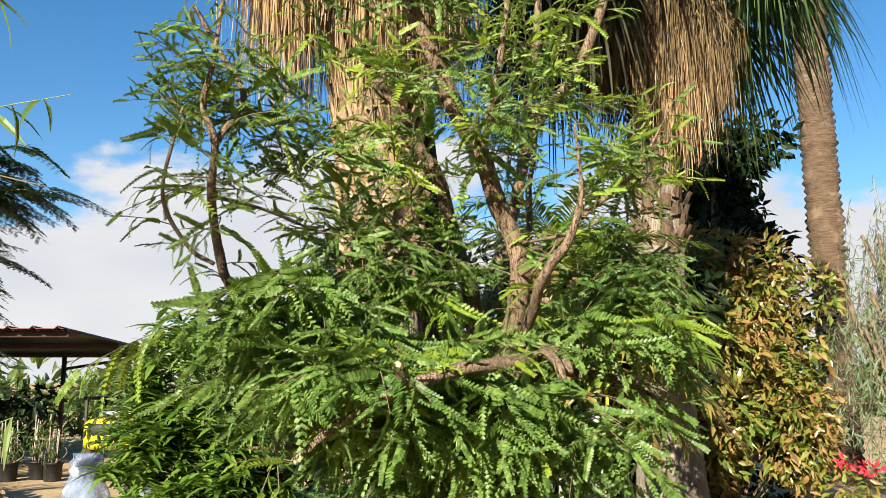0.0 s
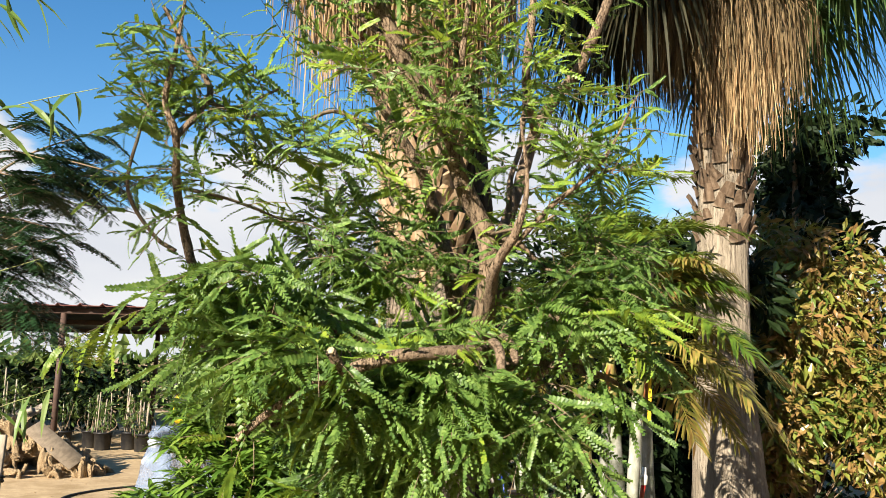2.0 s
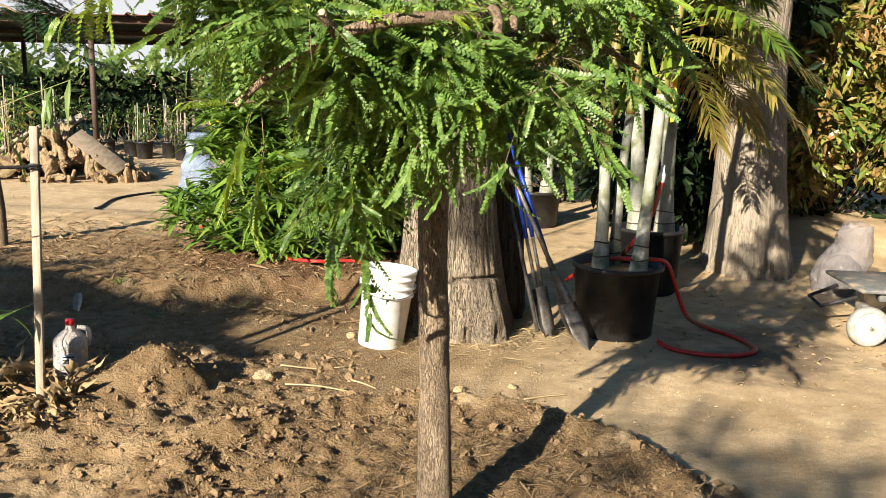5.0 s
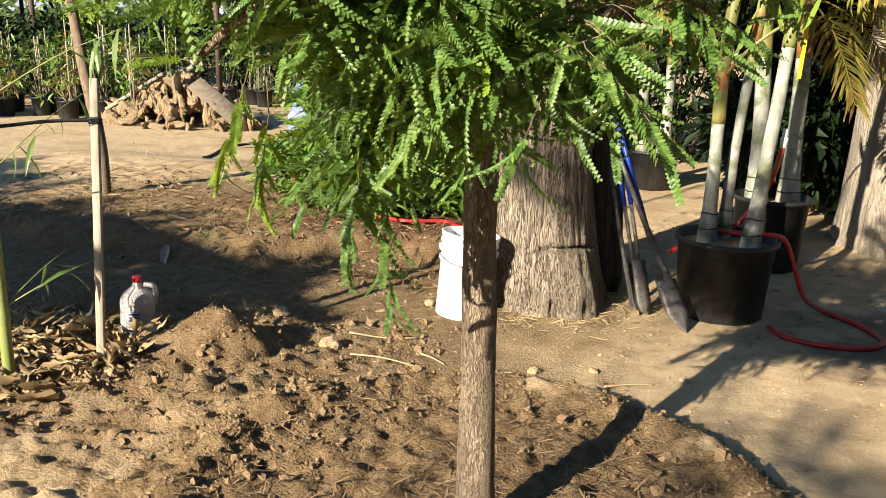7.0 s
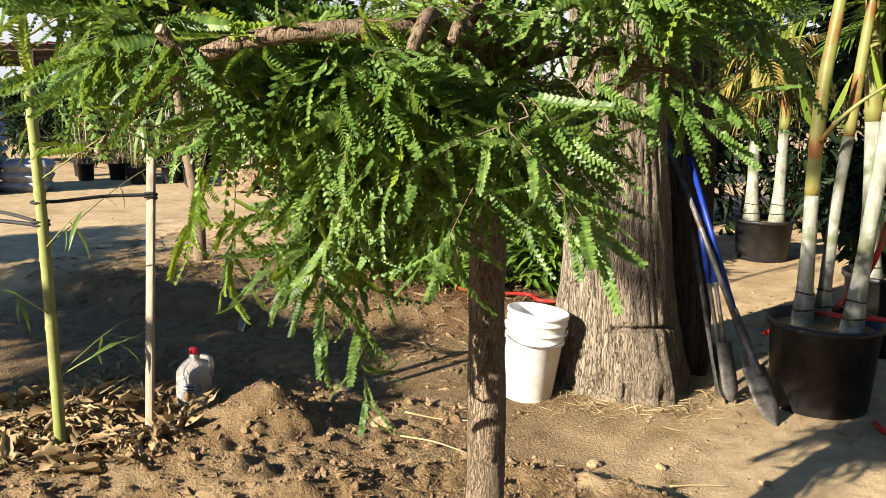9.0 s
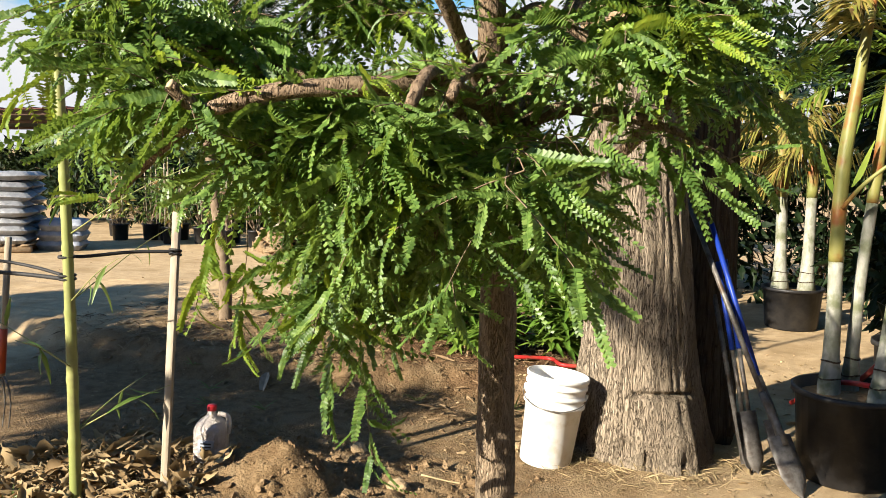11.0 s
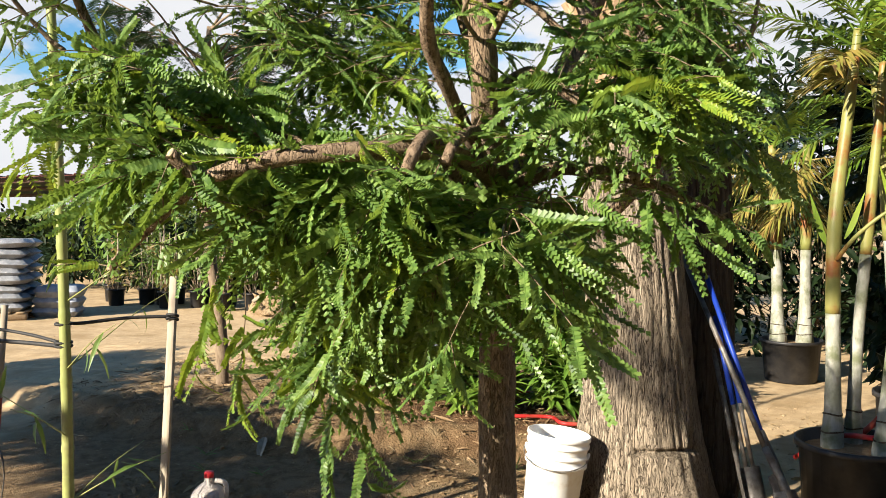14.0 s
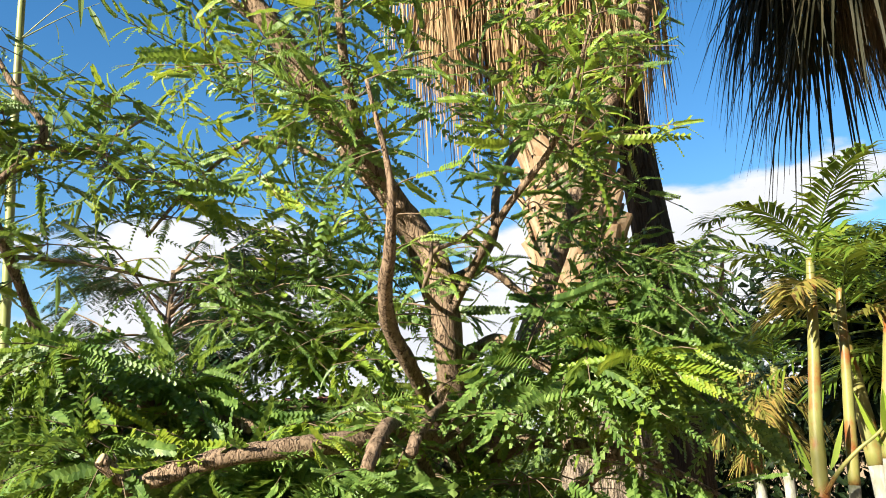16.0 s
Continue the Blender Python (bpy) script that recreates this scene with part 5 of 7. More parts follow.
def palm_stem(root, points, radius, green_from, label=""):
    """A smooth pale stem with a swollen ringed foot, turning yellow-green above."""
    line = smooth_line(points, 14)
    z = line[:, 2] - line[0][2]
    rad = radius * np.interp(z, (0, 0.1, 0.22, 0.5, 1.2, 2.0), (1.62, 1.45, 1.15, 1.0, 0.92, 0.6))
    k = int(np.searchsorted(line[:, 2], green_from))
    g = Geo()
    tube(g, line[:k + 1], rad[:k + 1], 18, rough=0.03, seed=k)
    stem = part("stem", g, M_STEM, root, label)
    g = Geo()
    tube(g, line[k:], rad[k:] * 1.05, 14, rough=0.02, seed=k + 1)
    part("crownshaft", g, M_STEMG, root, "yellow-green upper stem")
    t = np.linspace(0, 6.2832, 22)
    for h in (0.105, 0.19):
        c = np.array([np.interp(h, z, line[:, a]) for a in range(3)])
        r = np.interp(h, z, rad) + 0.0005
        g = Geo()
        tube(g, np.stack([c[0] + np.cos(t) * r, c[1] + np.sin(t) * r, c[2] + 0.004 * np.sin(t * 2 + h * 30)], 1), 0.0042, 6, cap=False)
        part("leaf_scar", g, M_PALMDARK, stem, "dark ring scar")
    return line


def make_potted_palm():
    rs = np.random.RandomState(51)
    root = thing("potted_palm", (0.9, 5.4, 0), "tall three-stemmed potted palm with browning fronds in a black nursery pot", "potted palm")
    part("pot", pot_geo(0.265, 0.44), M_BLACK, root, "scuffed black plastic pot")
    soil = Geo()
    lathe(soil, [(0.25, 0.385), (0.12, 0.4), (0.001, 0.405)], 24)
    part("soil", soil, M_CLOD, root)
    stems = (
        ([(-0.105, 0.0, 0.37), (-0.106, 0.0, 0.75), (-0.115, 0.0, 1.2), (-0.108, 0.02, 1.55), (-0.07, 0.05, 1.95), (-0.03, 0.09, 2.4)], 0.034, 1.02),
        ([(-0.02, 0.12, 0.37), (-0.01, 0.12, 0.85), (0.025, 0.13, 1.4), (0.06, 0.15, 1.9), (0.08, 0.18, 2.25)], 0.028, 1.3),
        ([(0.115, -0.07, 0.37), (0.137, -0.055, 0.73), (0.165, -0.035, 1.15), (0.19, -0.02, 1.55), (0.235, 0.01, 1.85), (0.27, 0.03, 2.08)], 0.035, 1.42),
    )
    for n, (pts, radius, green) in enumerate(stems):
        line = palm_stem(root, pts, radius, green, "pale grey-white smooth stem")
        top = line[-1]
        for i in range(20 if n == 2 else 8):
            g = Geo()
            dead = i % 2 == 1 or i > 14 if n == 2 else i > 5
            if n == 2:
                a, e = -0.9 + 0.45 * (i % 5) + rs.randn() * 0.2, 1.5 - 0.085 * i + rs.randn() * 0.15
                length = 0.55 + 0.3 * rs.rand()
            else:
                a, e = i * 2.39996 + 1.3 * n + rs.rand() * 0.5, 1.6 - 0.2 * i + rs.randn() * 0.12
                length = 0.4 if dead else 0.85 + 0.3 * rs.rand()
            way = np.array([math.cos(a), math.sin(a), e])
            feather_frond(g, top - (0, 0, 0.022 * i), way, length, rs, 38, 0.23, 0.0092, 0.55 if n == 2 else 0.45, hang=0.4 if n == 2 else 0.3, rib=0.006)
            part("frond", g, M_ARECAB if dead else M_ARECA, root, "drooping brown-yellow frond" if dead else "yellow-green feather frond", smooth=False)
    # a bare stalk crossing between the stems, and split sheaths
    g = Geo()
    tube(g, smooth_line([(-0.1, -0.03, 1.3), (-0.03, -0.08, 1.4), (0.06, -0.1, 1.49), (0.15, -0.09, 1.56), (0.2, -0.07, 1.62)], 5), (0.011, 0.007), 8)
    part("stalk", g, M_STEMG, root, "bare yellow-green leaf stalk")
    for x, y, z, a, ln in ((-0.11, 0.0, 1.36, 2.6, 0.28), (-0.1, 0.01, 1.4, 0.4, 0.24), (0.19, -0.03, 1.5, 3.6, 0.26), (0.2, -0.03, 1.52, 0.2, 0.24), (0.19, -0.04, 1.54, 4.7, 0.22)):
        g = Geo()
        v, q = blade(ln, 0.05, -0.1, 0.8, 5)
        w = np.array([math.cos(a) * 0.3, math.sin(a) * 0.3, 1.0])
        g.many(v, q, frames(unit(w)[None], np.array([[math.cos(a), math.sin(a), 0.2]])), np.array([[x + math.cos(a) * 0.03, y + math.sin(a) * 0.03, z]]))
        part("sheath", g, M_TAMY, root, "split yellow leaf sheath", smooth=False)
    g = Geo()
    g.add([(0.252, 0.06, 1.62), (0.27, 0.06, 1.62), (0.272, 0.05, 1.46), (0.25, 0.05, 1.46), (0.266, 0.045, 1.29), (0.246, 0.045, 1.285)], [(0, 1, 2, 3), (3, 2, 4, 5)])
    g.add(np.concatenate(g.v) + (0.0, 0.002, 0), [(3, 2, 1, 0), (5, 4, 2, 3)])
    part("tape_tag", g, M_TAG, root, "yellow marking tape", smooth=False)


def small_potted_palm(where, label, stems, seed, h=0.4, r=0.3, lean=0.03, tall=1.5, dead=True):
    rs = np.random.RandomState(seed)
    root = thing("potted_palm", where, label, "potted palm", group="potted palms of the nursery")
    part("pot", pot_geo(r, h), M_BLACK, root)
    soil = Geo()
    lathe(soil, [(r * 0.95, h * 0.88), (0.001, h * 0.92)], 20)
    part("soil", soil, M_CLOD, root)
    for i in range(stems):
        a = i * 6.283 / stems + 0.4
        foot = (math.cos(a) * r * 0.45, math.sin(a) * r * 0.3, h * 0.85)
        top = (foot[0] * (1 + lean) + rs.randn() * 0.03 - (0.13 if foot[0] < 0 else 0.0), foot[1], tall)
        middle = ((foot[0] * 0.6 + top[0] * 0.4), foot[1], (h + tall) * 0.5)
        palm_stem(root, [foot, middle, top], 0.05, tall * 0.55)
        for k in range(13):
            g = Geo()
            t = k * 2.39996 + rs.rand()
            old = dead and k > 3
            feather_frond(g, np.array(top) - (0, 0, 0.03 * k), (math.cos(t), math.sin(t), 0.9 - 0.12 * k if old else 1.5 - 0.13 * k), (0.5 if old else 0.6) + 0.25 * rs.rand(), rs, 26, 0.26, 0.010, 0.5 if old else 0.35, hang=0.6 if old else 0.25)
            part("frond", g, M_ARECAB if old else M_ARECA, root, "hanging straw-brown frond" if old else "", smooth=False)
    return root


make_potted_palm()
small_potted_palm((0.26, 9.22, 0), "twin-stemmed palm with straw-coloured hanging fronds in a black pot", 2, 61, 0.38, 0.265, tall=2.15)
small_potted_palm((-1.05, 9.9, 0), "twin-stemmed young palm in a black pot on the dirt", 2, 62, 0.4, 0.3, tall=2.1)
small_potted_palm((1.2, 6.55, 0), "grey-stemmed palm in a black pot beside the trunk", 2, 63, 0.48, 0.24, tall=2.4, dead=False)


# ---- shrubs, hedges and trees behind ----
def branchy(g, foot, tips, radius, rs):
    for t in tips:
        foot_, t = np.array(foot, float), np.array(t, float)
        mid = foot_ * 0.45 + t * 0.55 + rs.randn(3) * 0.06
        tube(g, smooth_line([foot_, mid, t], 4), (radius, radius * 0.6, radius * 0.25), 7, cap=False)


def whorls(geo, tips, rs, leaves=12, size=0.15, width=0.22, droop=0.35):
    """Tufts of long leaves at the branch tips."""
    v, q = blade(1.0, width, droop, 0.3, 3)
    tips = np.repeat(np.asarray(tips, float), leaves, 0)
    n = len(tips)
    a, e = rs.rand(n) * 6.283, rs.rand(n) * 1.3 - 0.25
    x = np.stack([np.cos(a), np.sin(a), e], 1)
    f = frames(x, np.array([0, 0, 1.0]) + rs.randn(n, 3) * 0.15) * (size * (0.6 + 0.6 * rs.rand(n)))[:, None, None]
    return geo.many(v, q, f, tips + rs.randn(n, 3) * 0.018)


def make_mango():
    rs = np.random.RandomState(71)
    root = thing("mango_bush", (-1.62, 6.45, 0.1), "bushy mango tree with long glossy leaves planted on the bank", "shrub")
    tips = []
    for c, r, n in (((0.0, 0.0, 1.45), (0.48, 0.4, 0.5), 120), ((-0.25, 0.0, 0.95), (0.36, 0.34, 0.42), 70), ((0.12, 0.0, 0.75), (0.45, 0.4, 0.42), 90), ((-0.5, -0.1, 0.35), (0.4, 0.3, 0.28), 40), ((0.1, -0.25, 0.25), (0.35, 0.2, 0.22), 30), ((0.4, 0.1, 0.75), (0.4, 0.35, 0.5), 80), ((0.85, 0.45, 0.32), (0.34, 0.3, 0.3), 60), ((0.66, -0.05, 0.4), (0.3, 0.25, 0.3), 55)):
        d = rs.randn(n, 3)
        d /= np.linalg.norm(d, axis=1, keepdims=True)
        tips.append(np.array(c) + d * np.array(r) * (0.5 + 0.5 * rs.rand(n, 1)))
    tips = np.concatenate(tips)
    tips = tips[tips[:, 2] > 0.06]
    wood, leaves = Geo(), Geo()
    branchy(wood, (0, 0, -0.05), tips[::16] * np.array([0.7, 0.7, 0.8]), 0.012, rs)
    whorls(leaves, tips, rs, 16, 0.19, 0.24)
    tagged(part("twigwork", wood, M_TWIG, root), kind="stuff")
    tagged(part("foliage", leaves, M_MANGO, root, "long glossy green leaves in tufts", smooth=False), kind="stuff")
    g = Geo()
    tube(g, smooth_line([(0.0, 0.05, 0.1), (-0.22, -0.1, 0.28), (-0.36, -0.22, 0.36)], 4), (0.026, 0.024, 0.023), 10)
    part("cut_branch", g, M_CUT, root, "pale sawn-off branch")


def tree_of_leaves(name, label, foot, centres, radii, n, size, aspect, material, seed, trunk=0.08, category="tree", kind="", shell=0.5, bark=None, **more):
    rs = np.random.RandomState(seed)
    root = thing(name, foot, label, category, kind=kind)
    c = np.array(centres, float) - np.array(foot)
    wood = Geo()
    low = np.array([0, 0, 0.0])
    branchy(wood, low, c, trunk, rs)
    part("trunk", wood, bark or M_TWIG, root)
    g = Geo()
    leaf_cloud(g, c, radii, n, size, aspect, rs, shell=shell, **more)
    g.v = [a.copy() for a in g.v]
    tagged(part("crown", g, material, root, smooth=False), kind="stuff")
    return root


def lumps_along(x0, x1, y, z0, z1, depth, n, r, seed):
    rs = np.random.RandomState(seed)
    c = np.stack([rs.uniform(x0, x1, n), y + rs.randn(n) * depth, rs.uniform(z0, z1, n)], 1)
    rr = r * (0.65 + 0.7 * rs.rand(n, 3))
    return c, rr


def make_croton():
    c, r = lumps_along(2.4, 3.95, 9.3, 0.55, 2.3, 0.25, 54, 0.38, 81)
    rise = np.interp(c[:, 0], (2.6, 3.2, 3.95), (3.1, 2.95, 2.5))
    c[:, 2] = 0.5 + (c[:, 2] - 0.55) / 1.75 * (rise - 0.5)
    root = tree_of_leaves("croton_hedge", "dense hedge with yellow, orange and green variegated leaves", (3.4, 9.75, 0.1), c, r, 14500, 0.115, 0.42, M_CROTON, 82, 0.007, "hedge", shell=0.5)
    # inner leaves: the hedge's inside shade is in their dark colour
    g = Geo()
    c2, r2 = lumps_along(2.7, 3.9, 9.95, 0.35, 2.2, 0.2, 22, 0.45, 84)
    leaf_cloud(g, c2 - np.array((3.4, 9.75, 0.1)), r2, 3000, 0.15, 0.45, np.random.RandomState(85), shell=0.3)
    tagged(part("inner_foliage", g, M_DARKSHADELEAF, root, "inner leaves coloured dark for the shade inside the hedge", smooth=False), kind="stuff")


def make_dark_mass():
    # the black depth behind the pots comes from leaf colour, standing in for shade
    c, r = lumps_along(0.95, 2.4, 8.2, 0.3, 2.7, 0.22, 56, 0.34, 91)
    tree_of_leaves("shade_hedge", "dark dense shrubbery in deep shade behind the pots", (1.6, 8.3, 0.0), c, r, 12500, 0.155, 0.4, M_DARKSHADELEAF, 92, 0.007, "hedge", shell=0.35)
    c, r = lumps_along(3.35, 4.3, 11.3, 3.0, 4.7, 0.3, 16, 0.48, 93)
    tree_of_leaves("dark_tree", "dark round-leaved tree behind the fan palm", (4.0, 11.6, 0.0), c, r, 3600, 0.17, 0.5, M_DARKSHADELEAF, 94, 0.09, shell=0.5)
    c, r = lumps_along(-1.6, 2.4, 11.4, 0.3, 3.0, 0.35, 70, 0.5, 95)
    tree_of_leaves("hedge", "leafy green hedge beyond the potted palms", (0.4, 11.5, 0.0), c, r, 7000, 0.17, 0.42, M_DARKSHADELEAF, 96, 0.007, "hedge", shell=0.5)


def make_willow():
    """Weeping grey-green tree: thin hanging strings of narrow leaves."""
    rs = np.random.RandomState(101)
    root = thing("weeping_tree", (5.05, 8.75, 0), "weeping tree with narrow grey-green hanging leaves", "tree")
    wood, leaves = Geo(), Geo()
    tips = []
    for i in range(34):
        a = rs.rand() * 6.283
        t = np.array([math.cos(a) * (0.15 + 0.75 * rs.rand()), math.sin(a) * 0.7 * rs.rand(), 1.9 + 1.8 * rs.rand()])
        tips.append(t)
    branchy(wood, (0.2, 0, -0.02), tips, 0.07, rs)
    v, q = blade(1.0, 0.13, 0.3, 0.2, 2)
    cs, fs = [], []
    for t in tips:
        for _ in range(9):
            p = t + rs.randn(3) * np.array([0.18, 0.18, 0.12])
            ln = 0.6 + rs.rand() * 1.5
            line = smooth_line([p, p + (rs.randn() * 0.1, rs.randn() * 0.1, -ln * 0.5), p + (rs.randn() * 0.12, rs.randn() * 0.12, -ln)], 3)
            tube(wood, line, (0.003, 0.0015), 3, cap=False)
            m = int(ln * 34)
            k = rs.rand(m)
            cs.append(np.stack([np.interp(k, np.linspace(0, 1, len(line)), line[:, i]) for i in range(3)], 1))
            x = rs.randn(m, 3) * 0.5
            x[:, 2] -= 0.9
            fs.append(frames(x, rs.randn(m, 3)) * (0.10 * (0.7 + 0.6 * rs.rand(m)))[:, None, None])
    leaves.many(v, q, np.concatenate(fs), np.concatenate(cs))
    part("trunk", wood, M_TWIG, root)
    tagged(part("foliage", leaves, M_WILLOW, root, "narrow grey-green leaves", smooth=False), kind="stuff")


def make_feather_tree():
    """Slender young tree with dark ferny double-feather leaves, on the bank."""
    rs = np.random.RandomState(111)
    root = thing("poinciana_tree", (-3.7, 6.07, 0.12), "slender young tree with dark ferny leaves planted on the bank", "tree")
    wood = Geo()
    line = smooth_line([(0, 0, -0.05), (-0.02, 0.0, 0.5), (-0.12, 0.0, 1.1), (-0.2, 0.0, 1.9), (-0.1, 0, 2.9)], 6)
    tube(wood, line, (0.055, 0.048, 0.044, 0.035, 0.02), 12, rough=0.05)
    part("trunk", wood, M_TWIG, root, "slim grey trunk")
    leaf, limbs = Geo(), Geo()
    v, q = pinnate(1.0, 8, 0.24, 0.17, 0.25, 70)
    cs, fs = [], []
    for i in range(36):
        z0 = 1.5 + 1.4 * rs.rand()
        p0 = np.array([np.interp(z0, line[:, 2], line[:, 0]), 0, z0])
        a = rs.rand() * 6.283
        way = np.array([math.cos(a), math.sin(a), 0.35 + 0.3 * rs.randn()])
        if i < 16:
            way = np.array([1.0, -0.1 - 0.3 * rs.rand(), 0.25 * rs.randn() + 0.1])
        ln = 0.55 + 0.8 * rs.rand()
        tip = p0 + unit(way) * ln
        ll = smooth_line([p0, p0 + unit(way) * ln * 0.5 + (0, 0, 0.06), tip + (0, 0, -0.05)], 4)
        tube(limbs, ll, (0.012, 0.004), 5, cap=False)
        for k in range(7):
            s = 0.45 + 0.55 * k / 6
            b = np.array([np.interp(s, np.linspace(0, 1, len(ll)), ll[:, c]) for c in range(3)])
            t = a + rs.randn() * 0.9 if i >= 16 else rs.randn() * 0.8
            w = unit([math.cos(t), math.sin(t), -0.1 + 0.2 * rs.randn()])
            side = unit(np.cross(w, [0, 0, 1.0]))
            L = 0.34 + 0.12 * rs.rand()
            # each leaf: pairs of feathers along a drooping rib
            for m in range(9):
                u = (m + 1) / 9
                c = b + w * L * u + np.array([0, 0, -0.22 * L * u * u])
                for sd in (-1, 1):
                    d = w * 0.6 + side * sd * 0.9 + np.array([0, 0, -0.15])
                    cs.append(c)
                    fs.append(frames(d[None], np.array([[0, 0, 1.0]]) + rs.randn(1, 3) * 0.1)[0] * (0.125 * (1.1 - 0.5 * u)))
            tube(limbs, [b, b + w * L * 0.5 + (0, 0, -0.055 * L), b + w * L + (0, 0, -0.22 * L)], (0.003, 0.0015), 3, cap=False)
    leaf.many(v, q, np.array(fs), np.array(cs))
    tagged(part("twigwork", limbs, M_TWIG, root), kind="stuff")
    tagged(part("foliage", leaf, M_FEATHER, root, "dark ferny leaves", smooth=False), kind="stuff")


def make_bamboo():
    rs = np.random.RandomState(121)
    root = thing("bamboo", (-1.93, 3.27, 0.0), "single yellow-green bamboo culm with thin twigs and narrow leaves", "bamboo")
    zs = np.arange(-0.03, 3.6, 0.02)
    line = np.stack([0.03 - 0.02 * zs + 0.02 * np.sin(zs * 1.4), -0.03 - 0.0 * zs, zs], 1)
    node = np.abs(((zs + 0.1) % 0.27) - 0.135) < 0.012
    rad = np.interp(zs, (0, 3.6), (0.024, 0.015)) * np.where(node, 1.14, 1.0)
    g = Geo()
    tube(g, line, rad, 16)
    part("culm", g, M_BAMBOO, root, "yellow-green jointed culm")
    twigs, leaves = Geo(), Geo()
    v, q = blade(1.0, 0.14, 0.35, 0.25, 3)
    cs, fs = [], []
    starts = [(z, rs.rand() * 6.283, 0.35 + 0.4 * rs.rand()) for z in np.repeat(np.arange(0.35, 3.5, 0.27), 2)]
    starts += [(2.35, -0.3, 1.0), (2.75, -0.4, 0.9)]
    for z, a, ln in starts:
        p = np.array([np.interp(z, zs, line[:, 0]), -0.03, z])
        w = np.array([math.cos(a), math.sin(a), 0.55])
        if ln > 0.8:
            w[2] = 0.2
        ll = smooth_line([p, p + unit(w) * ln * 0.55, p + unit(w) * ln + (0, 0, -0.06 * ln)], 4)
        tube(twigs, ll, (0.0035, 0.0012), 4, cap=False)
        m = 4 if ln < 0.8 else 7
        k = 0.35 + 0.65 * rs.rand(m)
        if z < 1.0:
            k = k[:3]
        m = len(k)
        cs.append(np.stack([np.interp(k, np.linspace(0, 1, len(ll)), ll[:, i]) for i in range(3)], 1))
        x = unit(w)[None] * 0.5 + rs.randn(m, 3) * 0.5
        x[:, 2] -= 0.75
        fs.append(frames(x, np.array([0, 0, 1.0]) + rs.randn(m, 3) * 0.5) * ((0.14 if ln < 0.8 else 0.21) * (0.6 + 0.7 * rs.rand(m)))[:, None, None])
    leaves.many(v, q, np.concatenate(fs), np.concatenate(cs))
    tagged(part("twigwork", twigs, M_BAMBOO, root), kind="stuff")
    part("leaves", leaves, M_BAMLEAF, root, "narrow pointed green leaves", smooth=False)


make_mango()
make_croton()
make_dark_mass()
make_willow()
make_feather_tree()
make_bamboo()


# ---- near things on the ground ----
def make_buckets():
    root = new("bucket")
    tagged(root, "tilted stack of nested white plastic buckets standing on the dirt", "bucket")
    root.matrix_basis = pose(-0.44, 4.83, gh(-0.44, 4.83) - 0.008, -3, 6.5, 12)
    g = Geo()
    lathe(g, [(0.001, 0.0), (0.122, 0.0), (0.128, 0.006), (0.142, 0.30), (0.1525, 0.302), (0.1525, 0.316), (0.144, 0.318), (0.145, 0.345), (0.154, 0.347), (0.154, 0.36), (0.146, 0.362), (0.147, 0.372)], 40)
    part("lower_bucket", g, M_WHITE, root)
    g = Geo()
    lathe(g, [(0.1465, 0.373), (0.147, 0.395), (0.1545, 0.397), (0.1545, 0.41), (0.148, 0.412), (0.149, 0.43), (0.156, 0.432), (0.157, 0.452), (0.15, 0.455), (0.146, 0.45), (0.128, 0.12), (0.001, 0.118)], 40)
    part("upper_bucket", g, M_WHITE, root)
    for s in (-1, 1):
        g = Geo()
        box(g, (0.012, 0.03, 0.03), (s * 0.154, 0, 0.36), edge=0.003)
        part("handle_ear", g, M_WHITE, root)
    g = Geo()
    a = np.linspace(0, math.pi, 26)
    line = np.stack([0.162 * np.cos(a), -0.162 * np.sin(a), 0.36 - 0.06 * np.sin(a)], 1)
    tube(g, line, 0.0028, 6)
    part("wire_handle", g, M_STEEL, root, "thin wire handle")


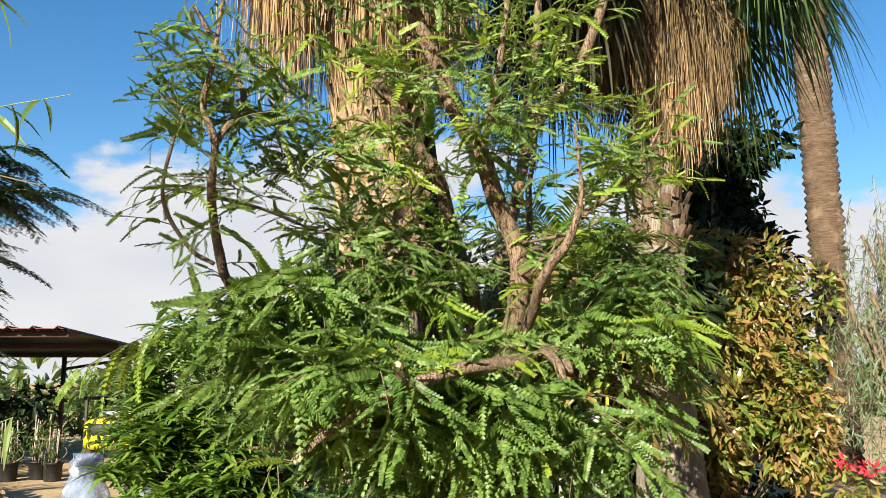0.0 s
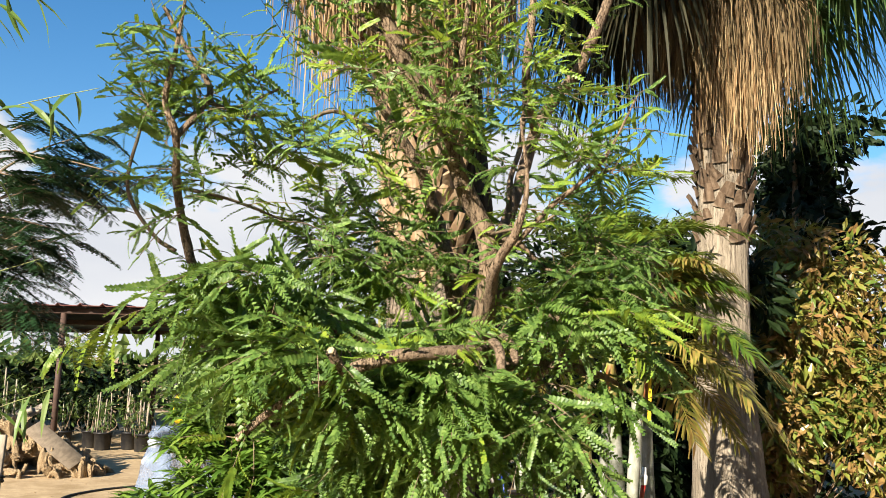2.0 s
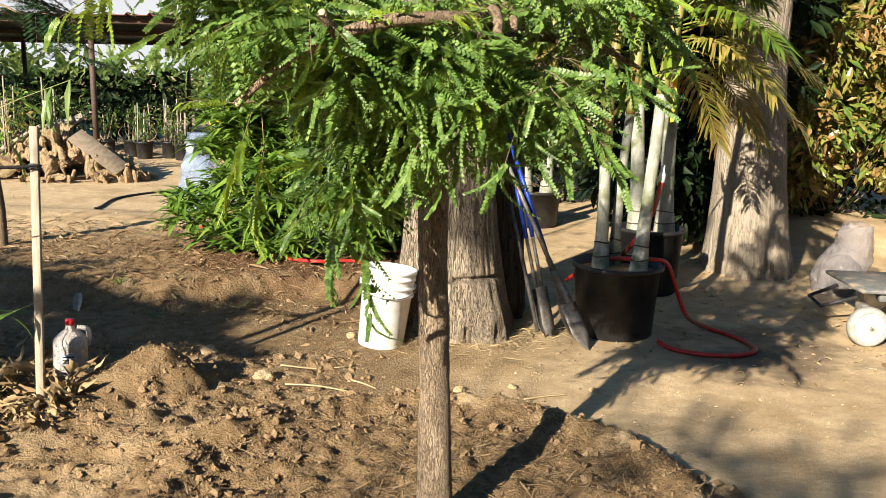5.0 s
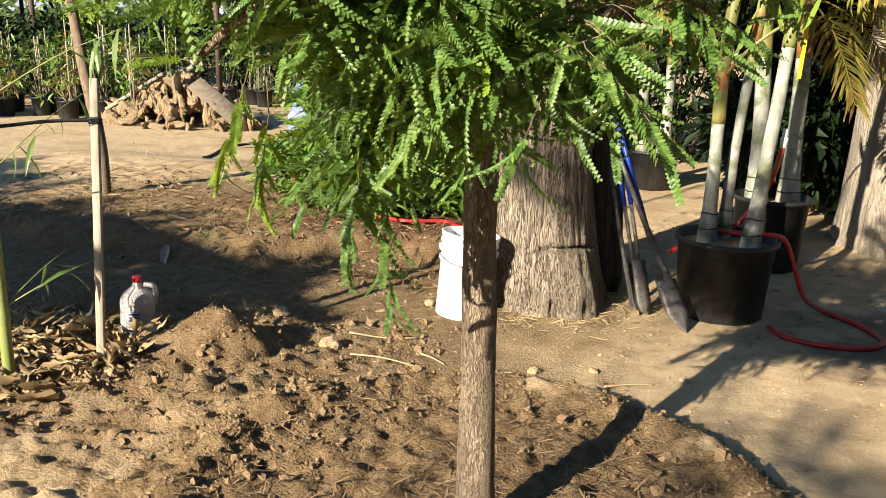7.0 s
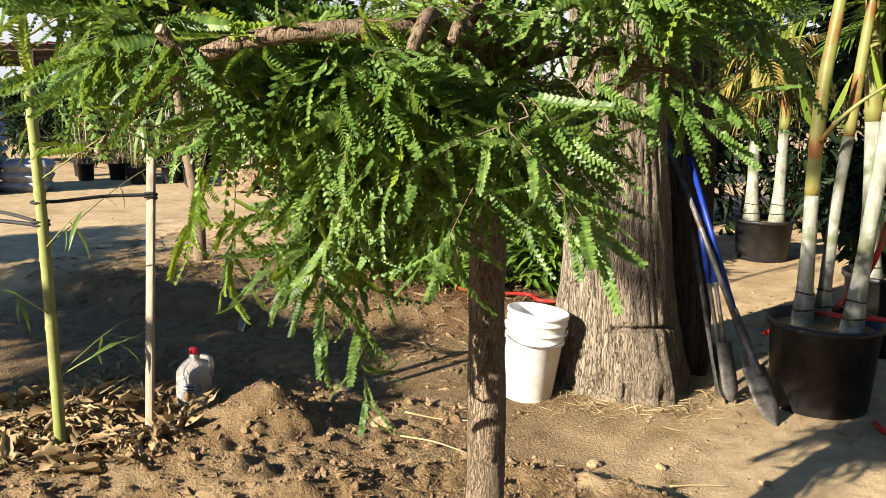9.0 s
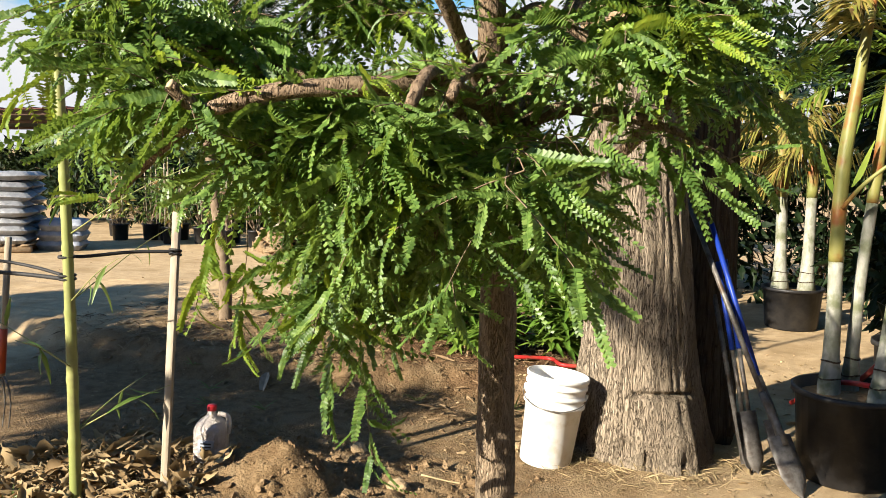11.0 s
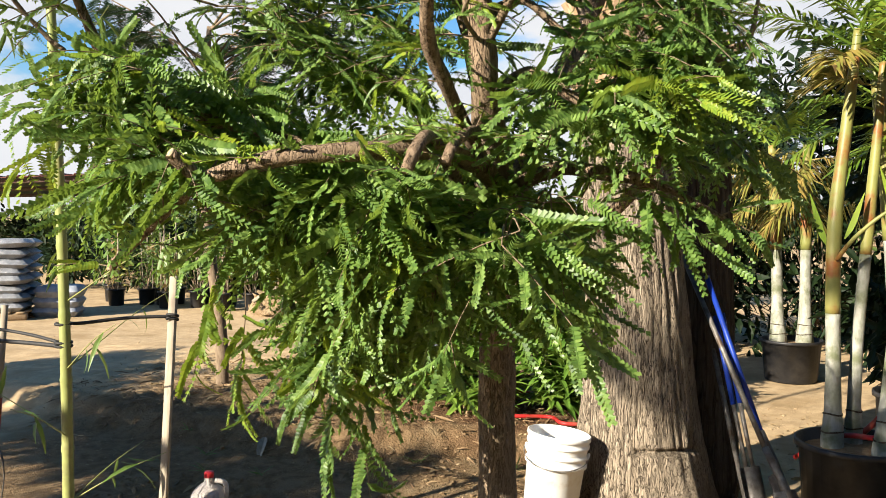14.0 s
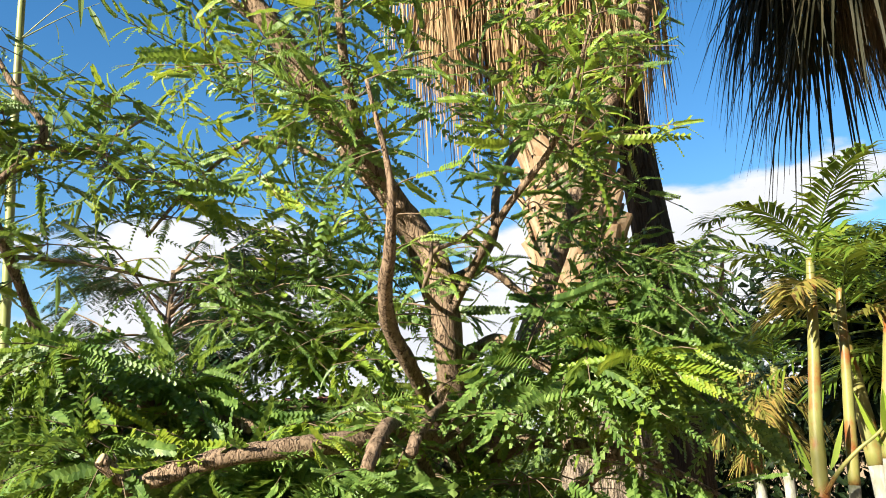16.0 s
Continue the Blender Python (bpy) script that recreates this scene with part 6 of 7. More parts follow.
def make_jug():
    root = new("milk_jug")
    tagged(root, "hazy gallon jug of brownish water with a red cap", "jug")
    root.matrix_basis = pose(-1.725, 3.84, gh(-1.725, 3.84) - 0.01, 0, 2, 25)
    rs = np.random.RandomState(3)

    def shape(r0, z0, z1, pts=28):
        g = Geo()
        zs = np.linspace(z0, z1, 22)
        a = np.arange(pts) / pts * 2 * np.pi
        v = []
        for z in zs:
            if z < 0.15:
                r = r0 * (0.93 + 0.07 * min(1, z / 0.012))
            else:
                r = r0 * max(0.26, math.cos(min(1.35, (z - 0.15) / 0.065 * 1.32)))
            sq = 1 / np.maximum(np.abs(np.cos(a)), np.abs(np.sin(a)))
            k = 0.45 if z < 0.16 else max(0, 0.45 - (z - 0.16) * 9)
            rr = r * (1 + (np.minimum(sq, 1.28) - 1) * k)
            v.append(np.stack([np.cos(a) * rr, np.sin(a) * rr, np.full(pts, z)], 1))
        v = np.concatenate(v)
        k = len(zs)
        i, j = np.meshgrid(np.arange(k - 1), np.arange(pts), indexing="ij")
        i, j = i.ravel(), j.ravel()
        n2 = (j + 1) % pts
        q = np.stack([i * pts + j, i * pts + n2, (i + 1) * pts + n2, (i + 1) * pts + j], 1)
        c = len(v)
        v = np.vstack([v, [0, 0, z0]])
        jj = np.arange(pts)
        return g.add(v, q, np.stack([np.full(pts, c), (jj + 1) % pts, jj], 1))

    part("bottle", shape(0.076, 0.0, 0.235), M_JUG, root, "hazy plastic bottle")
    part("water", shape(0.071, 0.006, 0.10), M_TEA, root, "brownish water")
    g = Geo()
    lathe(g, [(0.001, 0.262), (0.02, 0.262), (0.0215, 0.258), (0.0215, 0.236), (0.0, 0.236)], 20)
    part("cap", g, M_REDCAP, root, "red screw cap")
    g = Geo()
    tube(g, smooth_line([(0.03, 0, 0.222), (0.072, 0, 0.215), (0.083, 0, 0.18), (0.078, 0, 0.13)], 5), 0.0115, 10)
    part("grip", g, M_JUG, root)
    g = Geo()
    box(g, (0.002, 0.075, 0.06), (0.0, -0.079, 0.085), Euler((0, 0, radians(90))).to_matrix(), 0.0005)
    part("label_sticker", g, M_WHITEBAG, root)
    for z in (0.07, 0.085, 0.1):
        g = Geo()
        box(g, (0.05, 0.0015, 0.006), (0, -0.0805, z), None, 0.0002)
        part("label_bar", g, M_INK, root)


def make_stake():
    root = new("wooden_stake")
    tagged(root, "pale square wooden stake driven into the dug soil", "stake")
    root.matrix_basis = Matrix.Translation((-1.63, 3.46, 0.0)) @ (Vector((-1.665, 3.6, 1.28)) - Vector((-1.63, 3.46, 0.0))).to_track_quat("Z", "Y").to_matrix().to_4x4()
    g = Geo()
    box(g, (0.034, 0.022, 1.36), (0, 0, 0.58), None, 0.003)
    part("post", g, M_WOOD, root)
    g = Geo()
    for z in (1.08, 1.095):
        a = np.linspace(0, 6.283, 18)
        tube(g, np.stack([np.cos(a) * 0.024, np.sin(a) * 0.019, z + 0.004 * np.sin(a)], 1), 0.006, 6, cap=False)
    part("tie", g, M_STRAP, root, "black rubber tie")


def make_straps():
    def strap(pts, r, label):
        g = Geo()
        tube(g, smooth_line(pts, 8), r, 7)
        tagged(part("tree_tie", g, M_STRAP), label, "tie", group="black ties of the bamboo")
    strap([(-1.93, 3.27, 1.075), (-1.87, 3.3, 1.075), (-1.78, 3.45, 1.085), (-1.66, 3.575, 1.085)], 0.0075, "black rubber tie stretched between bamboo and stake")
    strap([(-1.93, 3.235, 1.0), (-2.1, 3.23, 1.02), (-2.3, 3.2, 1.035), (-2.7, 3.1, 1.05)], 0.007, "black rubber tie reaching from the bamboo")
    strap([(-1.93, 3.235, 0.985), (-2.2, 3.22, 0.985), (-2.7, 3.1, 0.99)], 0.009, "black rubber tie pulled tight round the bamboo")
    g = Geo()
    a = np.linspace(0, 6.283, 18)
    for z in (1.075, 1.0, 0.985):
        g = Geo()
        tube(g, np.stack([-1.915 + np.cos(a) * 0.03, 3.245 + np.sin(a) * 0.03, z + 0 * a], 1), 0.006, 6, cap=False)
        tagged(part("tree_tie", g, M_STRAP), "black rubber loop round the bamboo culm", "tie", group="black ties of the bamboo")


def long_tool(name, label, foot, head, parts_of):
    foot, head = Vector(foot), Vector(head)
    root = new(name)
    tagged(root, label, "garden tool", group="tools leaning on the palm")
    d = (head - foot)
    root.matrix_basis = Matrix.Translation(foot) @ d.to_track_quat("Z", "Y").to_matrix().to_4x4()
    for nm, geo, mat, lb in parts_of(d.length):
        part(nm, geo, mat, root, lb)
    return root


def shovel_blade(width, length, dish=0.03, point=0.35):
    g = Geo()
    rows = []
    n, m = 9, 7
    for i in range(n):
        s = i / (n - 1)
        z = length * s
        w = width * 0.5 * (min(1, (s / point) ** 0.6) if s < point else 1.0 - 0.06 * (s - point))
        for sg in (0, 1):
            rows.append([(w * t, dish * (1 - t * t) * (0.3 + 0.7 * s) - 0.0025 * sg, z) for t in np.linspace(-1, 1, m)])
    v = np.array(rows).reshape(-1, 3)
    q = []
    for sg in (0, 1):
        for i in range(n - 1):
            for j in range(m - 1):
                a, b = (2 * i + sg) * m + j, (2 * (i + 1) + sg) * m + j
                q.append((a, a + 1, b + 1, b) if sg else (a, b, b + 1, a + 1))
    for i in range(n - 1):
        for j in (0, m - 1):
            a, b = 2 * i * m + j, 2 * (i + 1) * m + j
            q.append((a, b, b + m, a + m) if j else (a, a + m, b + m, b))
    return g.add(v, q)


def make_tools():
    def shovel(handle_mat, label, w=0.15):
        def make(n):
            out = [("blade", shovel_blade(w, 0.29), M_STEEL, "worn steel blade")]
            g = Geo()
            tube(g, [(0, 0.012, 0.24), (0, 0.016, 0.34), (0, 0, 0.5)], (0.024, 0.021, 0.018), 12)
            out.append(("socket", g, M_STEEL, ""))
            g = Geo()
            tube(g, [(0, 0, 0.45), (0, 0, n)], 0.0135, 12)
            out.append(("shaft", g, handle_mat, label))
            return out
        return make
    long_tool("shovel", "long-handled steel shovel leaning on the palm trunk", (0.74, 4.99, 0.0), (0.05, 5.52, 1.3), shovel(M_STEEL, "worn grey shaft"))
    long_tool("shovel", "blue-handled spade leaning behind the shovel", (0.66, 5.22, 0.0), (0.19, 5.44, 1.2), shovel(M_BLUE, "blue fibreglass shaft", 0.13))

    def digger(n):
        out = []
        for s in (-1, 1):
            out.append(("jaw", shovel_blade(0.095, 0.3, 0.03, 0.2).moved(Matrix.Translation((0, s * 0.02, 0)) @ Matrix.Rotation(0 if s > 0 else math.pi, 4, "Z")), M_STEEL, "dirty steel jaw"))
            g = Geo()
            tube(g, [(0, s * 0.025, 0.3), (0, s * 0.028, n * 0.58)], 0.011, 12)
            out.append(("shaft", g, M_STEEL, "grey steel shaft"))
            g = Geo()
            tube(g, [(0, s * 0.028, n * 0.57), (0, s * 0.03, n)], 0.0135, 12)
            out.append(("sleeve", g, M_BLUE, "blue sleeve"))
        return out
    long_tool("post_hole_digger", "blue-handled post hole digger leaning on the palm", (0.51, 5.2, 0.0), (0.25, 5.46, 1.0), digger)
    long_tool("digging_bar", "grey steel bar leaning behind the palm trunk", (0.44, 5.3, 0.0), (0.17, 5.58, 0.95), lambda n: [("bar", tube(Geo(), [(0, 0, 0), (0, 0, n)], 0.013, 10), M_STEEL, "")])


def make_hoses():
    def hose(name, label, pts, r, mat, cat="hose"):
        g = Geo()
        tube(g, smooth_line(pts, 12), r, 10)
        tagged(part(name, g, mat), label, cat)
    hose("red_hose", "red rubber hose looped over the pot onto the dirt", [(0.60, 5.78, 0.22), (0.74, 5.62, 0.36), (0.85, 5.5, 0.435), (0.98, 5.34, 0.475), (1.1, 5.38, 0.47), (1.2, 5.46, 0.43), (1.28, 5.52, 0.25), (1.36, 5.58, 0.08), (1.48, 5.58, 0.016), (1.62, 5.42, 0.014), (1.7, 5.2, 0.014), (1.6, 5.06, 0.014), (1.4, 5.02, 0.014), (1.22, 5.08, 0.014), (1.15, 5.2, 0.02)], 0.0135, M_RED)
    hose("red_hose", "red hose hanging behind the palm stems", [(0.9, 5.6, 0.41), (0.98, 5.6, 0.5), (1.05, 5.55, 0.62), (1.1, 5.48, 0.78), (1.125, 5.45, 0.94)], 0.015, M_RED)
    g = Geo()
    lathe(g, [(0.001, -0.03), (0.018, -0.03), (0.02, 0.02), (0.013, 0.03), (0.013, 0.07), (0.001, 0.072)], 14, (1.127, 5.449, 0.96))
    tagged(part("hose_nozzle", g, M_WHITE), "white plastic nozzle on the end of the red hose", "nozzle")
    z = lambda x, y, up=0.015: (x, y, gh(x, y) + up)
    hose("red_hose", "red hose lying along the planted bank", [z(-2.7, 7.3), z(-2.4, 7.1), z(-2.0, 6.9), z(-1.3, 6.8), z(-0.9, 6.6), z(-0.5, 6.7), z(0.0, 7.0)], 0.013, M_RED)
    hose("red_hose", "red hose curled under the mango bush", [z(-1.5, 6.2), z(-1.2, 6.05, 0.03), z(-0.95, 6.2), z(-0.8, 6.05), z(-0.6, 6.15)], 0.013, M_RED)
    hose("black_hose", "black irrigation hose curving over the dirt yard", [z(-4.2, 8.2, 0.012), z(-4.5, 8.8, 0.012), z(-4.7, 9.6, 0.012), z(-4.4, 10.4, 0.012), z(-3.6, 10.9, 0.012)], 0.014, M_STRAP)
    hose("blue_hose", "blue hose coiled by the weeping tree", [(4.55, 8.1, 0.45), (4.3, 8.2, 0.6), (4.25, 8.2, 0.75), (4.45, 8.1, 0.87), (4.9, 8.0, 0.85), (5.2, 8.0, 0.5), (5.2, 8.0, 0.02)], 0.016, M_BLUEHOSE)


def make_cart():
    root = thing("garden_cart", (2.46, 5.62, 0), "low grey flat-bed cart with white-hubbed wheels on the dirt", "cart", turn=0.1)
    g = Geo()
    box(g, (1.25, 0.56, 0.026), (0.55, 0.28, 0.295), None, 0.006)
    part("deck", g, M_CART, root, "grey painted deck")
    g = Geo()
    for y in (0.05, 0.5):
        box(g, (1.0, 0.04, 0.05), (0.55, y, 0.252), None, 0.005)
    part("frame", g, M_CART, root)
    for x, y in ((-0.09, -0.16), (0.95, -0.16), (0.3, 0.62), (1.1, 0.62)):
        t = Geo()
        a = [(0.088, -0.032), (0.105, -0.038), (0.118, -0.024), (0.122, 0.0), (0.118, 0.024), (0.105, 0.038), (0.088, 0.032)]
        lathe(t, a, 36)
        wheel = part("wheel", t.moved(Matrix.Translation((x, y, 0.122)) @ Matrix.Rotation(math.pi / 2, 4, "X")), M_TYRE, root, "dusty grey tyre")
        h = Geo()
        lathe(h, [(0.001, 0.044), (0.014, 0.044), (0.016, 0.036), (0.05, 0.034), (0.055, 0.028), (0.08, 0.024), (0.088, 0.03), (0.09, 0.0), (0.088, -0.03), (0.08, -0.024), (0.055, -0.028), (0.05, -0.034), (0.016, -0.036), (0.014, -0.044), (0.001, -0.044)], 28)
        part("hub", h.moved(Matrix.Translation((x, y, 0.122)) @ Matrix.Rotation(math.pi / 2, 4, "X")), M_HUB, wheel, "white painted hub")
        cap = Geo()
        lathe(cap, [(0.001, 0.052), (0.01, 0.05), (0.013, 0.042), (0.001, 0.042)], 16)
        part("hub_cap", cap.moved(Matrix.Translation((x, y, 0.122)) @ Matrix.Rotation(math.pi / 2, 4, "X")), M_CART, wheel, "grey hub cap")
        ax = Geo()
        box(ax, (0.05, 0.1, 0.1), (x, y + (0.1 if y < 0 else -0.1), 0.19), None, 0.006)
        part("axle_bracket", ax, M_CART, root)
    g = Geo()
    tube(g, [(-0.05, 0.1, 0.24), (-0.25, 0.15, 0.16), (-0.22, 0.42, 0.16), (-0.05, 0.4, 0.24)], 0.012, 8)
    part("drawbar", g, M_STRAP, root, "black steel drawbar")


def make_sack():
    rs = np.random.RandomState(9)
    root = thing("plastic_sack", (2.57, 6.75, 0), "half-open clear plastic sack of potting soil slumped on the dirt", "sack")
    g = Geo()
    pts, zs = 30, np.linspace(0, 0.54, 18)
    a = np.arange(pts) / pts * 6.283
    v = []
    for z in zs:
        r = 0.15 * (0.9 + 0.35 * math.sin(min(1, z / 0.32) * 2.6)) if z < 0.36 else 0.15 * (1.05 - (z - 0.36) * 1.9)
        w = np.array([noise.noise((math.cos(t) * 2, math.sin(t) * 2, z * 9)) for t in a])
        rr = r * (1 + 0.22 * w)
        v.append(np.stack([np.cos(a) * rr * 1.0 + z * 0.25, np.sin(a) * rr * 0.7, np.full(pts, z) + 0.05 * w * (z > 0.4)], 1))
    v = np.concatenate(v)
    i, j = np.meshgrid(np.arange(len(zs) - 1), np.arange(pts), indexing="ij")
    i, j = i.ravel(), j.ravel()
    n2 = (j + 1) % pts
    g.add(v, np.stack([i * pts + j, i * pts + n2, (i + 1) * pts + n2, (i + 1) * pts + j], 1))
    part("film", g, M_SACK, root, "dusty clear plastic film")
    g = Geo()
    lump(g, (0.04, 0, 0.15), (0.15, 0.11, 0.16), rs, 3, 0.15)
    part("contents", g, M_POTSOIL, root, "dark potting soil inside")


def make_litter_things():
    rs = np.random.RandomState(15)
    # heap of big dry leaves by the bamboo
    g = Geo()
    n = 620
    r = rs.rand(n) ** 0.6
    a = rs.rand(n) * 6.283
    x, y = -2.05 + np.cos(a) * r * 0.62, 3.45 + np.sin(a) * r * 0.42
    z = ground_height(x, y) + 0.02 + 0.12 * (1 - r) * rs.rand(n)
    t = rs.rand(n) * 6.283
    f = frames(np.stack([np.cos(t), np.sin(t), rs.randn(n) * 0.35], 1), np.array([0, 0, 1.0]) + rs.randn(n, 3) * 0.9)
    f *= (0.05 + 0.13 * rs.rand(n) ** 2)[:, None, None]
    for k in range(9):
        v, q = blade(1.0, (0.13, 0.22, 0.34)[k % 3], (0.3, -0.35, 0.1)[k // 3], (0.9, -0.7, 1.3)[k % 3], 7)
        w = np.array([noise.noise((p[0] * 5 + k * 7, p[1] * 9, k)) for p in v])
        w2 = np.array([noise.noise((p[0] * 4 - k * 5, p[1] * 7, k + 20)) for p in v])
        v = v + np.stack([np.zeros(len(v)), w2 * 0.1, w * 0.16], 1)
        s = np.arange(n) % 9 == k
        g.many(v, q, f[s], np.stack([x, y, z], 1)[s])
    tagged(part("dry_leaf_heap", g, M_DRYLEAF), "heap of curled tan dead leaves on dug soil", "leaf litter", kind="stuff")
    for x, y, s in ((-0.87, 4.12, 0.055), (-0.63, 4.9, 0.03), (0.35, 4.3, 0.02), (0.1, 4.2, 0.025), (-1.3, 4.45, 0.04), (0.75, 4.35, 0.018)):
        g = Geo()
        lump(g, (x, y, gh(x, y) + s * 0.4), (s * 1.1, s * 0.8, s * 0.7), rs, 3, 0.3)
        tagged(part("stone", g, M_ROCK), "tan rounded stone lying on the dirt", "stone", group="stones on the dirt")
    for p0, p1 in (((-0.84, 4.28), (-0.52, 4.36)), ((-0.74, 4.06), (-0.42, 4.05)), ((-0.2, 3.98), (0.05, 3.94)), ((-0.45, 4.2), (-0.3, 4.12)), ((0.42, 4.15), (0.62, 4.25))):
        g = Geo()
        m = ((p0[0] + p1[0]) / 2, (p0[1] + p1[1]) / 2 + 0.015)
        tube(g, smooth_line([(*p, gh(*p) + 0.008) for p in (p0, m, p1)], 4), (0.005, 0.003), 6)
        tagged(part("stick", g, M_STRAW), "thin dry stick lying on the dirt", "stick", group="sticks on the dirt")
    g = Geo()
    v, q = blade(0.2, 0.06, 0.1, 0.7, 5)
    x = unit((0.25, -0.55, -0.35))
    g.many(v, q, frames(x[None], np.array([[0.2, -0.6, 0.8]])), np.array([[-2.5, 5.16, gh(-2.5, 5.16) + 0.03]]))
    tagged(part("palm_sheath", g, M_WOOD, smooth=False), "pale dry leaf sheath lying on the bank", "leaf")
    # fallen straw round the foot of the stout palm
    g = Geo()
    n = 900
    a = rs.uniform(3.3, 6.6, n)
    r = 0.37 + 0.3 * rs.rand(n) ** 1.8
    x, y = -0.06 + np.cos(a) * r, 5.26 + np.sin(a) * r
    t = rs.rand(n) * 6.283
    f = frames(np.stack([np.cos(t), np.sin(t), rs.randn(n) * 0.25], 1), np.array([0, 0, 1.0]) + rs.randn(n, 3) * 0.5)
    f *= (0.03 + 0.09 * rs.rand(n) ** 2)[:, None, None]
    v, q = blade(1.0, 0.05, 0.12, 0.3, 3)
    g.many(v, q, f, np.stack([x, y, ground_height(x, y) + 0.006 + 0.02 * rs.rand(n)], 1))
    tagged(part("straw_litter", g, M_STRAW, smooth=False), "pale straw and fibre fallen round the palm's foot", "leaf litter", kind="stuff")
    root = new("garden_fork")
    tagged(root, "garden fork with an orange-red shaft stuck in the soil", "garden tool")
    root.matrix_basis = pose(-3.22, 3.78, 0.0, 0, 8, 0)
    g = Geo()
    tube(g, [(0, 0, 0.28), (0, 0, 1.05)], 0.017, 10)
    part("shaft", g, M_WOOD, root)
    g = Geo()
    tube(g, [(0, 0, 0.3), (0, 0, 0.55)], 0.019, 10)
    part("sleeve", g, M_ORANGE, root, "orange-red sleeve")
    for k in range(4):
        g = Geo()
        x = (k - 1.5) * 0.05
        tube(g, smooth_line([(0, 0, 0.29), (x * 0.8, 0, 0.24), (x, 0.01, 0.12), (x, 0, -0.04)], 4), (0.007, 0.005, 0.003), 6)
        part("tine", g, M_STEEL, root)


make_buckets()
make_jug()
make_stake()
make_straps()
make_tools()
make_hoses()
make_cart()
make_sack()
make_litter_things()


def make_weeds():
    """Small green sprigs on the bank and by the bamboo."""
    rs = np.random.RandomState(17)
    v, q = blade(1.0, 0.09, 0.35, 0.3, 3)
    for x, y in ((-2.5, 4.62), (-2.15, 4.72), (-2.75, 4.9), (-1.9, 5.0), (-2.3, 5.3), (-3.1, 5.1), (-1.5, 5.35), (-2.2, 3.15), (-2.05, 3.02), (-0.9, 5.5)):
        g, n = Geo(), 9
        a = rs.rand(n) * 6.283
        f = frames(np.stack([np.cos(a), np.sin(a), 0.5 + 0.9 * rs.rand(n)], 1), np.array([0, 0, 1.0]) + rs.randn(n, 3) * 0.3)
        f *= (0.05 + 0.07 * rs.rand(n))[:, None, None]
        g.many(v, q, f, np.stack([x + rs.randn(n) * 0.01, y + rs.randn(n) * 0.01, np.full(n, gh(x, y))], 1))
        tagged(part("weed", g, M_BAMLEAF, smooth=False), "small green weed sprouting from the dirt", "weed", group="weeds on the bank")


make_weeds()


# ---- the yard beyond ----
def make_shed():
    root = thing("shade_shed", (0, 0, 0), "open shade shed with a brown-red ribbed metal roof on steel posts", "shed")
    x0, x1, y0, y1, z0, z1 = -30.0, -5.85, 14.0, 18.2, 2.36, 2.16
    g = Geo()
    xs = np.arange(x0, x1, 0.05)
    rib = np.where((np.arange(len(xs)) % 8) < 1, 0.045, 0.0)
    top = []
    for y, z in ((y0 - 0.25, z0 + 0.07), (y1 + 0.3, z1 + 0.05)):
        top.append(np.stack([xs, np.full(len(xs), y), z + rib], 1))
        top.append(np.stack([xs, np.full(len(xs), y), z + rib - 0.012], 1))
    v = np.concatenate(top)
    n = len(xs)
    i = np.arange(n - 1)
    q = np.concatenate([np.stack([i, i + 1, i + 1 + 2 * n, i + 2 * n], 1), np.stack([i + n, i + 3 * n, i + 1 + 3 * n, i + 1 + n], 1), np.stack([i, i + n, i + 1 + n, i + 1], 1)])
    part("roof_sheet", Geo().add(v, q), M_RUST, root, "ribbed brown-red roof sheets", smooth=False)
    # added black sheet: the dark under the roof is put in as colour
    g = Geo()
    box(g, (x1 - x0, y1 - y0 + 0.3, 0.02), ((x0 + x1) / 2, (y0 + y1) / 2, (z0 + z1) / 2 + 0.035), Euler((math.atan2(z1 - z0, y1 - y0), 0, 0)).to_matrix(), 0.004)
    part("roof_shade_sheet", g, M_BLACK, root, "black sheet put in for the shade under the roof")
    for y, z in ((y0, z0), (y1, z1), ((y0 + y1) / 2, (z0 + z1) / 2)):
        g = Geo()
        box(g, (x1 - x0 - 0.1, 0.07, 0.13), ((x0 + x1) / 2, y, z), None, 0.006)
        part("beam", g, M_POST, root)
    for x, y, z in ((-7.62, y0, z0), (-11.6, y0, z0), (-15.6, y0, z0), (-7.85, y1, z1), (-11.8, y1, z1), (-15.8, y1, z1), (-19.6, y0, z0)):
        g = Geo()
        tube(g, [(x, y, 0), (x, y, z - 0.06)], 0.05, 14)
        part("post", g, M_POST, root)
    g = Geo()
    tube(g, [(-7.85, y1, 1.85), (-6.2, y1, z1 - 0.05)], 0.03, 8)
    part("brace", g, M_POST, root)


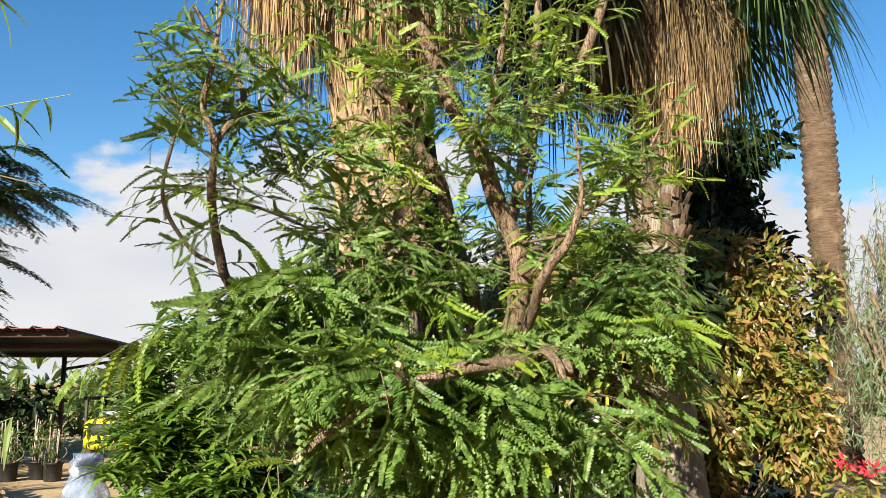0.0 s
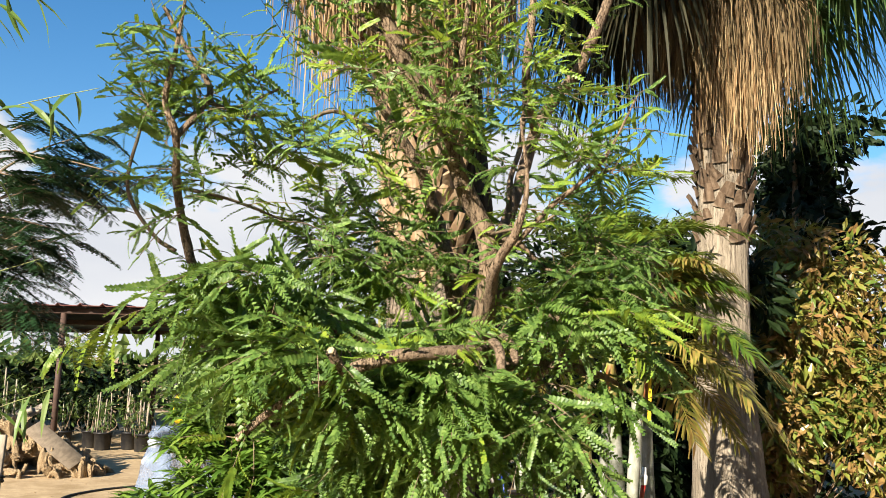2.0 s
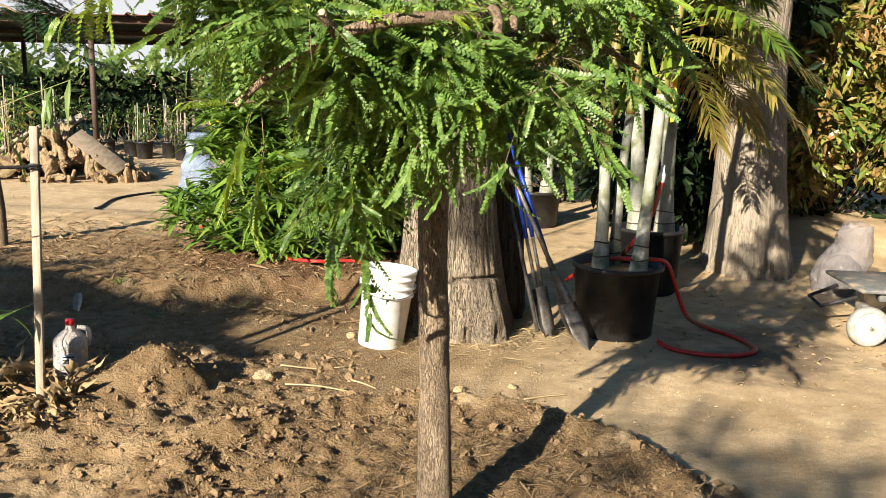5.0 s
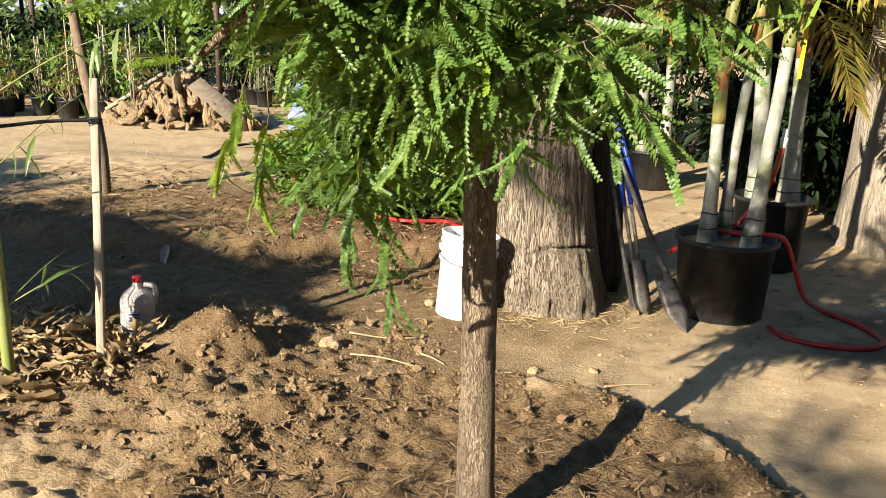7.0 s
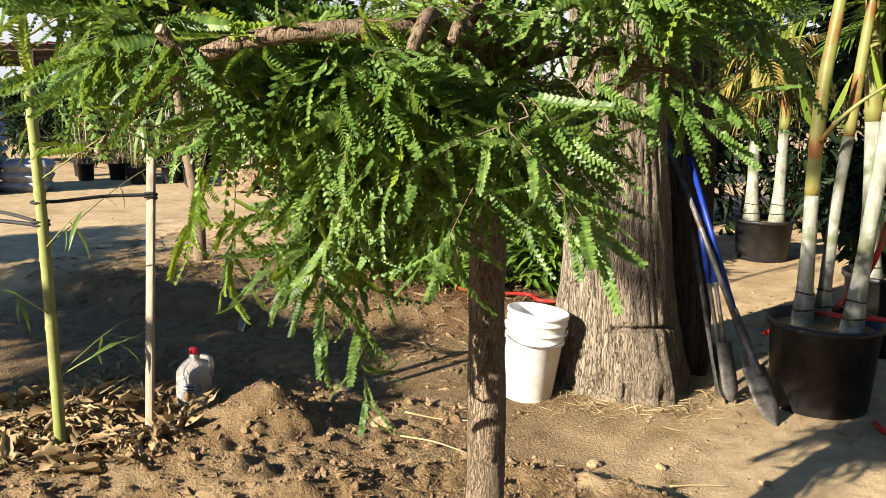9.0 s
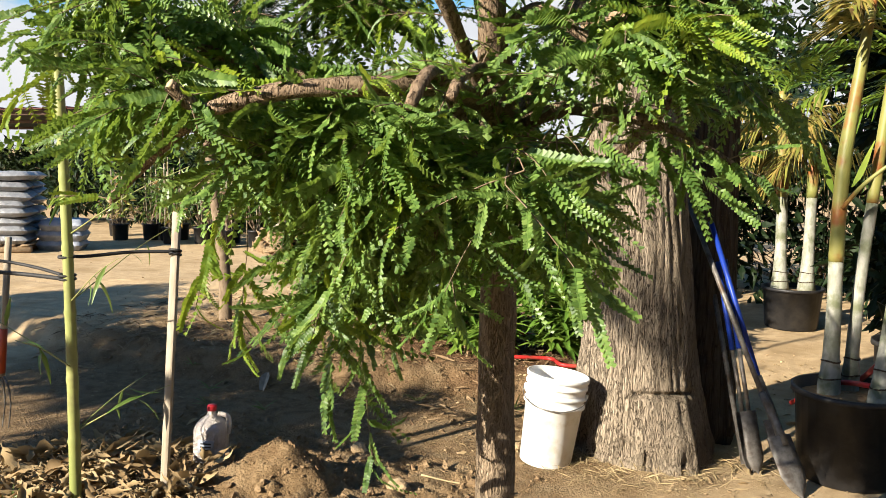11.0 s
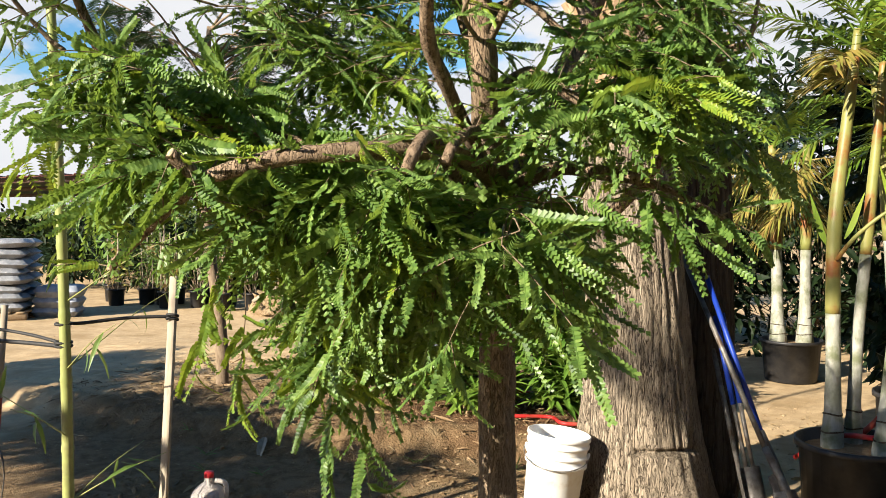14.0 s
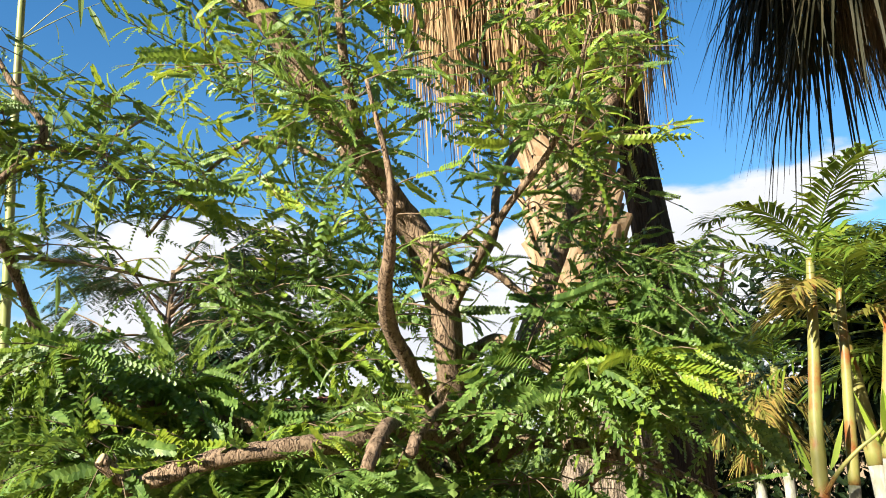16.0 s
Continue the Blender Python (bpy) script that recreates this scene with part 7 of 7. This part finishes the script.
def potted_shrub(where, seed, pot_r, pot_h, height, width, material, label, canes=0, n=220, leaf=0.11):
    rs = np.random.RandomState(seed)
    root = thing("potted_plant", where, label, "potted plant", group="nursery stock in black pots")
    part("pot", pot_geo(pot_r, pot_h), M_BLACK, root)
    g = Geo()
    c, r = lumps_along(-width * 0.5, width * 0.5, 0, pot_h + 0.12, height, width * 0.22, 6, width * 0.45, seed + 1)
    leaf_cloud(g, c, r, n, leaf, 0.35, rs, shell=0.3)
    tagged(part("foliage", g, material, root, smooth=False), kind="stuff")
    w = Geo()
    branchy(w, (0, 0, pot_h * 0.8), c, 0.012, rs)
    part("stem", w, M_TWIG, root)
    for k in range(canes):
        g = Geo()
        x, y = rs.uniform(-1, 1, 2) * pot_r * 0.8
        tube(g, [(x, y, pot_h * 0.7), (x + rs.randn() * 0.02, y, height * (0.9 + 0.35 * rs.rand()))], 0.009, 6)
        part("cane", g, M_WOOD, root, "tan bamboo cane")
    return root


def make_stock():
    rs = np.random.RandomState(131)
    for i in range(5):
        potted_shrub((-7.55 + i * 0.36, 14.2 + 0.25 * (i % 2), 0), 140 + i, 0.15, 0.3, 0.85, 0.35, M_FARLEAF, "small caned plant in a black nursery pot", 4, 110, 0.10)
    for i in range(12):
        potted_shrub((-8.6 - i * 0.75, 14.6 + 0.4 * (i % 3), 0), 160 + i, 0.17, 0.3, 0.95, 0.7, M_FARLEAF, "leafy green shrub in a black nursery pot", 0, 260, 0.13)
    for i in range(7):
        potted_shrub((-11.0 + i * 0.62, 11.2 + 0.35 * (i % 2), 0), 180 + i, 0.15, 0.3, 1.05, 0.5, M_FARLEAF if i % 2 else M_MANGO, "young plant in a black nursery pot in the row", 1, 170, 0.12)
    for i in range(11):
        potted_shrub((-10.4 + i * 0.36, 10.75 + 0.3 * (i % 3) + 0.03 * i, 0), 310 + i, 0.14, 0.28, 1.15, 0.42, M_FARLEAF if i % 3 else M_CROTON, "thin yellow-green caned plant in a black nursery pot", 3, 130, 0.10)
    # dark leaf colour here includes the shade between and under the stock
    c, r = lumps_along(-15, -9.6, 12.7, 0.4, 1.25, 0.25, 26, 0.42, 331)
    tree_of_leaves("hedge", "dark nursery bushes behind the caned plants", (-12, 12.9, 0), c, r, 2600, 0.17, 0.42, M_DARKSHADELEAF, 332, 0.007, "hedge", shell=0.4)
    c, r = lumps_along(-9.9, -9.1, 13.4, 0.8, 1.7, 0.2, 9, 0.35, 333)
    tree_of_leaves("shrub", "bright yellow-leaved bush at the edge of the stock", (-9.5, 13.5, 0), c, r, 1500, 0.13, 0.42, M_TAMY, 334, 0.01, "shrub", shell=0.45)
    c, r = lumps_along(-24, -7.3, 16.8, 0.5, 1.25, 0.35, 70, 0.42, 191)
    tree_of_leaves("stock_hedge", "dark row of nursery shrubs under the shed roof", (-15, 16.9, 0), c, r, 5000, 0.2, 0.45, M_DARKSHADELEAF, 192, 0.007, "hedge", shell=0.4)
    c, r = lumps_along(-30, -1.5, 21.5, 0.4, 1.15, 0.8, 110, 0.6, 193)
    tree_of_leaves("far_shrubs", "light green shrubs and small trees beyond the yard", (-15, 22, 0), c, r, 9000, 0.29, 0.4, M_FARLEAF, 194, 0.007, "shrubs", kind="stuff", shell=0.45)
    c, r = lumps_along(-50, 40, 42, 0.3, 1.5, 2.0, 120, 1.3, 195)
    tree_of_leaves("far_trees", "hazy green tree line at the end of the yard", (-5, 42, 0), c, r, 5000, 0.85, 0.5, M_FARLEAF, 196, 0.1, "trees", kind="stuff", shell=0.5)
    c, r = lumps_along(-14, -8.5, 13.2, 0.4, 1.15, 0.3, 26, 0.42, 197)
    tree_of_leaves("hedge", "mixed dark nursery bushes behind the bag pallet", (-11, 13.4, 0), c, r, 4200, 0.15, 0.42, M_DARKSHADELEAF, 198, 0.007, "hedge", shell=0.45)
    c, r = lumps_along(-5.4, -1.9, 14.5, 0.4, 1.3, 0.4, 22, 0.45, 199)
    tree_of_leaves("shrubs", "yellow-green bushes across the yard", (-3.8, 14.6, 0), c, r, 3600, 0.14, 0.42, M_FARLEAF, 200, 0.007, "shrubs", shell=0.45)


def make_rock_pile():
    rs = np.random.RandomState(211)
    root = thing("rock_pile", (-6.55, 11.3, 0), "heap of broken tan sandstone rubble in the yard", "rock pile")
    shapes = []
    for k in range(7):
        g = Geo()
        lump(g, (0, 0, 0), (1, 0.75, 0.6), np.random.RandomState(k + 2), 2, 0.35)
        shapes.append(g.mesh("rock", M_ROCK, False))
    for i in range(290):
        a, r = rs.rand() * 6.283, rs.rand() ** 0.6
        x, y = math.cos(a) * r * 1.3, math.sin(a) * r * 0.75
        top = 0.72 * (1 - r ** 1.4)
        s = 0.04 + 0.075 * rs.rand() ** 1.5
        z = max(0.04, top * (0.55 + 0.45 * rs.rand()))
        ob = part("rock", shapes[i % 7], None, root)
        ob.matrix_basis = Matrix.LocRotScale((x, y, z), Euler(rs.rand(3) * 6.28), (s * 1.9, s * 1.1, s * 0.75))
    g = Geo()
    box(g, (0.85, 0.26, 0.03), (-5.8, 11.0, 0.4), Euler((radians(35), radians(33), radians(-4))).to_matrix(), 0.006)
    tagged(part("plank", g, M_PLANK), "weathered grey plank resting on the rock pile", "plank")
    for i in range(5):
        g = Geo()
        box(g, (1.0, 0.12, 0.05), (-7.2 + 0.1 * i, 11.1 + 0.1 * i, 0.45 + 0.035 * i), Euler((radians(10 * i), radians(-32), radians(20))).to_matrix(), 0.006)
        tagged(part("timber", g, M_WOOD), "pale timber offcut on the rock pile", "timber", group="timber offcuts on the pile")


def make_bag_pallet():
    rs = np.random.RandomState(221)
    root = thing("pallet", (-10.6, 8.75, 0), "wooden pallet under a stack of bags", "pallet", turn=0.65)
    for k in range(3):
        g = Geo()
        box(g, (1.1, 0.1, 0.09), (0, (k - 1) * 0.42, 0.055), None, 0.006)
        part("runner", g, M_PALLETWOOD, root)
    for k in range(6):
        g = Geo()
        box(g, (0.11, 0.98, 0.022), ((k - 2.5) * 0.19, 0, 0.112), None, 0.004)
        part("slat", g, M_PALLETWOOD, root)
    bag = Geo()
    n, m = 15, 11
    v = []
    for i in range(n):
        for j in range(m):
            x, y = i / (n - 1) * 2 - 1, j / (m - 1) * 2 - 1
            e = (1 - abs(x) ** 5) * (1 - abs(y) ** 5)
            v.append((x * 0.53, y * 0.24, 0.066 * e ** 0.16 + 0.018 * noise.noise((x * 3, y * 3, 0)) * e))
    v = np.array(v)
    v = np.vstack([v, v * (1, 1, -1)])
    q = [(i * m + j, (i + 1) * m + j, (i + 1) * m + j + 1, i * m + j + 1) for i in range(n - 1) for j in range(m - 1)]
    q += [tuple(reversed([k + n * m for k in f])) for f in q]
    me = Geo().add(v, q).mesh("soil_bag", M_BAGFILM)
    base = Matrix.Translation((-10.6, 8.75, 0)) @ Matrix.Rotation(0.65, 4, "Z")
    for layer in range(8):
        for k in (-1, 1):
            ob = part("soil_bag", me)
            tagged(ob, "plump grey plastic soil bag stacked on the pallet", "bag", group="bags stacked on the pallet")
            turn = pose(0, 0, 0, rs.randn() * 2.5, rs.randn() * 2.0, rs.randn() * 5)
            ob.matrix_basis = base @ Matrix.Translation((rs.randn() * 0.03, k * 0.245 + rs.randn() * 0.012, 0.19 + layer * 0.129)) @ turn
    for k in range(3):
        ob = part("white_sack", Geo().add(v * (0.62, 0.9, 1.4), q).mesh("white_sack", M_WHITEBAG))
        tagged(ob, "white sack piled beside the pallet", "sack", group="white sacks beside the pallet")
        ob.matrix_basis = Matrix.Translation((-9.95 + 0.03 * k, 9.3, 0.08 + 0.15 * k)) @ Matrix.Rotation(0.6, 4, "Z")


def make_wrapped():
    """Clear film sacks wrapped round something white, standing in the yard."""
    rs = np.random.RandomState(231)
    for x, y, h, w in ((-3.42, 9.05, 0.86, 0.26), (-2.95, 9.5, 0.62, 0.26)):
        root = thing("wrapped_bundle", (x, y, 0), "tall bundle wrapped in shiny clear blue-grey plastic film", "bundle", group="wrapped bundles")
        g = Geo()
        pts, zs = 28, np.linspace(0, h, 20)
        a = np.arange(pts) / pts * 6.283
        v = []
        for z in zs:
            wv = np.array([noise.noise((math.cos(t) * 1.7 + x, math.sin(t) * 1.7, z * 5)) for t in a])
            r = w * (0.85 + 0.2 * math.sin(z * 7)) * (1 if z < h * 0.92 else 0.72) * (1 + 0.3 * wv)
            v.append(np.stack([np.cos(a) * r, np.sin(a) * r * 0.8, np.full(pts, z)], 1))
        v = np.concatenate(v + [np.array([[0, 0, h * 1.01]])])
        i, j = np.meshgrid(np.arange(len(zs) - 1), np.arange(pts), indexing="ij")
        i, j = i.ravel(), j.ravel()
        n2 = (j + 1) % pts
        b = (len(zs) - 1) * pts
        jj = np.arange(pts)
        g.add(v, np.stack([i * pts + j, i * pts + n2, (i + 1) * pts + n2, (i + 1) * pts + j], 1), np.stack([b + jj, b + (jj + 1) % pts, np.full(pts, len(v) - 1)], 1))
        part("film", g, M_FILM, root, "shiny clear plastic film")
        for k in range(4):
            g = Geo()
            lump(g, (rs.randn() * 0.04, 0, 0.12 + k * h * 0.22), (w * 0.62, w * 0.5, h * 0.14), rs, 2, 0.2)
            part("white_sack", g, M_WHITEBAG, root, "crumpled white sack")


def make_machine():
    root = thing("yellow_truck", (-5.95, 16.6, 0), "small yellow utility truck parked beyond the shed", "truck")
    g = Geo()
    box(g, (0.95, 1.3, 0.55), (0, 0, 0.62), None, 0.08)
    part("cab", g, M_YELLOW, root, "yellow painted cab")
    g = Geo()
    box(g, (0.75, 0.05, 0.2), (0.0, -0.645, 0.72), None, 0.02)
    part("windscreen", g, M_INK, root, "dark windscreen")
    for x in (-0.38, 0.38):
        t = Geo()
        lathe(t, [(0.001, -0.08), (0.24, -0.08), (0.27, 0), (0.24, 0.08), (0.001, 0.08)], 24)
        part("wheel", t.moved(Matrix.Translation((x, -0.3, 0.27)) @ Matrix.Rotation(math.pi / 2, 4, "Y")), M_STRAP, root, "black tyre")
    g = Geo()
    box(g, (1.1, 0.5, 0.2), (0.1, 0.2, 0.99), None, 0.08)
    part("load", g, M_WHITEBAG, root, "white wrapped load")
    fr = thing("canopy_frame", (-5.75, 16.6, 0), "dark steel canopy frame beyond the truck", "frame")
    g = Geo()
    box(g, (1.5, 1.0, 0.06), (0, 0, 1.28), None, 0.01)
    part("top", g, M_STRAP, fr)
    for x in (-0.7, 0.7):
        for y in (-0.45, 0.45):
            g = Geo()
            box(g, (0.05, 0.05, 1.26), (x, y, 0.63), None, 0.005)
            part("leg", g, M_STRAP, fr)


def make_flowers():
    rs = np.random.RandomState(241)
    root = thing("flowering_plant", (4.15, 8.75, 0.1), "plant with small red flowers at the foot of the hedge", "plant")
    g = Geo()
    c, r = lumps_along(-0.2, 0.3, 0, 0.2, 0.7, 0.1, 5, 0.25, 242)
    leaf_cloud(g, c, r, 220, 0.10, 0.4, rs, shell=0.4)
    part("leaves", g, M_CROTON, root, smooth=False)
    g = Geo()
    leaf_cloud(g, [(-0.1, -0.2, 0.72), (0.12, -0.2, 0.66)], [(0.1, 0.05, 0.05)] * 2, 60, 0.06, 0.6, rs)
    part("flowers", g, M_FLOWER, root, "red petals", smooth=False)


make_shed()
make_stock()
make_rock_pile()
make_bag_pallet()
make_wrapped()
make_machine()
make_flowers()


def make_shade_trees():
    """Trees behind the walk, out of sight, whose crowns shade the bank and dapple the ground."""
    rs = np.random.RandomState(251)
    c = np.array([(-2.7 + 0.92 * u, -6.5 - 0.4 * u, z) for u, z in zip(rs.uniform(-0.9, 1.5, 11), rs.uniform(4.3, 4.95, 11))])
    r = 0.17 * (0.6 + 0.8 * rs.rand(11, 3))
    # unseen lumps added on the sun's path to shade the potted palm and the tools
    back = -SUN_AWAY * 14.2
    shade_lumps = np.array([np.array(back) + p for p in ((0.6, 5.25, 0.25), (0.74, 5.25, 0.35), (1.1, 5.6, 0.15), (1.3, 6.2, 0.2), (0.95, 5.9, 0.4), (1.25, 6.6, 0.8), (0.78, 6.15, 0.1), (0.6, 6.6, 0.1))])
    c = np.vstack([c, shade_lumps])
    r = np.vstack([r, 0.2 * (0.7 + 0.6 * rs.rand(len(shade_lumps), 3))])
    tree_of_leaves("shade_tree", "thin-crowned tree standing behind the path", (-1.9, -7.2, 0), c, r, 1230, 0.14, 0.4, M_FARLEAF, 252, 0.025, shell=0.3)
    n = 40
    c = np.array([(-5.4 + 0.92 * u, -2.2 - 0.4 * u + rs.uniform(-0.6, 0.6), z) for u, z in zip(np.linspace(-4.5, 0.7, n), np.linspace(0, 1, n) * -0.25 + 3.55 + rs.uniform(-0.15, 0.15, n))])
    r = 0.25 * (0.6 + 0.8 * rs.rand(n, 3))
    root = tree_of_leaves("shade_tree", "leafy tree standing beside the path", (-6.4, -0.8, 0), c, r, 6500, 0.16, 0.4, M_FARLEAF, 253, 0.022, shell=0.3)
    g = Geo()
    tube(g, np.array([(-5.4, 0.4, 2.6), (-4.5, -0.3, 2.68), (-3.42, -1.1, 2.7)]) - np.array((-6.4, -0.8, 0)), (0.07, 0.06, 0.055), 10)
    part("cut_limb", g, M_TWIG, root)


make_shade_trees()


def make_sky_blocks():
    """Dense unseen trees added behind and beside the walk to cut sky light."""
    c, r = lumps_along(-26, 12, -9.5, 0.5, 3.0, 0.5, 90, 1.1, 261)
    tree_of_leaves("sky_block_hedge", "unseen hedge added behind the path to block sky light", (-6, -9.5, 0), c, r, 3600, 0.8, 0.5, M_DARKSHADELEAF, 262, 0.05, "hedge", shell=0.3)
    c, r = lumps_along(-9, 7, 0, 0.6, 6.5, 0.5, 70, 1.2, 263)
    c = np.stack([11.0 + c[:, 1], c[:, 0], c[:, 2]], 1)
    tree_of_leaves("sky_block_trees", "unseen trees added beside the yard to block sky light", (11, 0, 0), c, r, 3600, 0.8, 0.5, M_DARKSHADELEAF, 264, 0.08, "trees", shell=0.3)

    c, r = lumps_along(2.5, 13, -6.5, 0.6, 8.0, 0.5, 80, 1.2, 265)
    tree_of_leaves("sky_block_trees", "unseen trees added behind the path to block sky light", (7, -6.5, 0), c, r, 3600, 0.8, 0.5, M_DARKSHADELEAF, 266, 0.08, "trees", shell=0.3)


make_sky_blocks()
